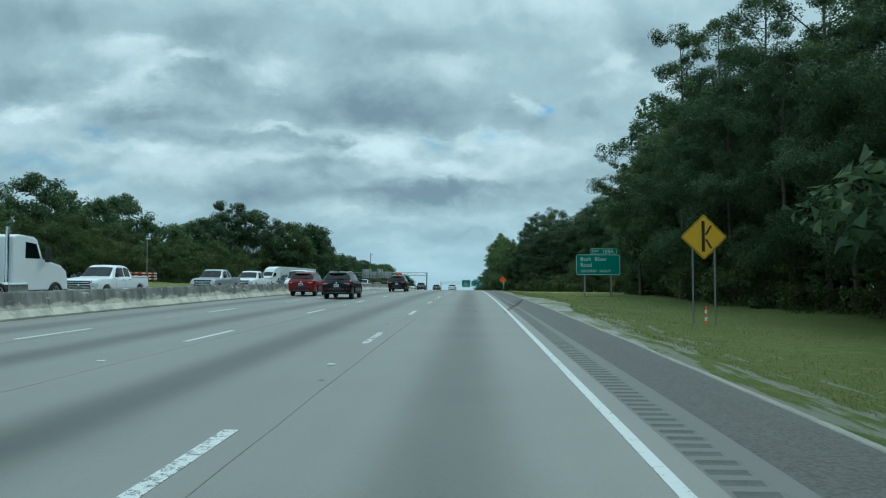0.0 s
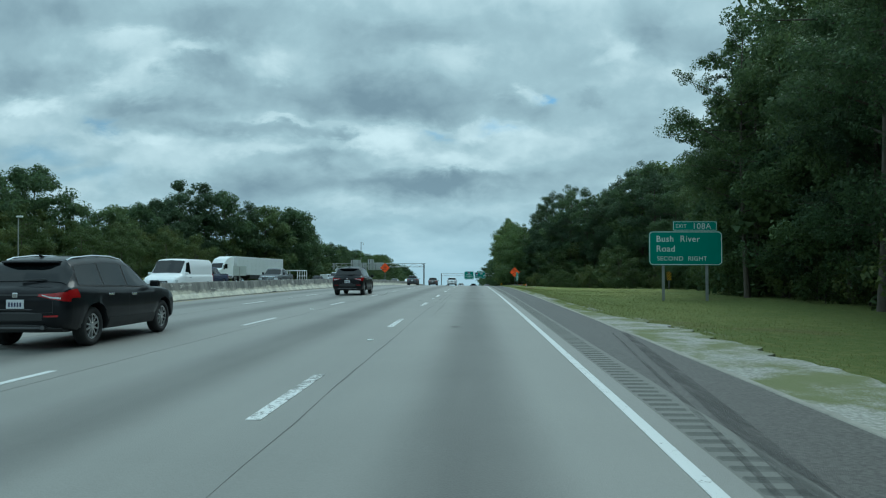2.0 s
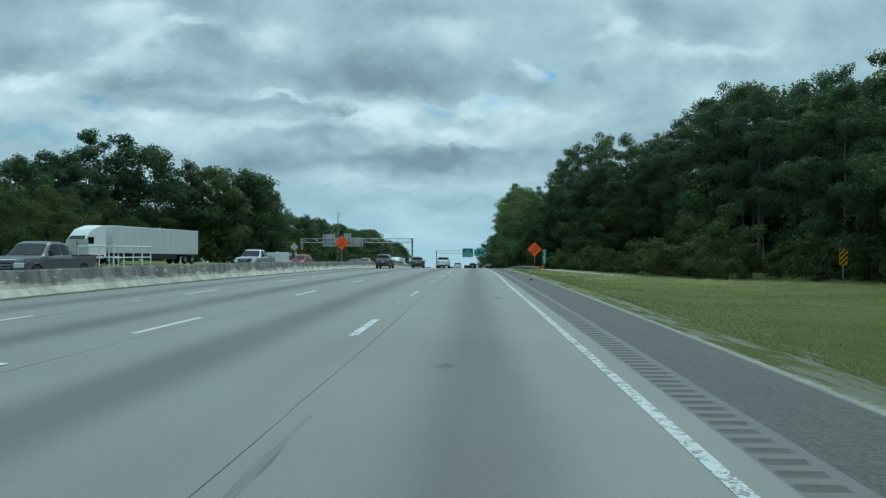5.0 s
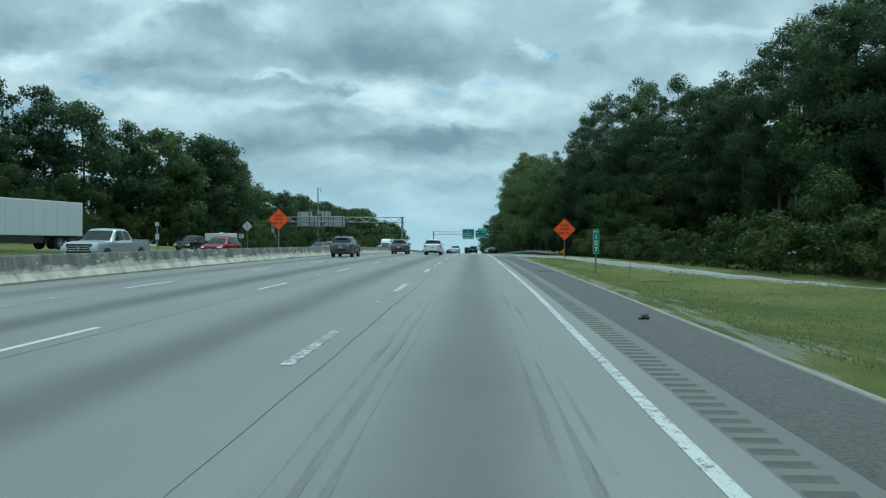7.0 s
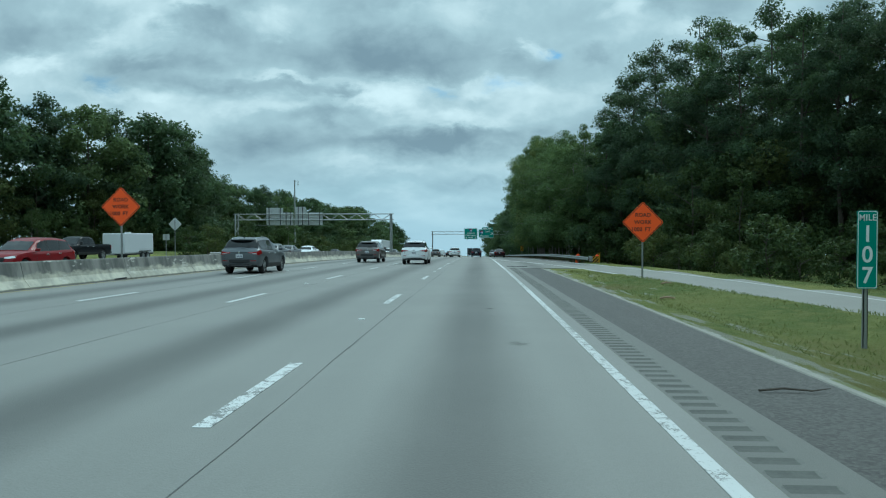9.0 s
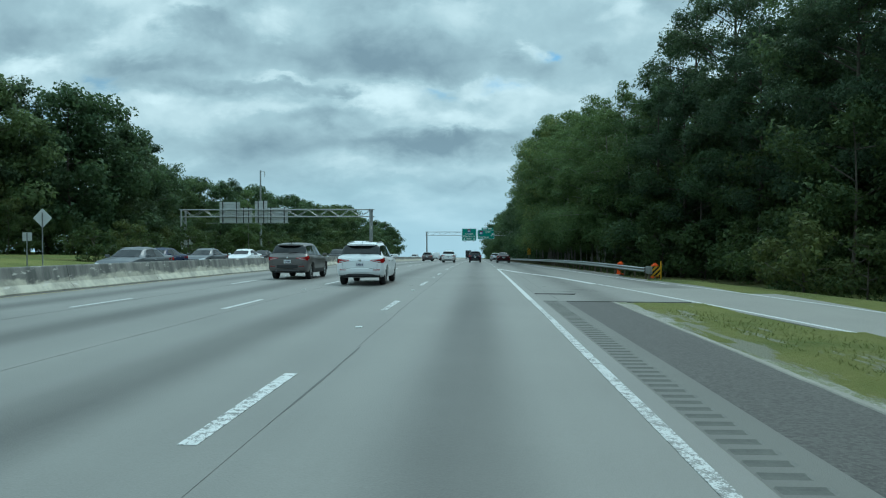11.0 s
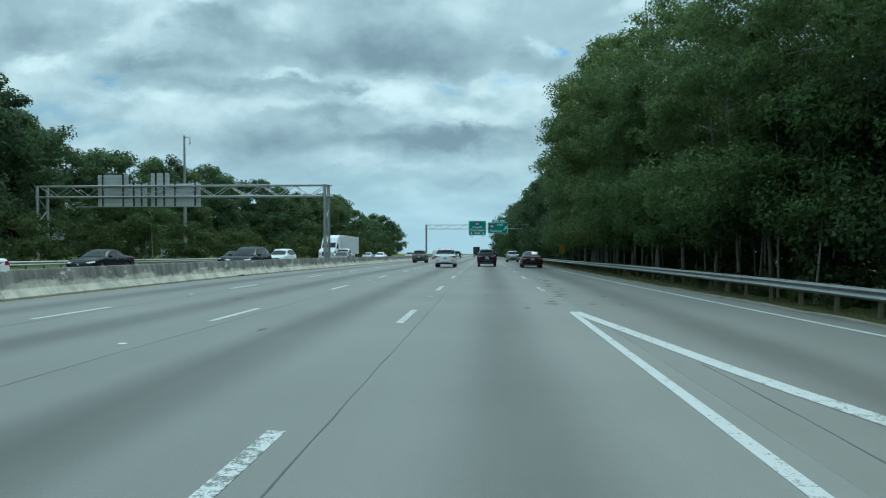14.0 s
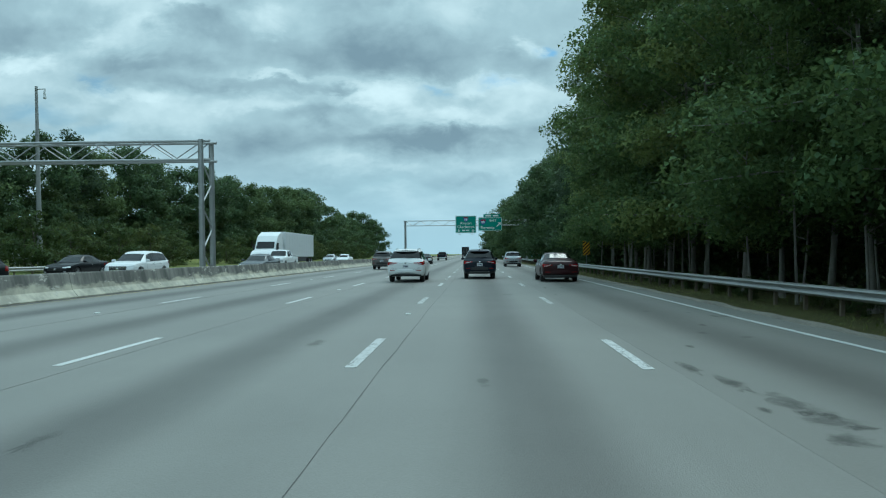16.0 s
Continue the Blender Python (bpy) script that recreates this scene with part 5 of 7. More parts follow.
def line(words, size, mat, parent, x, z, y, wide=1.0, gap=0.28, bold=0.0):
    """Words of one line, each an object of its own, one after the other."""
    for word in words.split():
        ob = letters(word, size, mat, parent, x, z, y, wide, bold=bold)
        x = max(v.co.x for v in ob.data.vertices) + gap


def sign_post(parent, x, z0, z1, y=0.03, r=0.035, mat="post"):
    bm = bmesh.new()
    # U-channel post
    box(bm, x - r, x + r, y, y + 0.012, z0, z1)
    box(bm, x - r, x - r + 0.012, y, y + 0.045, z0, z1)
    box(bm, x + r - 0.012, x + r, y, y + 0.045, z0, z1)
    return part("post", bm, MAT[mat], parent)


def diamond(parent, half, zc, mat, edge="black"):
    bm = bmesh.new()
    w = half * math.sqrt(2)
    p = panel("sign_panel", w, w, 0.08, MAT[mat], parent, 0.0)
    b = rim(w - 0.05, w - 0.05, 0.06, 0.022, MAT[edge], parent, -0.004)
    bm.free()
    for o in (p, b):
        o.data.transform(Matrix.Translation((0, 0, zc)) @ Matrix.Rotation(radians(45), 4, "Y"))
    return p


def work_sign(x, y, z_soil, zc):
    """Orange work-zone diamond on one post."""
    s = empty("road_work_sign", Matrix.Translation((x, y, z_soil)), "orange diamond road work warning sign on a steel post", "road sign", "road work signs")
    diamond(s, 0.84, zc, "orange")
    for word, dz in (("ROAD", 0.22), ("WORK", -0.07)):
        letters(word, 0.155, MAT["black"], s, 0, zc + dz, -0.006, 0.95, align="CENTER", bold=0.003)
    line("1000 FT", 0.155, MAT["black"], s, -0.47, zc - 0.36, -0.006, 0.95, 0.11, 0.003)
    sign_post(s, 0.0, -0.3, zc + 0.6)
    return s


zr = road_z(6.6, 146.6)
soil = ground_z(6.62, 146.6)
work_sign(6.62, 146.6, soil, zr + 2.30 - soil)
work_sign(-15.1, 146.6, grade(146.6) + 0.04, 2.93).rotation_euler = (0, 0, radians(2))


def merge_sign(x, y):
    soil = ground_z(x, y)
    zc = road_z(0, y) + 2.92 - soil
    s = empty("merge_sign", Matrix.Translation((x, y, soil)), "yellow diamond lane merge sign on two posts", "road sign")
    diamond(s, 0.86, zc, "yellow")
    bm = bmesh.new()
    box(bm, -0.085, 0.035, -0.006, -0.002, zc - 0.55, zc + 0.60)
    part("through_bar", bm, MAT["black"], s)
    for up in (1, -1):
        bm = bmesh.new()
        pts = [(0.03, 0.10), (0.10, 0.20), (0.16, 0.32), (0.24, 0.44)]
        for (a, b), (c, d) in zip(pts, pts[1:]):
            q = [(a - 0.0, b), (a + 0.07, b - 0.03), (c + 0.07, d - 0.03), (c, d)]
            bm.faces.new([bm.verts.new((px, -0.005, zc + up * pz)) for px, pz in q])
        part("merge_bar", bm, MAT["black"], s)
    for px in (-0.41, 0.40):
        sign_post(s, px, -0.3, zc - 0.2, 0.02, 0.03)
    return s


merge_sign(8.70, 26.5)


def tube_marker(x, y):
    soil = ground_z(x, y)
    s = empty("tube_marker", Matrix.Translation((x, y, soil)), "short orange and white tube delineator in the grass", "delineator")
    bm = bmesh.new()
    rod(bm, (0, 0, -0.1), (0.02, 0, 0.72), 0.035, 0.04, 12)
    part("tube", bm, MAT["orange"], s)
    for z in (0.18, 0.45):
        bm = bmesh.new()
        rod(bm, (0.0, 0, z), (0.012, 0, z + 0.13), 0.043, 0.044, 12)
        part("reflective_band", bm, MAT["white"], s)


tube_marker(8.57, 26.0)


def guide_sign():
    x0, x1, y = 11.22, 15.97, 75.6
    soil = ground_z(13.5, y)
    zr = road_z(0, y)
    w, h = x1 - x0, 2.23
    s = empty("exit_guide_sign", Matrix.Translation(((x0 + x1) / 2, y, soil)) @ Matrix.Rotation(radians(1.5), 4, "Z"), "green exit guide sign with white lettering on two posts", "road sign")
    zc = zr + 2.98 - soil
    panel("sign_panel", w, h, 0.28, MAT["green"], s, 0.0, 0, zc, 0.02)
    rim(w - 0.06, h - 0.06, 0.25, 0.05, MAT["white"], s, -0.004, 0, zc)
    line("Bush River", 0.40, MAT["white"], s, -w / 2 + 0.47, zc + 0.42, -0.005, 0.98, 0.42, 0.006)
    letters("Road", 0.40, MAT["white"], s, -w / 2 + 0.47, zc - 0.22, -0.005, 0.98, bold=0.006)
    line("SECOND RIGHT", 0.27, MAT["white"], s, -w / 2 + 0.52, zc - 0.80, -0.005, 1.05, 0.30, 0.003)
    tx, tz = 0.62, zc + h / 2 + 0.33
    panel("exit_tab", 2.85, 0.64, 0.05, MAT["green"], s, 0.0, tx, tz, 0.02)
    rim(2.79, 0.58, 0.05, 0.03, MAT["white"], s, -0.004, tx, tz, "tab_border")
    letters("EXIT", 0.24, MAT["white"], s, tx - 1.25, tz - 0.12, -0.005, 0.95)
    letters("108A", 0.36, MAT["white"], s, tx - 0.18, tz - 0.18, -0.005, 1.05)
    for px in (-1.42, 1.40):
        bm = bmesh.new()
        box(bm, px - 0.07, px + 0.07, 0.05, 0.062, -0.4, zc + 0.9)
        box(bm, px - 0.07, px + 0.07, 0.19, 0.202, -0.4, zc + 0.9)
        box(bm, px - 0.006, px + 0.006, 0.06, 0.195, -0.4, zc + 0.9)
        part("post", bm, MAT["post"], s)
    for dz in (-0.7, 0.0, 0.7):
        bm = bmesh.new()
        box(bm, -w / 2 + 0.15, w / 2 - 0.15, 0.021, 0.048, zc + dz - 0.04, zc + dz + 0.04)
        part("stringer", bm, MAT["steel"], s)


guide_sign()


def mile_sign():
    x, y = 5.93, 128.9
    soil = ground_z(x, y)
    zr = road_z(x, y)
    s = empty("mile_marker", Matrix.Translation((x, y, soil)), "narrow green mile marker on a steel post", "road sign")
    zc = zr + 1.36 - soil
    panel("sign_panel", 0.31, 1.21, 0.03, MAT["green"], s, 0.0, 0, zc)
    rim(0.295, 1.19, 0.03, 0.012, MAT["white"], s, -0.003, 0, zc)
    letters("MILE", 0.095, MAT["white"], s, 0, zc + 0.45, -0.004, 0.9, align="CENTER", bold=0.002)
    for ch, dz in (("1", 0.13), ("0", -0.19), ("7", -0.51)):
        letters(ch, 0.245, MAT["white"], s, 0, zc + dz, -0.004, 0.95, align="CENTER", bold=0.006)
    sign_post(s, 0.0, -0.3, zc + 0.5)


mile_sign()


def stake(x, y, h, label):
    soil = ground_z(x, y)
    s = empty("marker_post", Matrix.Translation((x, y, soil)) @ Matrix.Rotation(radians(3), 4, "Y"), label, "delineator")
    bm = bmesh.new()
    box(bm, -0.03, 0.03, -0.006, 0.006, -0.2, h)
    part("post", bm, MAT["post"], s)
    bm = bmesh.new()
    box(bm, -0.028, 0.028, -0.012, -0.008, h - 0.12, h - 0.04)
    part("reflector", bm, MAT["white"], s)


stake(7.05, 126.5, 0.62, "thin grey delineator post in the grass")


def hazard_board(x, y, w, h, z, label, post=True):
    soil = ground_z(x, y)
    s = empty("hazard_marker", Matrix.Translation((x, y, soil)), label, "road sign")
    panel("sign_panel", w, h, 0.02, MAT["yellow"], s, 0.0, 0, z)
    pitch = 0.30
    k = 0
    lo, hi = z - h / 2 + 0.015, z + h / 2 - 0.015
    base = lo - w
    while base + k * pitch < hi:
        z0 = base + k * pitch
        # a slanting band cut off at the panel's edges
        top, low = [], []
        for i in range(9):
            px = -w / 2 + 0.015 + (w - 0.03) * i / 8
            zz = z0 + (px + w / 2)
            top.append((px, -0.004, max(lo, min(hi, zz + pitch * 0.5))))
            low.append((px, -0.004, max(lo, min(hi, zz))))
        bm = bmesh.new()
        for i in range(8):
            q = (low[i], low[i + 1], top[i + 1], top[i])
            if max(v[2] for v in q) - min(v[2] for v in q) > 0.002 and (top[i][2] - low[i][2] > 0.001 or top[i + 1][2] - low[i + 1][2] > 0.001):
                bm.faces.new([bm.verts.new(v) for v in q])
        if bm.faces:
            bmesh.ops.remove_doubles(bm, verts=bm.verts, dist=0.0005)
            part("stripe", bm, MAT["black"], s)
        else:
            bm.free()
        k += 1
    if post:
        sign_post(s, 0.0, -0.2, z + h * 0.4)


hazard_board(22.5, 112.0, 0.5, 1.0, 1.75, "yellow hazard marker with black stripes beside the slip road")
hazard_board(10.72, 182.8, 0.62, 0.62, 0.52, "striped yellow hazard marker at the guardrail end")
hazard_board(8.9, 262.0, 0.6, 1.2, 2.1, "yellow striped hazard marker beyond the guardrail")


def yellow_stake():
    x, y = 11.15, 183.2
    s = empty("marker_post", Matrix.Translation((x, y, ground_z(x, y))), "slim yellow marker post beside the guardrail end", "delineator")
    bm = bmesh.new()
    rod(bm, (0, 0, -0.2), (0, 0, 1.15), 0.045, 0.045, 12)
    part("tube", bm, MAT["yellow"], s)


yellow_stake()


def drum(x, y, tilt=0.0):
    """Orange traffic drum with white bands and a rubber foot."""
    s = empty("traffic_drum", Matrix.Translation((x, y, ground_z(x, y))) @ Matrix.Rotation(radians(tilt), 4, "X"), "orange traffic drum with white bands behind the guardrail", "traffic drum", "traffic drums")
    bm = bmesh.new()
    rings = [(0.30, 0.0), (0.29, 0.22), (0.275, 0.24), (0.27, 0.44), (0.255, 0.46), (0.25, 0.66), (0.235, 0.68), (0.225, 0.88), (0.12, 0.93), (0.10, 1.0)]
    loops = [[bm.verts.new((r * math.cos(k * math.pi / 9), r * math.sin(k * math.pi / 9), z)) for k in range(18)] for r, z in rings]
    for lo, hi in zip(loops, loops[1:]):
        for k in range(18):
            bm.faces.new((lo[k], lo[(k + 1) % 18], hi[(k + 1) % 18], hi[k]))
    bm.faces.new(loops[-1])
    part("drum_body", bm, MAT["orange"], s)
    for z in (0.26, 0.58):
        bm = bmesh.new()
        rod(bm, (0, 0, z), (0, 0, z + 0.12), 0.285 - z * 0.06, 0.28 - z * 0.06, 18)
        part("white_band", bm, MAT["white"], s)
    bm = bmesh.new()
    rod(bm, (0, 0, -0.02), (0, 0, 0.07), 0.38, 0.36, 18)
    part("rubber_foot", bm, MAT["rubber"], s)


drum(10.3, 191.0)
drum(11.3, 185.3, 4)


# ---------- guardrail ----------
def guardrail(name, xs, y0, y1, face, label, zf):
    """W-beam rail on posts. face: -1 where it faces -x."""
    g = empty(name, Matrix.Identity(4), label, "guardrail", kind="structure")
    prof = [(0.0, 0.0), (0.055, 0.03), (0.075, 0.07), (0.055, 0.11), (0.005, 0.155), (0.055, 0.20), (0.075, 0.24), (0.055, 0.28), (0.0, 0.31)]
    y = y0
    while y < y1 - 0.1:
        ye = min(y + 3.81, y1)
        rows = []
        for s in (y, ye + 0.03):
            x = xs(s)
            rows.append([(x + face * px, s, zf(x, s) + 0.42 + pz) for px, pz in prof])
        ribbon("rail_beam", rows, MAT["steel"], g, thick=0.0)
        back = [[(px - face * 0.006, py, pz) for px, py, pz in r] for r in rows]
        ribbon("rail_back", back, MAT["steel"], g)
        y = ye
    y = y0 + 0.4
    me_post = None
    while y < y1:
        x = xs(y)
        if me_post is None:
            bm = bmesh.new()
            box(bm, -0.05, 0.05, -0.045, 0.045, -0.5, 0.74, 0.006)
            box(bm, -0.075 + face * 0.11, 0.075 + face * 0.11 - 0.02, -0.045, 0.045, 0.42, 0.74)
            first = part("rail_post", bm, MAT["wood"], g)
            me_post = first.data
            ob = first
        else:
            ob = new("rail_post", me_post)
            ob.parent = g
        ob.location = (x - face * 0.185, y, zf(x, y))
        y += 1.905
    return g


guardrail("guardrail_near", lambda y: lerp(RAIL_X, y), 182.9, 420.0, -1, "galvanised guardrail on timber posts beside the exit lane", ground_z)
guardrail("guardrail_far", lambda y: -30.6, 196.0, 262.0, 1, "galvanised guardrail beyond the oncoming lanes", lambda x, y: grade(y) + 0.0)


def rail_terminal(x, y):
    base = ground_z(x, y)
    s = empty("guardrail_terminal", Matrix.Translation((x, y, base)), "flat grey steel end terminal of the guardrail", "guardrail")
    bm = bmesh.new()
    box(bm, -0.09, 0.09, -0.12, 0.9, 0.36, 0.80, 0.02)
    part("impact_head", bm, MAT["steel"], s)
    bm = bmesh.new()
    box(bm, -0.06, 0.06, 0.2, 0.3, -0.3, 0.5, 0.005)
    part("post", bm, MAT["wood"], s)


rail_terminal(10.25, 182.1)


# ---------- sign gantries ----------
def gantry(name, xl, xr, y, z_top, label, deep=1.0, tall=1.0):
    """Box truss on braced end frames."""
    g = empty(name, Matrix.Translation((0, y, 0)), label, "sign gantry")
    z0, z1 = z_top - tall, z_top
    for yy in (-deep / 2, deep / 2):
        for z in (z0, z1):
            bm = bmesh.new()
            rod(bm, (xl - 0.4, yy, z), (xr + 0.4, yy, z), 0.075, n=10)
            part("chord", bm, MAT["steel"], g)
    n = int((xr - xl) / 1.5)
    for yy in (-deep / 2, deep / 2):
        for i in range(n):
            a, b = xl + (xr - xl) * i / n, xl + (xr - xl) * (i + 1) / n
            bm = bmesh.new()
            rod(bm, (a, yy, z0 if i % 2 else z1), (b, yy, z1 if i % 2 else z0), 0.035, n=6)
            part("web_bar", bm, MAT["steel"], g)
    for i in range(0, n, 2):
        a, b = xl + (xr - xl) * i / n, xl + (xr - xl) * (i + 1) / n
        bm = bmesh.new()
        rod(bm, (a, -deep / 2, z1), (b, deep / 2, z1), 0.03, n=6)
        part("cross_bar", bm, MAT["steel"], g)
    for x in (xl, xr):
        base = grade(y) - 0.2
        for yy in (-deep / 2, deep / 2):
            bm = bmesh.new()
            rod(bm, (x, yy * 1.5, base), (x, yy * 1.5, z1 + 0.05), 0.16, 0.14, 14)
            part("column", bm, MAT["steel"], g)
        m = 5
        for i in range(m):
            za, zb = base + 0.6 + (z0 - base - 0.6) * i / m, base + 0.6 + (z0 - base - 0.6) * (i + 1) / m
            bm = bmesh.new()
            rod(bm, (x, -deep * 0.75 * (1 if i % 2 else -1), za), (x, deep * 0.75 * (1 if i % 2 else -1), zb), 0.045, n=6)
            part("brace", bm, MAT["steel"], g)
    return g


GY = 239.0
gan = gantry("sign_gantry", -42.5, -15.2, GY, 5.45, "steel truss gantry over the oncoming lanes with sign backs")
for x0, x1, z0, z1 in ((-37.4, -34.4, 3.6, 6.6), (-34.36, -32.6, 3.6, 5.75), (-32.2, -30.4, 3.6, 6.75), (-30.36, -27.4, 3.6, 5.75)):
    n = max(2, int((z1 - z0) / 0.36))
    for i in range(n):
        bm = bmesh.new()
        a, b = z0 + (z1 - z0) * i / n, z0 + (z1 - z0) * (i + 1) / n - 0.02
        box(bm, x0, x1, 0.62, 0.66, a, b, 0.008)
        part("sign_back_slat", bm, MAT["sign_back"], gan)
    for x in (x0 + 0.5, x1 - 0.5):
        bm = bmesh.new()
        box(bm, x - 0.06, x + 0.06, 0.52, 0.615, z0 - 0.1, z1 + 0.1)
        part("hanger", bm, MAT["trim"], gan)
bm = bmesh.new()
box(bm, -39.0, -27.0, -0.35, -0.05, 3.50, 3.56)
part("catwalk", bm, MAT["steel"], gan)

FY = 345.0
far = gantry("sign_gantry", -14.9, 10.0, FY, 2.75, "far steel truss gantry carrying green guide signs")
for x0, x1, z0, z1, words in ((-4.55, -0.35, 0.2, 3.7, True), (0.1, 4.9, 0.65, 3.35, True)):
    w, h = x1 - x0, z1 - z0
    xc, zc = (x0 + x1) / 2, (z0 + z1) / 2
    panel("guide_panel", w, h, 0.2, MAT["green"], far, -0.75, xc, zc, 0.04, "green guide panel with white lettering")
    rim(w - 0.1, h - 0.1, 0.2, 0.07, MAT["white"], far, -0.756, xc, zc, "panel_border")
    def shield(cx, cz, s):
        """Plain three-coloured route shield with a bar for its number."""
        bm = bmesh.new()
        out = [(-0.5, 0.28), (-0.28, 0.5), (0, 0.44), (0.28, 0.5), (0.5, 0.28), (0.46, -0.12), (0.22, -0.42), (0, -0.54), (-0.22, -0.42), (-0.46, -0.12)]
        bm.faces.new([bm.verts.new((cx + a * s, -0.766, cz + b * s)) for a, b in out])
        sh = part("route_shield", bm, MAT["shield_blue"], far, "blue and red route shield")
        bm = bmesh.new()
        bm.faces.new([bm.verts.new((cx + a * s * 0.94, -0.770, cz + b * s * 0.94)) for a, b in ((-0.5, 0.26), (-0.28, 0.48), (0, 0.42), (0.28, 0.48), (0.5, 0.26), (0.5, 0.2), (-0.5, 0.2))])
        part("crest", bm, MAT["tail"], sh)
        for dx in (-0.16, 0.16):
            panel("bar", 0.20 * s, 0.42 * s, 0.02, MAT["white"], sh, -0.772, cx + dx * s, cz - 0.06 * s, 0.003)

    if x0 < -1:
        shield(xc, zc + 1.05, 1.05)
        letters("Airport", 0.50, MAT["white"], far, xc, zc + 0.02, -0.765, 1.0, align="CENTER", bold=0.012)
        letters("Charleston", 0.50, MAT["white"], far, xc, zc - 0.72, -0.765, 1.0, align="CENTER", bold=0.012)
        for dx in (-1.45, 1.45):
            bm = bmesh.new()
            for q in ([(-0.09, 0.28), (0.09, 0.28), (0.09, 0.0), (-0.09, 0.0)], [(-0.32, 0.0), (0.32, 0.0), (0.0, -0.32)]):
                bm.faces.new([bm.verts.new((xc + dx + a, -0.766, zc - 1.25 + b)) for a, b in q])
            part("lane_arrow", bm, MAT["white"], far)
        for dx in (-0.45, 0.35):
            panel("word_bar", 0.65, 0.26, 0.04, MAT["white"], far, -0.765, xc + dx, zc - 1.22, 0.005)
    else:
        shield(xc - 1.45, zc + 0.45, 1.15)
        letters("EAST", 0.42, MAT["white"], far, xc - 0.15, zc + 0.50, -0.765, 1.0, bold=0.012)
        letters("Florence", 0.52, MAT["white"], far, xc - 1.95, zc - 0.98, -0.765, 1.0, bold=0.012)
        bm = bmesh.new()
        for q in ([(1.25, -0.45), (1.40, -0.58), (2.0, 0.02), (1.86, 0.16)], [(1.55, 0.28), (2.12, -0.30), (2.14, 0.30)]):
            bm.faces.new([bm.verts.new((xc + a, -0.766, zc + b)) for a, b in q])
        part("arrow", bm, MAT["white"], far)
        panel("exit_tab", 3.4, 0.62, 0.06, MAT["green"], far, -0.75, xc + 0.35, z1 + 0.33, 0.04)
        for dx in (-0.75, 0.75):
            panel("tab_bar", 1.1, 0.3, 0.04, MAT["white"], far, -0.765, xc + 0.35 + dx, z1 + 0.33, 0.005)
    # lamps under the panel
    for dx in (-0.3, 0.3):
        bm = bmesh.new()
        box(bm, xc + dx * w - 0.25, xc + dx * w + 0.25, -1.9, -1.6, z0 - 0.28, z0 - 0.14, 0.03)
        rod(bm, (xc + dx * w, -1.7, z0 - 0.24), (xc + dx * w, -0.5, z0 - 0.24), 0.03, n=6)
        part("sign_lamp", bm, MAT["steel"], far)


def small_guide(x, y, w, h, ztop):
    base = ground_z(x, y)
    s = empty("guide_sign", Matrix.Translation((x, y, base)), "small green roadside guide sign on two posts", "road sign")
    zc = ztop - h / 2 - base
    panel("sign_panel", w, h, 0.12, MAT["green"], s, 0.0, 0, zc, 0.02)
    rim(w - 0.06, h - 0.06, 0.1, 0.05, MAT["white"], s, -0.004, 0, zc)
    for dz, ww in ((0.6, 1.4), (0.05, 1.7), (-0.55, 1.2)):
        panel("word_bar", ww, 0.26, 0.03, MAT["white"], s, -0.006, -0.1, zc + dz, 0.004)
    for px in (-0.7, 0.7):
        sign_post(s, px, -0.3, zc + h * 0.4, 0.03, 0.04)


small_guide(10.56, 330.0, 2.25, 2.3, -1.96)


# ---------- poles and small things beyond the oncoming lanes ----------
def camera_pole(x, y, top):
    base = ground_z(x, y)
    s = empty("camera_pole", Matrix.Translation((x, y, base)), "tall grey concrete pole with a traffic camera arm", "pole")
    bm = bmesh.new()
    rod(bm, (0, 0, -0.3), (0, 0, top - base), 0.24, 0.11, 14)
    part("pole", bm, MAT["post"], s)
    bm = bmesh.new()
    rod(bm, (0, 0, top - base - 0.25), (0.75, 0, top - base - 0.22), 0.04, n=8)
    part("arm", bm, MAT["steel"], s)
    bm = bmesh.new()
    rod(bm, (0.72, 0, top - base - 0.9), (0.72, 0, top - base - 0.2), 0.11, 0.07, 12)
    bmesh.ops.create_uvsphere(bm, u_segments=12, v_segments=8, radius=0.14, matrix=Matrix.Translation((0.72, 0, top - base - 0.95)))
    part("camera_housing", bm, MAT["white"], s)
    bm = bmesh.new()
    box(bm, -0.3, 0.3, -0.5, -0.2, 0.9, 1.9, 0.03)
    part("control_box", bm, MAT["steel"], s)


camera_pole(-37.5, 259.2, 13.0)


def street_lamp(x, y, h):
    base = ground_z(x, y)
    s = empty("street_lamp", Matrix.Translation((x, y, base)), "slim grey lamp post with a small lantern head", "street lamp")
    bm = bmesh.new()
    rod(bm, (0, 0, -0.2), (-0.12, 0, h), 0.08, 0.05, 10)
    part("pole", bm, MAT["post"], s)
    bm = bmesh.new()
    box(bm, -0.3, 0.35, -0.12, 0.12, h - 0.05, h + 0.13, 0.04)
    part("lamp_head", bm, MAT["white"], s)


street_lamp(-46.7, 99.1, 6.3)


def back_sign(x, y, z, w, h, turn45, label):
    base = ground_z(x, y) if x < -29.4 else grade(y) + 0.04
    s = empty("road_sign", Matrix.Translation((x, y, base)), label, "road sign")
    p = panel("sign_panel", w, h, 0.04, MAT["sign_back"], s, 0.0)
    p.data.transform(Matrix.Translation((0, 0, z)) @ (Matrix.Rotation(radians(45), 4, "Y") if turn45 else Matrix.Identity(4)))
    sign_post(s, 0.0, -0.3, z + h * 0.4, -0.06)


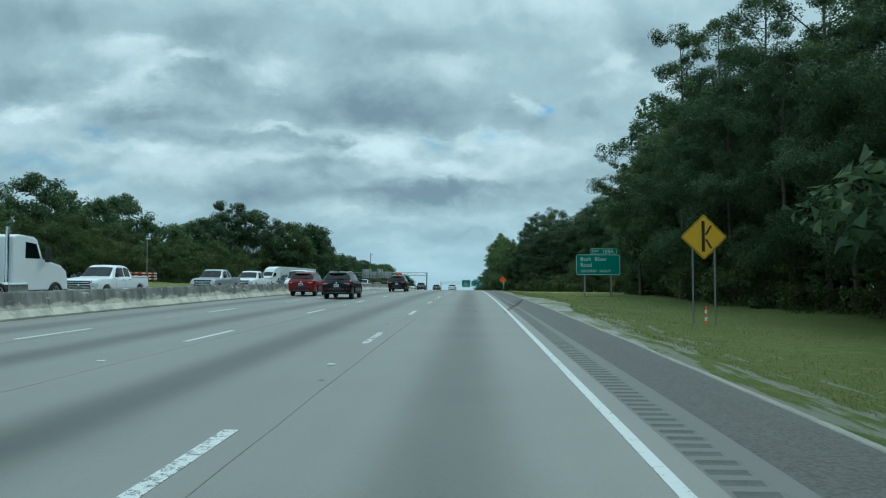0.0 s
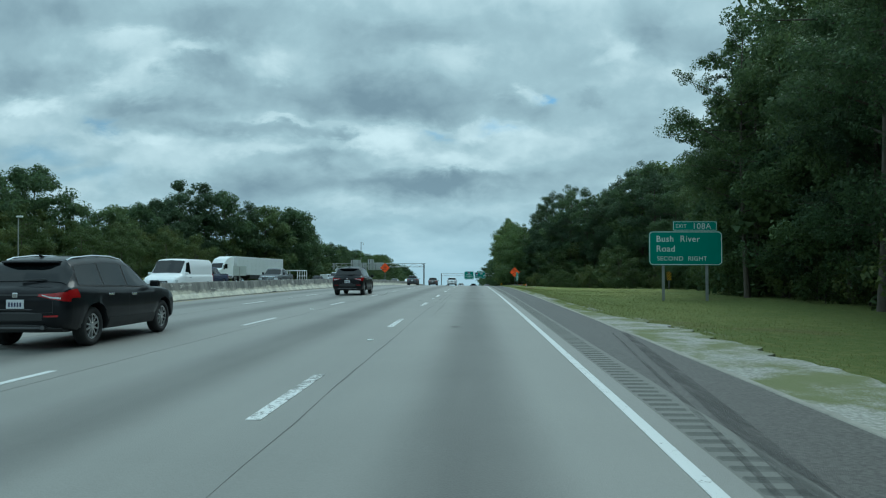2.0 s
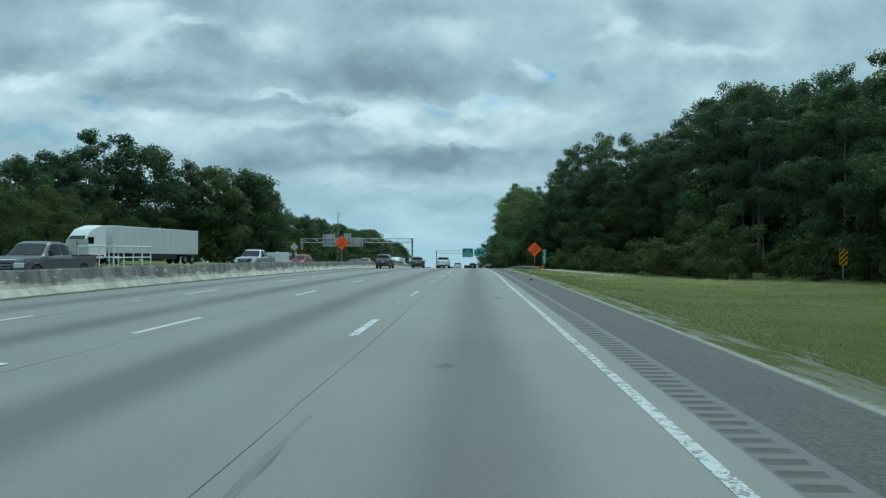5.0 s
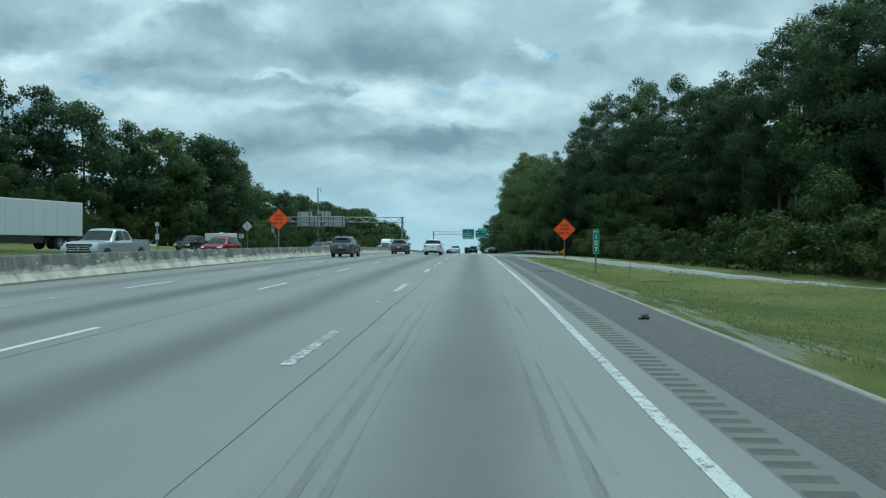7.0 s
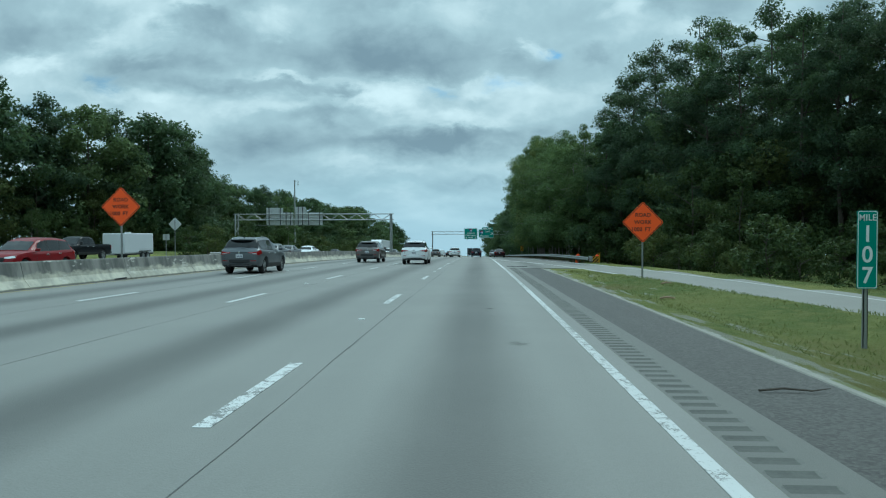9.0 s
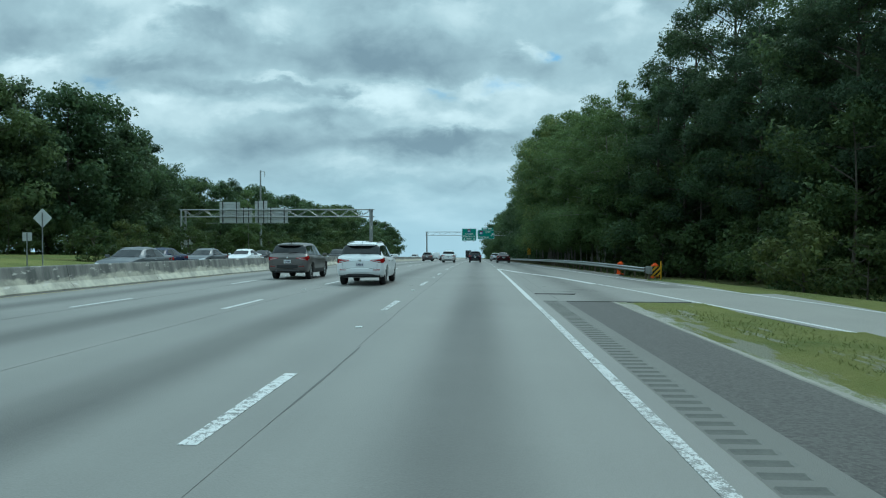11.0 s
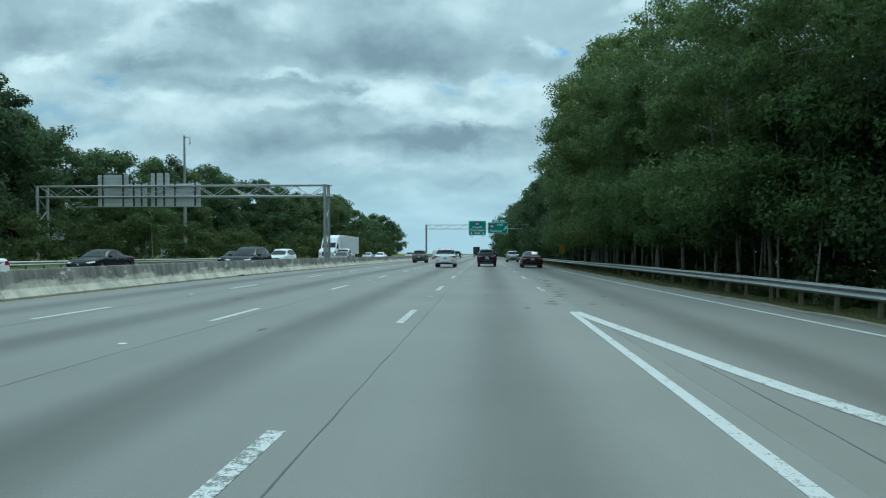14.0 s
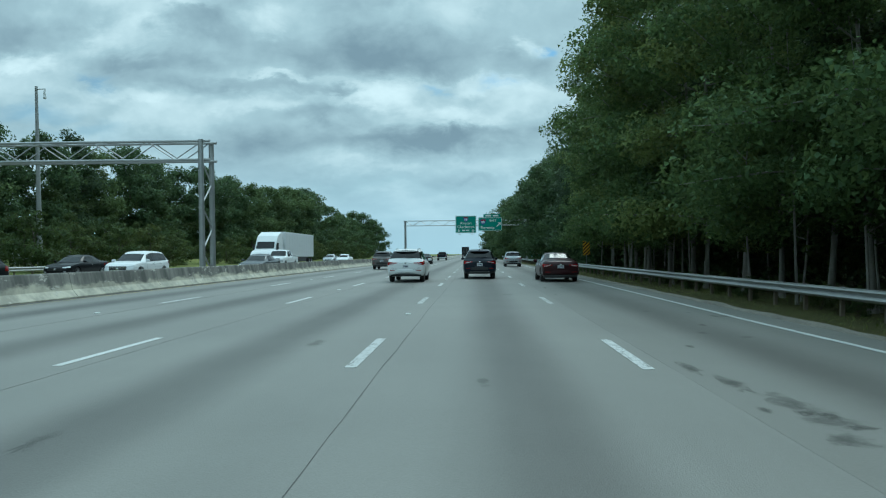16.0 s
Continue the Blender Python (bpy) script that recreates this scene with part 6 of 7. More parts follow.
back_sign(-31.5, 189.0, 3.6, 1.0, 1.0, True, "grey back of a diamond sign on a post")
back_sign(-32.0, 188.0, 2.2, 0.7, 0.6, False, "small grey sign back on a post")
back_sign(-31.5, 122.0, 1.9, 1.8, 1.3, False, "white backed rectangular sign beyond the oncoming lanes")
back_sign(-43.5, 243.0, 2.5, 1.4, 1.3, False, "grey sign back beside the gantry column")


def barricade(x, y, turn):
    base = ground_z(x, y)
    s = empty("traffic_barricade", Matrix.Translation((x, y, base)) @ Matrix.Rotation(radians(turn), 4, "Z"), "orange and white barricade rails on the grass", "barricade", "barricades")
    for z in (0.45, 0.85, 1.25):
        for k in range(6):
            bm = bmesh.new()
            box(bm, -1.2 + k * 0.4, -1.2 + k * 0.4 + 0.395, -0.02, 0.02, z, z + 0.2)
            part("rail_stripe", bm, MAT["orange" if k % 2 == 0 else "white"], s)
    for px in (-0.9, 0.9):
        bm = bmesh.new()
        rod(bm, (px, -0.35, 0), (px, 0, 1.5), 0.03, n=8)
        rod(bm, (px, 0.35, 0), (px, 0, 1.5), 0.03, n=8)
        part("leg", bm, MAT["post"], s)


for i, (x, y) in enumerate(((-47.2, 96.5), (-45.6, 97.2))):
    barricade(x, y, 12 + 35 * i)


def cabinet(x, y):
    base = ground_z(x, y)
    s = empty("utility_cabinet", Matrix.Translation((x, y, base)), "pale roadside utility cabinet with doors", "utility cabinet", "utility cabinets")
    bm = bmesh.new()
    box(bm, -0.8, 0.8, -0.4, 0.4, 0.0, 1.5, 0.04)
    part("body", bm, MAT["sign_back"], s)
    for px in (-0.4, 0.4):
        bm = bmesh.new()
        box(bm, px - 0.37, px + 0.37, -0.42, -0.403, 0.15, 1.35, 0.008)
        part("door", bm, MAT["trailer"], s)


cabinet(-44.5, 262.0)
cabinet(-41.5, 263.0)


def sensor_post(x, y):
    base = grade(y) + 0.04
    s = empty("sensor_post", Matrix.Translation((x, y, base)), "slim grey post with two small sensor boxes", "pole")
    bm = bmesh.new()
    rod(bm, (0, 0, -0.1), (0, 0, 2.0), 0.03, n=10)
    part("post", bm, MAT["post"], s)
    for z, h in ((1.30, 0.26), (1.95, 0.18)):
        bm = bmesh.new()
        box(bm, -0.07, 0.07, -0.06, 0.06, z, z + h, 0.015)
        part("sensor_box", bm, MAT["sign_back"], s)


sensor_post(-15.05, 126.0)


# ---------- litter on the shoulder ----------
def litter():
    s = empty("tyre_shred", Matrix.Translation((2.95, 106.5, road_z(2.95, 106.5))), "torn dark scrap of tyre on the shoulder", "debris")
    rng = random.Random(4)
    bm = bmesh.new()
    for i in range(9):
        a = rng.uniform(0, 6.28)
        rod(bm, (rng.uniform(-0.1, 0.1), rng.uniform(-0.1, 0.1), 0.0), (math.cos(a) * 0.10, math.sin(a) * 0.10, rng.uniform(0.02, 0.09)), 0.022, 0.006, 6)
    part("scrap", bm, MAT["rubber"], s)
    t = empty("branch", Matrix.Translation((3.05, 124.8, road_z(3.05, 124.8))), "thin fallen branch on the shoulder", "debris")
    v, f = tube([(-0.35, 0, 0.015), (-0.1, 0.04, 0.03), (0.15, -0.02, 0.02), (0.36, 0.05, 0.03)], [0.014, 0.012, 0.010, 0.004], 6)
    mesh_object("stick", v, f, MAT["bark"], t)
    for x, y, turn, long in ((6.9, 121.6, 12, 1.3), (7.6, 122.3, -25, 0.8), (6.2, 141.5, 40, 0.5), (5.2, 137.5, -10, 0.4)):
        w = empty("broken_lath", Matrix.Translation((x, y, ground_z(x, y) + 0.03)) @ Matrix.Rotation(radians(turn), 4, "Z"), "broken pale wooden lath lying in the grass", "debris", "broken laths")
        v, f = tube([(-long / 2, 0, 0.02), (0, 0.02, 0.05), (long / 2, -0.03, 0.03)], [0.03, 0.035, 0.02], 6)
        mesh_object("lath", v, f, MAT["lath"], w)
    u = empty("fallen_trim", Matrix.Translation((2.36, 161.95, road_z(2.36, 161.95))), "long black strip of car trim lying on the paving", "debris")
    bm = bmesh.new()
    rod(bm, (-0.62, 0.06, 0.015), (0.64, -0.05, 0.02), 0.010, n=6)
    rod(bm, (-0.62, -0.04, 0.015), (0.62, -0.16, 0.015), 0.009, n=6)
    rod(bm, (-0.62, 0.06, 0.015), (-0.62, -0.04, 0.015), 0.009, n=6)
    part("strip", bm, MAT["trim"], u)


litter()


# ---------- vehicles ----------
def smooth_table(keys, u):
    """Eased interpolation of rows (u, values...)."""
    if u <= keys[0][0]:
        return keys[0][1:]
    for p, q in zip(keys, keys[1:]):
        if u <= q[0]:
            f = (u - p[0]) / max(1e-6, q[0] - p[0])
            return tuple(a + (b - a) * f for a, b in zip(p[1:], q[1:]))
    return keys[-1][1:]


# stations from the rear (0) to the nose (1): position, floor, belt, roof, half width, roof half width
SHAPES = {
    "suv": dict(long=4.64, keys=[
        (0.000, 0.52, 0.92, 0.945, 0.62, 0.54), (0.006, 0.43, 0.98, 1.02, 0.76, 0.64), (0.016, 0.38, 1.02, 1.07, 0.835, 0.70), (0.030, 0.35, 1.05, 1.11, 0.875, 0.72), (0.044, 0.33, 1.07, 1.18, 0.898, 0.70),
        (0.064, 0.31, 1.085, 1.34, 0.912, 0.665), (0.086, 0.29, 1.085, 1.48, 0.92, 0.635), (0.108, 0.28, 1.08, 1.565, 0.925, 0.615), (0.14, 0.27, 1.07, 1.60, 0.93, 0.61), (0.22, 0.26, 1.055, 1.635, 0.935, 0.615), (0.34, 0.25, 1.035, 1.655, 0.935, 0.62), (0.46, 0.25, 1.02, 1.645, 0.935, 0.62), (0.53, 0.25, 1.01, 1.60, 0.935, 0.615),
        (0.60, 0.25, 1.005, 1.49, 0.93, 0.62), (0.67, 0.25, 1.00, 1.28, 0.93, 0.66), (0.735, 0.25, 1.00, 1.07, 0.925, 0.71), (0.80, 0.25, 0.985, 1.04, 0.915, 0.73), (0.88, 0.26, 0.94, 1.00, 0.90, 0.73), (0.94, 0.28, 0.86, 0.93, 0.86, 0.71), (0.978, 0.31, 0.72, 0.80, 0.78, 0.66), (1.000, 0.42, 0.58, 0.62, 0.60, 0.53)],
        side=[(0.098, 0.27), (0.28, 0.46), (0.475, 0.66)], rear=(0.0445, 0.106), front=(0.605, 0.73), wheels=(0.20, 0.815), wheel=0.36, tail=(0.83, 1.02, 0.60), plate=0.80, glass_top=0.93),
    "sedan": dict(long=4.88, keys=[
        (0.000, 0.50, 0.86, 0.88, 0.70, 0.62), (0.012, 0.36, 0.92, 0.97, 0.84, 0.70), (0.04, 0.28, 0.97, 1.05, 0.895, 0.74), (0.15, 0.24, 0.97, 1.08, 0.91, 0.72),
        (0.20, 0.23, 0.96, 1.16, 0.915, 0.66), (0.31, 0.22, 0.95, 1.41, 0.92, 0.56), (0.42, 0.22, 0.94, 1.465, 0.92, 0.57), (0.53, 0.22, 0.93, 1.44, 0.92, 0.57),
        (0.60, 0.22, 0.93, 1.32, 0.92, 0.58), (0.715, 0.22, 0.92, 0.985, 0.915, 0.68), (0.80, 0.23, 0.88, 0.94, 0.905, 0.70), (0.93, 0.25, 0.76, 0.83, 0.86, 0.70), (0.978, 0.28, 0.64, 0.70, 0.78, 0.66), (1.000, 0.38, 0.52, 0.56, 0.60, 0.52)],
        side=[(0.255, 0.42), (0.435, 0.62)], rear=(0.195, 0.30), front=(0.605, 0.71), wheels=(0.205, 0.80), wheel=0.335, tail=(0.72, 0.90, 0.56), plate=0.76, glass_top=0.92),
    "pickup": dict(long=5.75, keys=[
        (0.000, 0.62, 0.90, 0.92, 0.90, 0.80), (0.006, 0.50, 1.18, 1.26, 0.965, 0.93), (0.03, 0.45, 1.22, 1.30, 0.985, 0.945), (0.345, 0.42, 1.22, 1.31, 0.99, 0.945), (0.352, 0.42, 1.22, 1.34, 0.99, 0.90),
        (0.375, 0.42, 1.22, 1.80, 0.99, 0.70), (0.44, 0.42, 1.21, 1.90, 0.99, 0.70), (0.58, 0.42, 1.20, 1.90, 0.99, 0.70), (0.635, 0.42, 1.19, 1.80, 0.99, 0.70), (0.735, 0.42, 1.18, 1.26, 0.99, 0.80),
        (0.80, 0.42, 1.15, 1.24, 0.985, 0.84), (0.945, 0.44, 1.08, 1.17, 0.965, 0.84), (0.985, 0.46, 0.98, 1.06, 0.92, 0.82), (1.000, 0.55, 0.80, 0.86, 0.80, 0.74)],
        side=[(0.385, 0.49), (0.505, 0.665)], rear=(0.353, 0.374), front=(0.64, 0.73), wheels=(0.195, 0.83), wheel=0.41, tail=(0.86, 1.18, 0.84), plate=0.62, glass_top=0.92),
    "van": dict(long=5.40, keys=[
        (0.000, 0.50, 1.00, 1.02, 0.86, 0.78), (0.006, 0.38, 1.10, 1.85, 0.95, 0.80), (0.02, 0.34, 1.14, 2.02, 0.975, 0.80), (0.06, 0.32, 1.16, 2.08, 0.985, 0.80), (0.60, 0.32, 1.16, 2.08, 0.985, 0.80),
        (0.70, 0.32, 1.16, 2.00, 0.985, 0.79), (0.83, 0.32, 1.14, 1.25, 0.98, 0.80), (0.94, 0.34, 1.00, 1.08, 0.94, 0.80), (0.985, 0.38, 0.86, 0.92, 0.86, 0.76), (1.000, 0.46, 0.66, 0.70, 0.72, 0.66)],
        side=[(0.62, 0.76)], rear=(0.0065, 0.019), front=(0.705, 0.825), wheels=(0.185, 0.84), wheel=0.36, tail=(0.80, 1.25, 0.86), plate=0.80, glass_top=0.90),
}
ACROSS = 15


def section(row):
    """Half outline of the body from the floor's middle up over the side to the roof's middle."""
    zb, zbelt, ztop, w, wt = row
    side = zbelt - zb
    tall = max(0.0, ztop - zbelt)
    wt = min(wt, w - 0.02)
    pts = [(0.0, zb), (w * 0.72, zb), (w * 0.93, zb + 0.04), (w * 0.985, zb + side * 0.22), (w, zb + side * 0.45), (w * 0.995, zb + side * 0.66), (w * 0.985, zb + side * 0.86), (w * 0.955, zbelt)]
    base = w * 0.93
    crown = min(0.09, tall * 0.35)
    top = ztop - crown
    pts += [(base, zbelt + 0.02 * min(1, tall * 5)), (base + (wt + 0.05 - base) * 0.5, zbelt + (top - zbelt) * 0.5), (base + (wt + 0.05 - base) * 0.93, zbelt + (top - zbelt) * 0.93), (wt - 0.02, ztop - crown * 0.30), (wt * 0.72, ztop - crown * 0.06), (wt * 0.36, ztop), (0.0, ztop + 0.012)]
    return pts


def body_point(shape, u, j):
    """Point of the body's right half: u along the length, j across (may be fractional)."""
    row = smooth_table(shape["keys"], u)
    pts = section(row)
    i = max(0, min(ACROSS - 2, int(j)))
    f = j - i
    x = pts[i][0] + (pts[i + 1][0] - pts[i][0]) * f
    z = pts[i][1] + (pts[i + 1][1] - pts[i][1]) * f
    return Vector((x, (u - 0.5) * shape["long"], z))


def sheet(shape, u0, u1, j0, j1, nu, nj, side, out=0.006, taper=None):
    """A patch of the body's skin, lifted off it: verts and faces. taper shifts the ends at the upper edge."""
    verts, faces = [], []
    for a in range(nu + 1):
        for b in range(nj + 1):
            fa, fb = a / nu, b / nj
            lo, hi = u0, u1
            if taper:
                lo, hi = u0 + taper[0] * fb, u1 + taper[1] * fb
            u, j = lo + (hi - lo) * fa, j0 + (j1 - j0) * fb
            p = body_point(shape, u, j)
            du = body_point(shape, min(1, u + 0.004), j) - body_point(shape, max(0, u - 0.004), j)
            dj = body_point(shape, u, min(ACROSS - 1.001, j + 0.05)) - body_point(shape, u, max(0, j - 0.05))
            n = du.cross(dj)
            n = n.normalized() if n.length > 1e-9 else Vector((1, 0, 0))
            if n.x < -0.2 or (abs(n.x) <= 0.2 and n.z < 0):
                n = -n
            p = p + n * out
            verts.append((p.x * side, p.y, p.z))
    for a in range(nu):
        for b in range(nj):
            i = a * (nj + 1) + b
            q = (i, i + nj + 1, i + nj + 2, i + 1)
            faces.append(q if side < 0 else tuple(reversed(q)))
    return verts, faces


def wide_at(shape, u, z):
    """Half width of the body at station u and height z; below zero where there is no body."""
    pts = section(smooth_table(shape["keys"], u))
    if z < pts[0][1] or z > pts[-1][1]:
        return -1.0
    best = 0.0
    for (x0, z0), (x1, z1) in zip(pts[1:], pts[2:]):
        if min(z0, z1) <= z <= max(z0, z1):
            f = 0.5 if abs(z1 - z0) < 1e-6 else (z - z0) / (z1 - z0)
            best = max(best, x0 + (x1 - x0) * f)
    return best


def end_y(shape, x, z, nose):
    """Where a line along the car at x, z meets its tail or its nose."""
    near, far = (1.0, 0.80) if nose else (0.0, 0.16)
    if wide_at(shape, far, z) < abs(x):
        return (far - 0.5) * shape["long"]
    for _ in range(16):
        mid = (near + far) / 2
        if wide_at(shape, mid, z) >= abs(x):
            far = mid
        else:
            near = mid
    return (far - 0.5) * shape["long"]


def end_patch(shape, x0, x1, low, high, nose=False, out=0.008, nx=10, nz=4):
    """A patch that lies on the tail or the nose between x0 and x1; low and high: heights at x0, the middle and x1."""
    def at(h, f):
        return h[0] + (h[1] - h[0]) * 2 * f if f < 0.5 else h[1] + (h[2] - h[1]) * (2 * f - 1)
    verts, faces = [], []
    for a in range(nx + 1):
        for b in range(nz + 1):
            f = a / nx
            x, z = x0 + (x1 - x0) * f, at(low, f) + (at(high, f) - at(low, f)) * b / nz
            verts.append((x, end_y(shape, x, z, nose) + (out if nose else -out), z))
    for a in range(nx):
        for b in range(nz):
            i = a * (nz + 1) + b
            q = (i, i + nz + 1, i + nz + 2, i + 1)
            faces.append(q if (x1 > x0) != nose else tuple(reversed(q)))
    return verts, faces


def lathe(bm, rings, n, m):
    """A turned body about x: rings of (x, radius)."""
    rows = [[bm.verts.new(m @ Vector((x, r * math.cos(2 * math.pi * k / n), r * math.sin(2 * math.pi * k / n)))) for k in range(n)] for x, r in rings]
    for a, b in zip(rows, rows[1:]):
        for k in range(n):
            bm.faces.new((a[k], a[(k + 1) % n], b[(k + 1) % n], b[k]))
    return rows


def wheel(parent, x, y, r, side, alloy, wide=0.22, spokes=6):
    bm = bmesh.new()
    w = wide / 2
    I = Matrix.Identity(4)
    lathe(bm, [(-w, r * 0.66), (-w, r * 0.90), (-w * 0.75, r * 0.985), (-w * 0.3, r), (w * 0.3, r), (w * 0.75, r * 0.985), (w, r * 0.90), (w, r * 0.66), (w * 0.4, r * 0.63), (-w * 0.4, r * 0.63), (-w, r * 0.66)], 24, I)
    hub = part("wheel", bm, MAT["rubber"], parent, smooth=True)
    hub.location = (x, y, r)
    bm = bmesh.new()
    face = side * w * 0.80
    ring = [bm.verts.new((face, r * 0.66 * math.cos(k * math.pi / 12), r * 0.66 * math.sin(k * math.pi / 12))) for k in range(24)]
    inner = [bm.verts.new((face - side * 0.01, r * 0.57 * math.cos(k * math.pi / 12), r * 0.57 * math.sin(k * math.pi / 12))) for k in range(24)]
    for k in range(24):
        bm.faces.new((ring[k], ring[(k + 1) % 24], inner[(k + 1) % 24], inner[k]))
    for k in range(spokes):
        m = Matrix.Rotation(2 * math.pi * k / spokes, 4, "X")
        box(bm, min(face - side * 0.03, face), max(face - side * 0.03, face), -r * 0.40 / spokes, r * 0.40 / spokes, 0.04, r * 0.60, 0, m)
    rod(bm, (face - side * 0.03, 0, 0), (face + side * 0.012, 0, 0), 0.075, 0.06, 12)
    part("rim", bm, MAT[alloy], hub)
    bm = bmesh.new()
    rod(bm, (face - side * 0.09, 0, 0), (face - side * 0.05, 0, 0), r * 0.6, r * 0.6, 20)
    part("brake_disc", bm, MAT["trim"], hub)
    return hub


def bow_bar(parent, name, mat, half, y, out, deep, z0, z1, bend=0.16, bevel=0.025, label=""):
    """A bar across the car whose ends sweep away from the bumper's middle. out: -1 at the rear, 1 at the nose."""
    bm = bmesh.new()
    prof = [(0.0, z0 + bevel), (bevel, z0), (deep, z0), (deep, z1), (bevel, z1), (0.0, z1 - bevel)]
    rows = []
    for i in range(15):
        f = -1 + 2 * i / 14
        pull = bend * abs(f) ** 3.2
        rows.append([bm.verts.new((f * half, y - out * (pull + a), z)) for a, z in prof])
    for lo, hi in zip(rows, rows[1:]):
        for k in range(6):
            bm.faces.new((lo[k], lo[(k + 1) % 6], hi[(k + 1) % 6], hi[k]))
    bm.faces.new(rows[0])
    bm.faces.new(rows[-1])
    bmesh.ops.recalc_face_normals(bm, faces=bm.faces)
    return part(name, bm, mat, parent, label)


def pad(parent, name, mat, x0, x1, y0, y1, z0, z1, bevel=0.015, label="", m=None):
    bm = bmesh.new()
    box(bm, x0, x1, y0, y1, z0, z1, bevel, m)
    return part(name, bm, mat, parent, label, smooth=False)


def car(kind, paint, x, y, label, category, face=1, alloy="alloy", rails=False, cladding=True, turn=0.0, zf=None):
    """A road vehicle with its nose to +y (face 1) or -y (face -1)."""
    sh = SHAPES[kind]
    L = sh["long"]
    z = zf if zf is not None else (road_z(x, y) if x > -14 else grade(y) + 0.042)
    m = Matrix.Translation((x, y, z)) @ Matrix.Rotation((0 if face > 0 else math.pi) + radians(turn), 4, "Z") @ Matrix.Rotation(math.atan((grade(y + 1) - grade(y - 1)) / 2) * face, 4, "X")
    c = empty({"suv": "suv", "sedan": "sedan_car", "pickup": "pickup_truck", "van": "van"}[kind], m, label, category, "traffic")
    # skin
    us = sorted({k[0] for k in sh["keys"]} | {i / 44 for i in range(45)})
    rows = [section(smooth_table(sh["keys"], u)) for u in us]
    # wheel arches pull the sill up
    verts = []
    for u, r in zip(us, rows):
        arch = 0.0
        for wu in sh["wheels"]:
            d = (u - wu) * L
            R = sh["wheel"] + 0.075
            if abs(d) < R:
                arch = max(arch, math.sqrt(R * R - d * d) + sh["wheel"])
        line = []
        for j, (px, pz) in enumerate(r):
            if arch and 1 <= j <= 5:
                pz = max(pz, arch - (0.02 if j < 3 else 0))
                if j <= 2:
                    px = min(px, r[3][0] * 0.97)
            line.append((px, (u - 0.5) * L, pz))
        verts += [(-px, py, pz) for px, py, pz in reversed(line)] + line[1:]
    n = 2 * ACROSS - 1
    # the outline runs roof - left side - floor - right side - roof
    faces = []
    for i in range(len(us) - 1):
        for j in range(n - 1):
            a = i * n + j
            faces.append((a, a + 1, a + n + 1, a + n))
    faces.append(tuple(range(n - 1, -1, -1)))
    faces.append(tuple(range((len(us) - 1) * n, len(us) * n)))
    body = mesh_object("body", verts, faces, PAINT[paint], c, smooth=True)
    bm = bmesh.new()
    bm.from_mesh(body.data)
    bmesh.ops.remove_doubles(bm, verts=bm.verts, dist=0.0008)
    bmesh.ops.recalc_face_normals(bm, faces=bm.faces)
    for e in bm.edges:
        if len(e.link_faces) == 2 and e.calc_face_angle(0) > 0.75:
            e.smooth = False
    bm.to_mesh(body.data)
    bm.free()

    def skin(name, mat, u0, u1, j0, j1, nu, nj, out=0.006, taper=None, label="", both=True, parent=c):
        for s in (1, -1) if both else (1,):
            v, f = sheet(sh, u0, u1, j0, j1, nu, nj, s, out, taper)
            mesh_object(name, v, f, mat, parent, label, smooth=True)

    # black surround of the side windows
    if kind in ("suv", "sedan"):
        skin("window_surround", MAT["trim"], sh["side"][0][0] - 0.006, sh["side"][-1][1] + 0.006, 8.05, 10.05, 18, 4, 0.0045, (0.022, -0.075))
    # side glass
    for k, (a, b) in enumerate(sh["side"]):
        first, last = k == 0, k == len(sh["side"]) - 1
        taper = ((0.022 if first and kind != "pickup" else 0.0), (-0.075 if kind in ("suv", "sedan") else -0.05) if last else 0.0)
        skin("side_window", MAT["glass"], a, b, 8.15, 9.97, 8, 4, 0.008, taper)
    # windscreen and rear window lie on the upper skin
    def across(name, u0, u1, j0=10.95):
        v, f = [], []
        for s in (1, -1):
            v2, f2 = sheet(sh, u0, u1, j0, 13.999, 12, 18, s, 0.012)
            o = len(v)
            v += v2
            f += [tuple(o + i for i in q) for q in f2]
        mesh_object(name, v, f, MAT["glass"], c, smooth=True)
    across("windscreen", *sh["front"])
    if kind != "van":
        across("rear_window", *sh["rear"], 9.35 if kind == "suv" else 10.95)
    else:
        for s in (-1, 1):
            pad(c, "rear_window", MAT["glass"], *sorted((s * 0.08, s * 0.74)), -L / 2 + 0.055, -L / 2 + 0.085, 1.32, 1.80, 0.01)
    half = sh["keys"][3][4]
    # wheels and arch trims
    r = sh["wheel"]
    for wu in sh["wheels"]:
        for s in (1, -1):
            wheel(c, s * (half - 0.115), (wu - 0.5) * L, r, s, alloy, spokes=10 if kind == "suv" else 7)
    # lower cladding and bumpers
    dark = MAT["trim"]
    if cladding:
        skin("sill_trim", dark, sh["wheels"][0] + 0.10, sh["wheels"][1] - 0.10, 2.0, 3.3, 8, 3, 0.008)
    yb, yf = -L / 2, L / 2
    tz0, tz1, tx = sh["tail"]
    w0 = sh["keys"][2][4]
    zb = sh["keys"][2][1]
    bow_bar(c, "rear_bumper", dark if cladding else PAINT[paint], w0 * 0.99, yb - 0.022, -1, 0.20, zb + 0.09, zb + 0.31, 0.13, 0.05)
    if kind != "pickup":
        bow_bar(c, "rear_valance", dark, w0 * 0.90, yb + 0.0, -1, 0.3, zb - 0.07, zb + 0.11, 0.12, 0.06)
        bow_bar(c, "bumper_crease", MAT["alloy_dark"] if cladding else dark, w0 * 0.62, yb - 0.012, -1, 0.1, zb - 0.01, zb + 0.025, 0.05, 0.008)
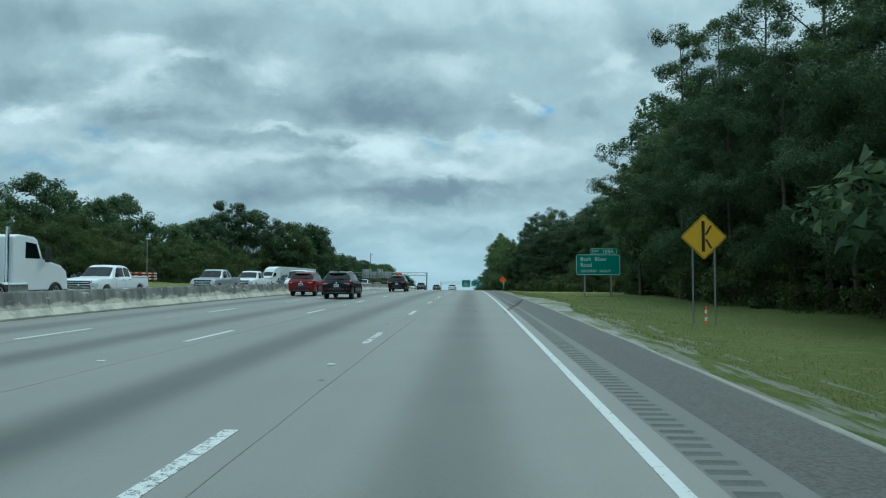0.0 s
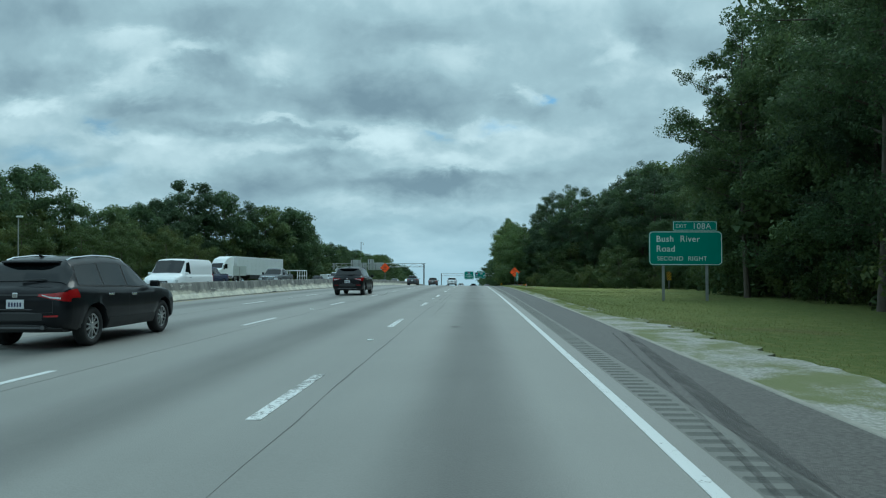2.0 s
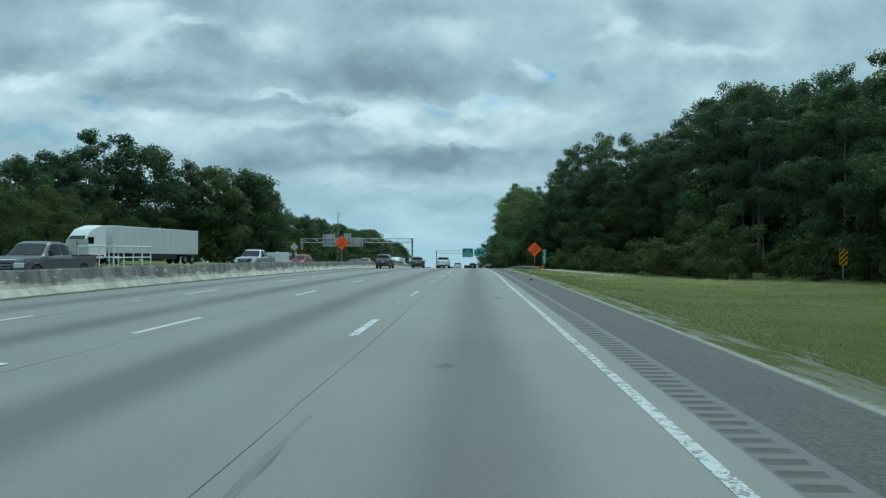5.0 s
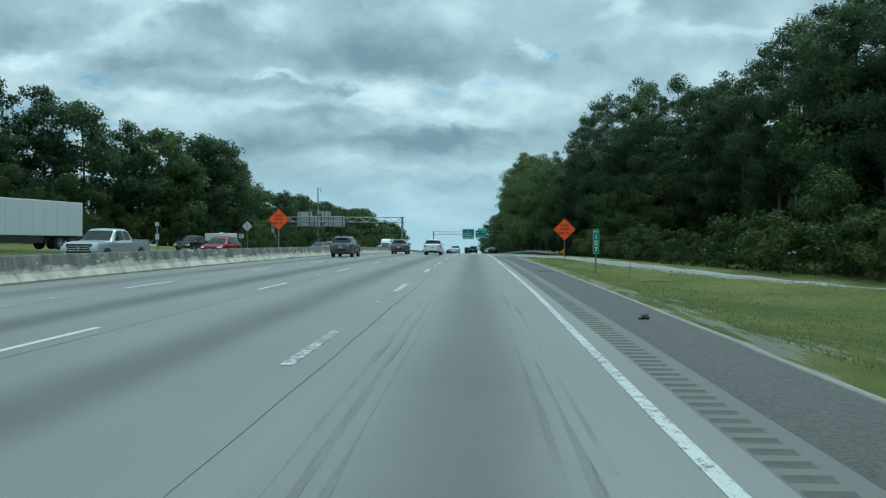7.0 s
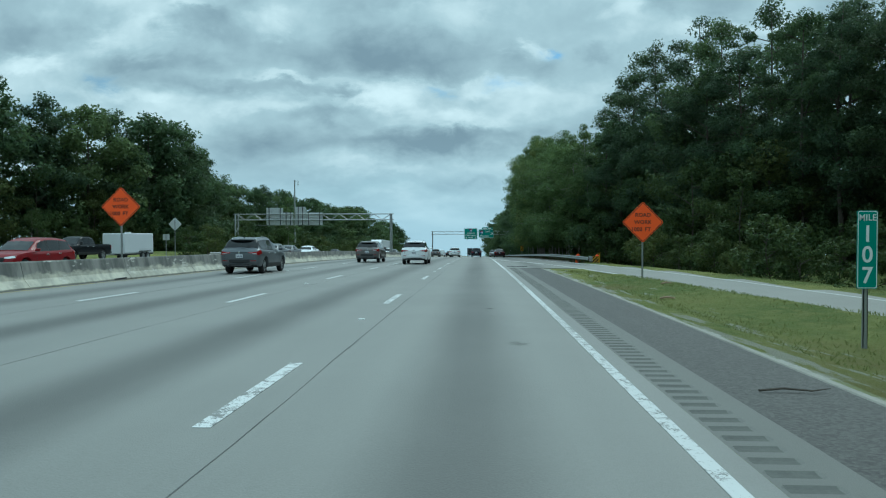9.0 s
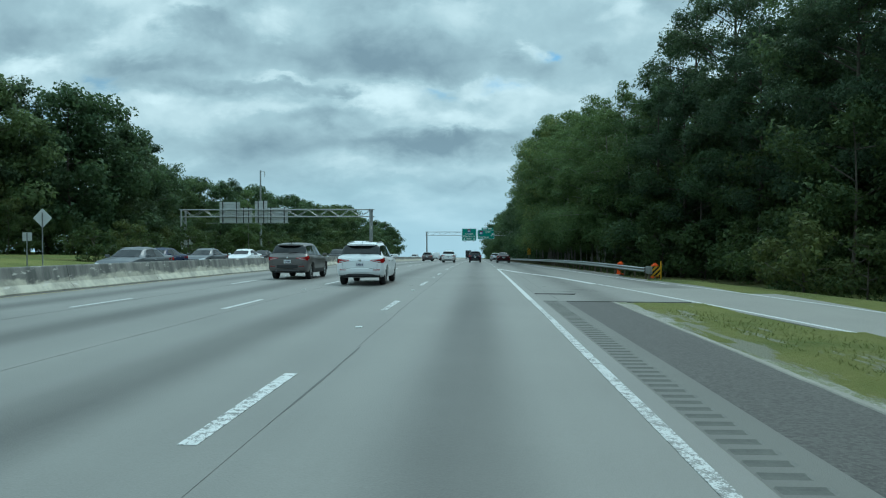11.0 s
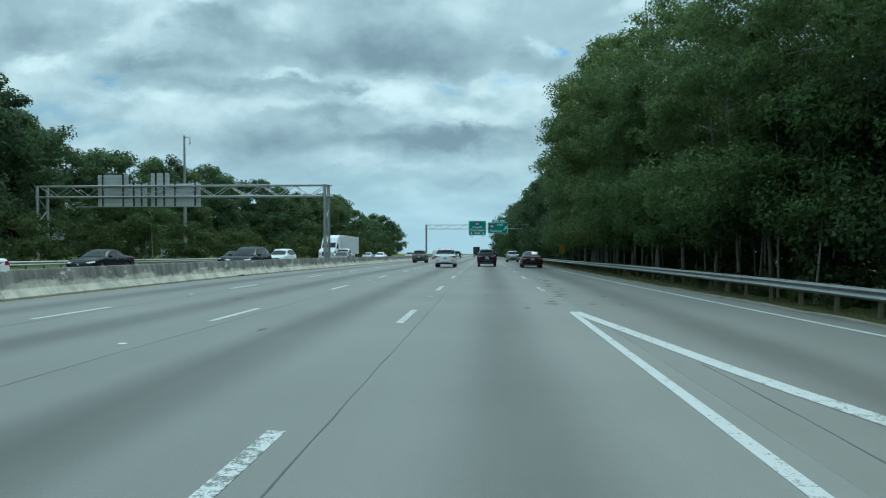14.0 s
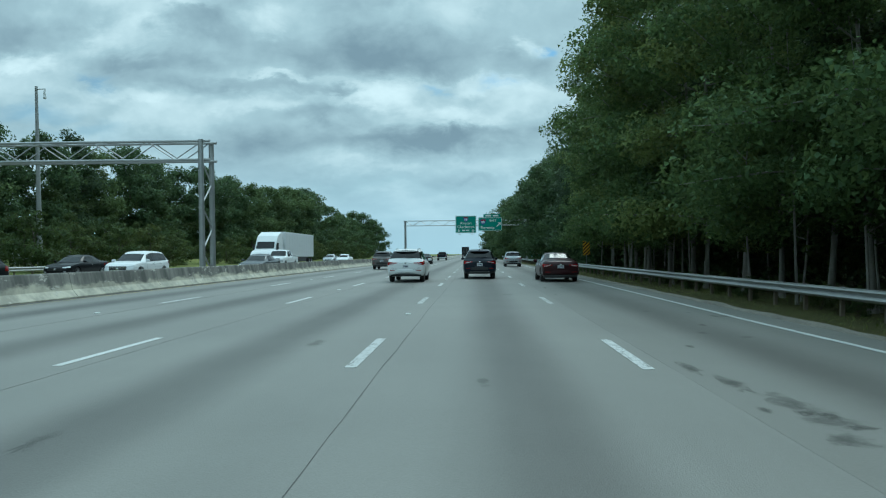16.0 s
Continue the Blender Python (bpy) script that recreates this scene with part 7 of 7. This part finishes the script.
    if kind == "pickup":
        pad(c, "step_bumper", MAT["chrome"], -w0 * 0.96, w0 * 0.96, yb - 0.10, yb + 0.06, zb + 0.08, zb + 0.27, 0.03, "chrome step bumper")
        pad(c, "tailgate", PAINT[paint], -w0 * 0.78, w0 * 0.78, yb - 0.012, yb + 0.03, zb + 0.36, 1.24, 0.015)
        pad(c, "bed_floor", dark, -w0 * 0.80, w0 * 0.80, yb + 0.10, yb + 0.335 * L, 1.285, 1.312, 0.0, "black bed cover")
    # lights
    for s in (1, -1):
        if kind in ("suv", "sedan"):
            wl = sh["keys"][4][4] - 0.012
            zi = (tz0 + tz1) / 2 + 0.03
            lamp = mesh_object("tail_light", *end_patch(sh, s * 0.40, s * wl, (zi - 0.015, tz0 + 0.055, tz0 + 0.01), (zi + 0.02, tz1 - 0.035, tz1), out=0.012, nx=14), MAT["tail"], c, "red tail light", smooth=True)
            mesh_object("lens", *sheet(sh, 0.030, 0.088, 5.55 if kind == "suv" else 5.4, 6.75, 8, 4, s, 0.010, (0.0, -0.012)), MAT["tail"], lamp, smooth=True)
            mesh_object("reverse_lens", *end_patch(sh, s * 0.47, s * (wl - 0.10), (zi - 0.002, tz0 + 0.075, tz0 + 0.055), (zi + 0.010, tz0 + 0.10, tz0 + 0.085), out=0.017, nx=8, nz=2), MAT["lamp"], lamp, "clear strip in the tail light", smooth=True)
            # wheel arch lips
            for wu in sh["wheels"] if cladding else ():
                bm = bmesh.new()
                last = None
                for k in range(13):
                    a = math.pi * k / 12
                    R = r + 0.07
                    yy, zz = (wu - 0.5) * L + math.cos(a) * R, r + math.sin(a) * R
                    px = half + 0.006
                    now = [bm.verts.new((s * px, yy, zz)), bm.verts.new((s * px, (wu - 0.5) * L + math.cos(a) * (R + 0.05), r + math.sin(a) * (R + 0.05))), bm.verts.new((s * (px - 0.05), yy, zz))]
                    if last:
                        bm.faces.new((last[0], last[1], now[1], now[0]))
                        bm.faces.new((last[2], last[0], now[0], now[2]))
                    last = now
                part("arch_lip", bm, dark, c)
        else:
            pad(c, "tail_light", MAT["tail"], *sorted((s * (tx if kind not in ("van", "pickup") else w0 * 0.86), s * (w0 * 0.985))), yb + (0.005 if kind in ("van", "pickup") else 0.03), yb + 0.22 if kind not in ("van", "pickup") else yb + 0.10, tz0, tz1, 0.025, "red tail light")
        if kind in ("suv", "sedan"):
            mesh_object("reflector", *end_patch(sh, s * 0.52, s * 0.76, (zb + 0.20, zb + 0.20, zb + 0.20), (zb + 0.225, zb + 0.23, zb + 0.235), out=0.035, nx=6, nz=1), MAT["tail"], c)
        uf = 0.945 if kind != "pickup" else 0.975
        p = body_point(sh, uf, 6.0)
        if kind in ("suv", "sedan"):
            zt = 0.86 if kind == "suv" else 0.745
            mesh_object("head_light", *end_patch(sh, s * 0.44, s * 0.835, (zt - 0.10, zt - 0.12, zt - 0.08), (zt - 0.05, zt - 0.02, zt + 0.015), True, 0.010, 12), MAT["lamp"], c, "clear head light", smooth=True)
        else:
            pad(c, "head_light", MAT["lamp"], *sorted((s * p.x * 0.62, s * (p.x + 0.012))), p.y - 0.10, p.y + (0.17 if kind == "pickup" else 0.14), p.z - (0.20 if kind == "pickup" else 0.15), p.z + 0.01, 0.03, "clear head light")
        # door mirrors
        q = body_point(sh, sh["front"][1] - 0.055, 8.0)
        pad(c, "door_mirror", PAINT[paint] if kind != "pickup" else dark, *sorted((s * (q.x + 0.02), s * (q.x + 0.22))), q.y - 0.05, q.y + 0.07, q.z + 0.02, q.z + (0.15 if kind != "pickup" else 0.28), 0.03)
        for a, b in sh["side"][-2:]:
            u = a + 0.03
            h = body_point(sh, u, 6.0)
            pad(c, "door_handle", MAT["chrome"] if kind != "van" else dark, *sorted((s * (h.x - 0.004), s * (h.x + 0.025))), h.y - 0.09, h.y + 0.09, h.z - 0.02, h.z + 0.02, 0.008)
            # door shut line
            sv, sf = sheet(sh, b + 0.003, b + 0.0045, 3.4, 8.0, 1, 8, s, 0.004)
            mesh_object("door_gap", sv, sf, dark, c)
    # plate with unreadable bars
    pz = sh["plate"]
    plate = pad(c, "licence_plate", MAT["plate"], -0.155, 0.155, yb - (0.115 if kind == "pickup" else 0.012), yb + 0.02, pz - 0.078, pz + 0.078, 0.006, "white licence plate")
    for k in range(5):
        pad(plate, "bar", MAT["ink"], -0.115 + k * 0.05, -0.085 + k * 0.05, yb - (0.118 if kind == "pickup" else 0.015), yb - (0.114 if kind == "pickup" else 0.0115), pz - 0.045, pz + 0.03, 0)
    if kind in ("suv", "sedan"):
        zi = (tz0 + tz1) / 2 + 0.03
        mesh_object("boot_strip", *end_patch(sh, -0.41, 0.41, (zi - 0.012,) * 3, (zi + 0.014,) * 3, out=0.014, nx=10, nz=1), MAT["chrome"] if paint in ("white", "silver") else dark, c, "trim strip between the tail lights")
        pad(c, "badge", MAT["chrome"], -0.05, 0.05, yb - 0.02, yb + 0.06, zi - 0.045, zi + 0.045, 0.015, "plain chrome badge")
        for s in (1, -1) if cladding else ():
            bm = bmesh.new()
            rod(bm, (s * w0 * 0.60, yb - 0.03, zb + 0.02), (s * w0 * 0.60, yb + 0.15, zb + 0.02), 0.04, n=12)
            part("exhaust", bm, MAT["alloy_dark"], c)
    if kind == "suv":
        # roof spoiler, rear wiper, tailgate glass edge
        top = body_point(sh, 0.085, 13.0)
        bow_bar(c, "roof_spoiler", PAINT[paint], 0.52, top.y - 0.13, -1, 0.26, top.z + 0.035, top.z + 0.075, 0.12, 0.012)
        # shut lines of the tailgate
        for s in (1, -1):
            mesh_object("tailgate_gap", *end_patch(sh, s * 0.655, s * 0.662, (0.64,) * 3, (0.86,) * 3, out=0.005, nx=1, nz=8), dark, c)
        mesh_object("tailgate_gap", *end_patch(sh, -0.655, 0.655, (0.655, 0.63, 0.655), (0.662, 0.637, 0.662), out=0.005, nx=14, nz=1), dark, c)
        bow_bar(c, "plate_recess", MAT["alloy_dark"] if cladding else PAINT[paint], 0.30, yb - 0.010, -1, 0.05, pz - 0.105, pz - 0.088, 0.01, 0.005)
        bm = bmesh.new()
        a, b = body_point(sh, 0.041, 13.0), body_point(sh, 0.050, 13.0)
        rod(bm, (0.0, a.y - 0.03, a.z + 0.03), (0.42, b.y - 0.04, b.z + 0.0), 0.014, 0.008, 6)
        part("rear_wiper", bm, dark, c)
        bm = bmesh.new()
        t = body_point(sh, 0.16, 14.0)
        rod(bm, (0, t.y, t.z), (0, t.y - 0.12, t.z + 0.055), 0.03, 0.008, 8)
        part("roof_aerial", bm, PAINT[paint], c)
    if rails:
        for s in (1, -1):
            bm = bmesh.new()
            pts = [body_point(sh, u, 11.3) for u in (0.12, 0.16, 0.3, 0.44, 0.53, 0.56)]
            lift = (0.0, 0.022, 0.034, 0.034, 0.024, 0.0)
            for (p, a), (q, b) in zip(zip(pts, lift), zip(pts[1:], lift[1:])):
                rod(bm, (s * p.x, p.y, p.z + a), (s * q.x, q.y, q.z + b), 0.018, n=8)
            part("roof_rail", bm, MAT["chrome"], c)
    # nose
    g = body_point(sh, 0.985, 6.0)
    gy = yf + 0.012 if kind != "pickup" else yf + 0.03
    gz0, gz1 = (0.64, 1.04) if kind == "pickup" else (0.47, 0.66) if kind == "sedan" else (0.50, 0.80) if kind == "suv" else (0.58, 0.86)
    gw = 0.60 if kind == "pickup" else 0.48
    if kind == "pickup":
        pad(c, "grille_surround", MAT["chrome"] if paint in ("white", "grey") else dark, -0.66, 0.66, g.y - 0.02, yf + 0.018, 0.60, 1.08, 0.03)
    grille = pad(c, "grille", dark, -gw, gw, g.y - 0.02, gy, gz0, gz1, 0.03)
    bright = MAT["chrome"] if kind == "pickup" or paint in ("white", "silver") else dark
    bars = 3 if kind == "pickup" else 2
    for k in range(bars):
        zk = gz0 + (gz1 - gz0) * (k + 0.7) / (bars + 0.4)
        pad(grille, "grille_bar", bright, -gw * 0.97, gw * 0.97, gy - 0.02, gy + 0.02, zk - 0.016, zk + 0.022, 0.006)
    pad(grille, "badge", MAT["chrome"], -0.07, 0.07, gy, gy + 0.03, (gz0 + gz1) / 2 - 0.05, (gz0 + gz1) / 2 + 0.05, 0.015, "plain chrome badge")
    zn = sh["keys"][-2][1]
    bow_bar(c, "front_bumper", MAT["chrome"] if kind == "pickup" else PAINT[paint], w0 * 0.94, yf + 0.006, 1, 0.24, zn + 0.04, zn + 0.21, 0.20, 0.05)
    bow_bar(c, "front_intake", dark, w0 * 0.66, yf + 0.014, 1, 0.2, zn - 0.06, zn + 0.07, 0.10, 0.02, "black lower intake")
    for s in (1, -1):
        pad(c, "fog_light", MAT["lamp"], *sorted((s * w0 * 0.62, s * w0 * 0.76)), yf - 0.15, yf + 0.012, zn + 0.09, zn + 0.15, 0.015)
    return c


def semi(x, y, label, dark_cab=False, trailer=True, back=math.pi, z=None):
    """Tractor with a box trailer, nose towards -y."""
    z = grade(y) + 0.042 if z is None else z
    m = Matrix.Translation((x, y, z)) @ Matrix.Rotation(back, 4, "Z") @ Matrix.Rotation((-1 if back else 1) * math.atan((grade(y + 1) - grade(y - 1)) / 2), 4, "X")
    c = empty("semi_truck", m, label, "truck", "traffic")
    white = PAINT["white"] if not dark_cab else PAINT["blueblack"]
    # trailer behind the cab, cab at +y
    if trailer:
        pad(c, "trailer_box", MAT["trailer"], -1.28, 1.28, -13.5, 0.6, 1.15, 4.05, 0.05, "white box trailer")
        for s in (1, -1):
            for k in range(12):
                pad(c, "panel_joint", MAT["sign_back"], *sorted((s * 1.281, s * 1.287)), -13.2 + k * 1.2, -13.17 + k * 1.2, 1.25, 3.95, 0)
            pad(c, "side_skirt", MAT["trim"], *sorted((s * 1.20, s * 1.24)), -9.5, -3.0, 0.55, 1.15, 0)
    pad(c, "chassis", MAT["trim"], -0.5, 0.5, -13.3 if trailer else -1.6, 5.6, 0.85, 1.13, 0.02)
    back_off = 0.0 if trailer else 0.3
    bm = bmesh.new()
    day = [(1.9, 0.75), (1.9, 2.95), (2.3, 3.06), (3.3, 3.0), (3.55, 2.85), (3.95, 2.05), (5.3, 1.80), (5.8, 1.5), (5.9, 0.65), (1.9, 0.65)]
    prof = day if not trailer else [(1.3, 0.75), (1.3, 3.9), (1.9, 4.0), (3.2, 3.55), (3.75, 2.95), (4.35, 2.02), (5.5, 1.75), (5.85, 1.45), (5.9, 0.65), (1.3, 0.65)]
    left = [bm.verts.new((-1.16, a, b)) for a, b in prof]
    right = [bm.verts.new((1.16, a, b)) for a, b in prof]
    n = len(prof)
    for i in range(n):
        bm.faces.new((left[i], left[(i + 1) % n], right[(i + 1) % n], right[i]))
    bm.faces.new(left)
    bm.faces.new(list(reversed(right)))
    bmesh.ops.recalc_face_normals(bm, faces=bm.faces)
    bmesh.ops.bevel(bm, geom=list(bm.edges), offset=0.07, segments=2, profile=0.6, affect="EDGES")
    part("cab", bm, white, c)
    bm = bmesh.new()
    bm.faces.new([bm.verts.new(p) for p in (((-1.02, 4.33, 2.13), (1.02, 4.33, 2.13), (0.95, 3.86, 2.86), (-0.95, 3.86, 2.86)) if trailer else ((-1.0, 3.97, 2.12), (1.0, 3.97, 2.12), (0.95, 3.61, 2.82), (-0.95, 3.61, 2.82)))])
    part("windscreen", bm, MAT["glass"], c)
    for s in (1, -1):
        bm = bmesh.new()
        bm.faces.new([bm.verts.new(p) for p in ((s * 1.166, 3.0 - back_off, 2.05), (s * 1.166, 4.05 - back_off, 2.05), (s * 1.166, 3.75 - back_off, 2.7), (s * 1.166, 3.0 - back_off, 2.75))])
        part("side_window", bm, MAT["glass"], c)
        pad(c, "head_light", MAT["lamp"], *sorted((s * 0.75, s * 1.12)), 5.82, 5.94, 1.0, 1.28, 0.03)
        pad(c, "door_mirror", MAT["trim"], *sorted((s * 1.2, s * 1.42)), 4.0, 4.12, 1.9, 2.55, 0.03)
        pad(c, "fuel_tank", MAT["chrome"], *sorted((s * 0.75, s * 1.2)), 1.6, 3.0, 0.5, 1.05, 0.12)
        for wy in (4.9, 1.0, -0.3) + ((-11.2, -12.5) if trailer else ()):
            wheel(c, s * 1.08, wy, 0.51, s, "alloy", 0.34, 8)
    pad(c, "grille", MAT["trim"], -0.62, 0.62, 5.86, 5.93, 0.85, 1.5, 0.03)
    if not trailer:
        bm = bmesh.new()
        rod(bm, (1.0, 1.75, 0.9), (1.0, 1.75, 3.35), 0.08, n=12)
        part("exhaust_stack", bm, MAT["chrome"], c)
    pad(c, "bumper", MAT["chrome"], -1.15, 1.15, 5.8, 6.0, 0.4, 0.72, 0.05)
    return c


def dark_truck(x, y):
    """Tall box truck seen from behind."""
    m = Matrix.Translation((x, y, road_z(x, y))) @ Matrix.Rotation(math.atan((grade(y + 1) - grade(y - 1)) / 2), 4, "X")
    c = empty("box_truck", m, "tall dark box truck seen from behind", "truck", "traffic")
    pad(c, "cargo_box", PAINT["blueblack"], -1.27, 1.27, -6.0, 4.5, 1.05, 3.95, 0.04, "dark cargo box")
    for s in (1, -1):
        pad(c, "rear_door", MAT["trim"], *sorted((s * 0.02, s * 1.16)), -6.02, -6.0, 1.2, 3.8, 0.0)
        pad(c, "tail_light", MAT["tail"], *sorted((s * 0.85, s * 1.15)), -6.03, -5.98, 0.85, 0.98, 0.01)
        bm = bmesh.new()
        rod(bm, (s * 0.5, -6.05, 1.3), (s * 0.5, -6.05, 3.7), 0.025, n=8)
        part("door_bar", bm, MAT["steel"], c)
        for wy in (-4.2, 5.6):
            wheel(c, s * 1.05, wy, 0.48, s, "alloy", 0.3, 8)
    pad(c, "chassis", MAT["trim"], -0.5, 0.5, -5.9, 6.5, 0.6, 1.04, 0.02)
    pad(c, "cab", PAINT["white"], -1.15, 1.15, 4.7, 6.9, 0.6, 2.7, 0.15)
    pad(c, "rear_bumper", MAT["steel"], -1.1, 1.1, -6.05, -5.95, 0.45, 0.6, 0.02)


def box_trailer(x, y, turn, z):
    """Enclosed twin-axle cargo trailer."""
    m = Matrix.Translation((x, y, z)) @ Matrix.Rotation(radians(turn), 4, "Z")
    c = empty("cargo_trailer", m, "white enclosed twin axle cargo trailer behind a pickup", "trailer", "traffic")
    pad(c, "body", MAT["trailer"], -1.05, 1.05, -2.3, 2.3, 0.55, 2.35, 0.06)
    pad(c, "frame", MAT["trim"], -1.0, 1.0, -2.25, 2.25, 0.42, 0.55, 0.01)
    pad(c, "drawbar", MAT["steel"], -0.08, 0.08, -3.6, -2.2, 0.45, 0.54, 0.01)
    pad(c, "roof_vent", MAT["trailer"], -0.2, 0.2, -0.3, 0.1, 2.34, 2.46, 0.03)
    for s in (1, -1):
        pad(c, "fender", MAT["trim"], *sorted((s * 1.05, s * 1.22)), -0.1, 1.6, 0.72, 0.78, 0.01)
        pad(c, "edge_rail", MAT["alloy"], *sorted((s * 1.04, s * 1.065)), -2.3, 2.3, 0.55, 0.66, 0.005)
        for wy in (0.35, 1.15):
            wheel(c, s * 1.12, wy, 0.33, s, "alloy", 0.2)


def flat_trailer(x, y):
    """Open utility trailer with a frame of tubes."""
    m = Matrix.Translation((x, y, grade(y) + 0.042))
    c = empty("utility_trailer", m, "pale open utility trailer with tubular racks", "trailer", "traffic")
    pad(c, "deck", MAT["wood"], -1.0, 1.0, -2.2, 2.2, 0.50, 0.60, 0.01)
    pad(c, "drawbar", MAT["steel"], -0.06, 0.06, -3.4, -2.2, 0.45, 0.54, 0.01)
    for s in (1, -1):
        for k in range(5):
            bm = bmesh.new()
            rod(bm, (s * 0.97, -2.1 + k * 1.05, 0.6), (s * 0.97, -2.1 + k * 1.05, 1.75), 0.035, n=8)
            part("upright", bm, MAT["white"], c)
        for z in (1.15, 1.75):
            bm = bmesh.new()
            rod(bm, (s * 0.97, -2.15, z), (s * 0.97, 2.15, z), 0.035, n=8)
            part("side_rail", bm, MAT["white"], c)
        wheel(c, s * 1.12, 0.3, 0.34, s, "alloy", 0.2)
    for yy in (-2.1, 2.1):
        bm = bmesh.new()
        rod(bm, (-0.97, yy, 1.75), (0.97, yy, 1.75), 0.035, n=8)
        part("cross_rail", bm, MAT["white"], c)


# lanes in the direction of travel
L1, L2, L3, L4 = -0.40, -4.05, -7.75, -11.35
car("suv", "blueblack", -0.40, 242.6, "black compact suv with red tail lights in the lane ahead", "car")
car("suv", "white", -4.05, 237.8, "white suv with sloping roof in the next lane", "car", rails=True, cladding=False)
car("suv", "bronze", -9.0, 266.0, "grey brown suv in the outer lane", "car")
car("suv", "silver", 3.45, 279.0, "silver suv with dark rear window in the exit lane", "car")
car("sedan", "maroon", 3.55, 238.5, "dark maroon sedan in the exit lane", "car", cladding=False)
# standing further back along the other lanes
car("suv", "black", -8.0, 43.6, "black suv with silver roof rails and alloy wheels", "car", rails=True)
car("suv", "red", -11.5, 49.2, "dark red suv beside the barrier", "car")
car("suv", "black", -7.45, 72.1, "glossy black suv with bright wheels", "car", rails=False)
car("suv", "grey", -10.7, 150.8, "dark grey suv with chrome trim", "car", rails=True)
car("suv", "white", -4.5, 168.3, "pearl white suv with red tail lights and roof rails", "car", rails=True, cladding=False)
car("suv", "bronze", -8.5, 172.8, "grey brown suv with dark bumper", "car")
car("sedan", "black", -7.6, 300.0, "black sedan far down the road", "car")
car("van", "white", -11.2, 330.0, "white van far down the road", "van")
car("pickup", "blueblack", -7.8, 355.0, "dark pickup far down the road", "pickup")
dark_truck(-4.0, 455.0)

# oncoming lanes
O1, O2, O3 = -16.4, -20.1, -23.8
semi(O2 - 0.2, 26.6, "white truck tractor without trailer beside the barrier", trailer=False, back=0.0)
car("pickup", "white", O2, 38.0, "white crew cab pickup in the oncoming lanes", "pickup", -1)
car("pickup", "white", O2, 63.5, "white pickup with chrome grille coming the other way", "pickup", -1)
car("pickup", "silver", O2, 54.5, "silver pickup in the oncoming lanes", "pickup", -1)
car("van", "white", O1 - 0.6, 69.0, "white windowless cargo van in the oncoming lanes", "van", -1)
car("pickup", "blue", O3, 90.5, "dark blue pickup on the far oncoming lane", "pickup", -1)
car("pickup", "grey", O2, 99.5, "dark grey pickup with chrome grille towing a trailer", "pickup", -1)
flat_trailer(O2, 106.2)
semi(-39.0, 140.5, "white tractor unit with long white box trailer on the slip road", back=math.pi + radians(-15), z=ground_z(-39.0, 140.5) + 0.06)
car("pickup", "silver", O2, 131.0, "silver crew cab pickup in the oncoming lanes", "pickup", -1)
car("suv", "red", O2, 148.0, "red suv in the oncoming lanes", "car", -1, cladding=False)
car("pickup", "black", -32.35, 172.8, "black pickup towing an enclosed trailer", "pickup", -1, turn=-6, zf=ground_z(-32.35, 172.8) + 0.06)
box_trailer(-31.75, 179.8, -5, ground_z(-31.75, 179.8) + 0.06)
car("sedan", "grey", O1, 172.5, "grey sedan in the oncoming lanes", "car", -1, cladding=False)
car("sedan", "blue", O2, 183.0, "blue sedan in the oncoming lanes", "car", -1, cladding=False)
car("sedan", "grey", O2, 190.5, "dark grey hatchback in the oncoming lanes", "car", -1, cladding=False)
car("sedan", "white", O2, 199.0, "white compact car in the oncoming lanes", "car", -1, cladding=False)
car("sedan", "black", O3, 216.0, "small dark hatchback on the far oncoming lane", "car", -1, cladding=False)
car("suv", "black", O1, 221.0, "black upright suv in the oncoming lanes", "car", -1)
car("sedan", "black", -26.6, 246.0, "dark sedan in the oncoming lanes", "car", -1, cladding=False)
car("suv", "white", O2, 241.0, "white suv in the oncoming lanes", "car", -1, cladding=False)
semi(O3, 282.0, "white tractor unit with box trailer in the oncoming lanes")
car("sedan", "grey", O1, 252.0, "grey sedan coming over the crest", "car", -1, cladding=False)
car("pickup", "white", O2, 271.0, "white pickup coming over the crest", "pickup", -1)
car("sedan", "silver", O3, 313.0, "silver sedan coming over the crest", "car", -1, cladding=False)
car("sedan", "white", O2, 305.0, "white sedan coming over the crest", "car", -1, cladding=False)
car("suv", "silver", O1, 322.0, "silver suv coming over the crest", "car", -1)
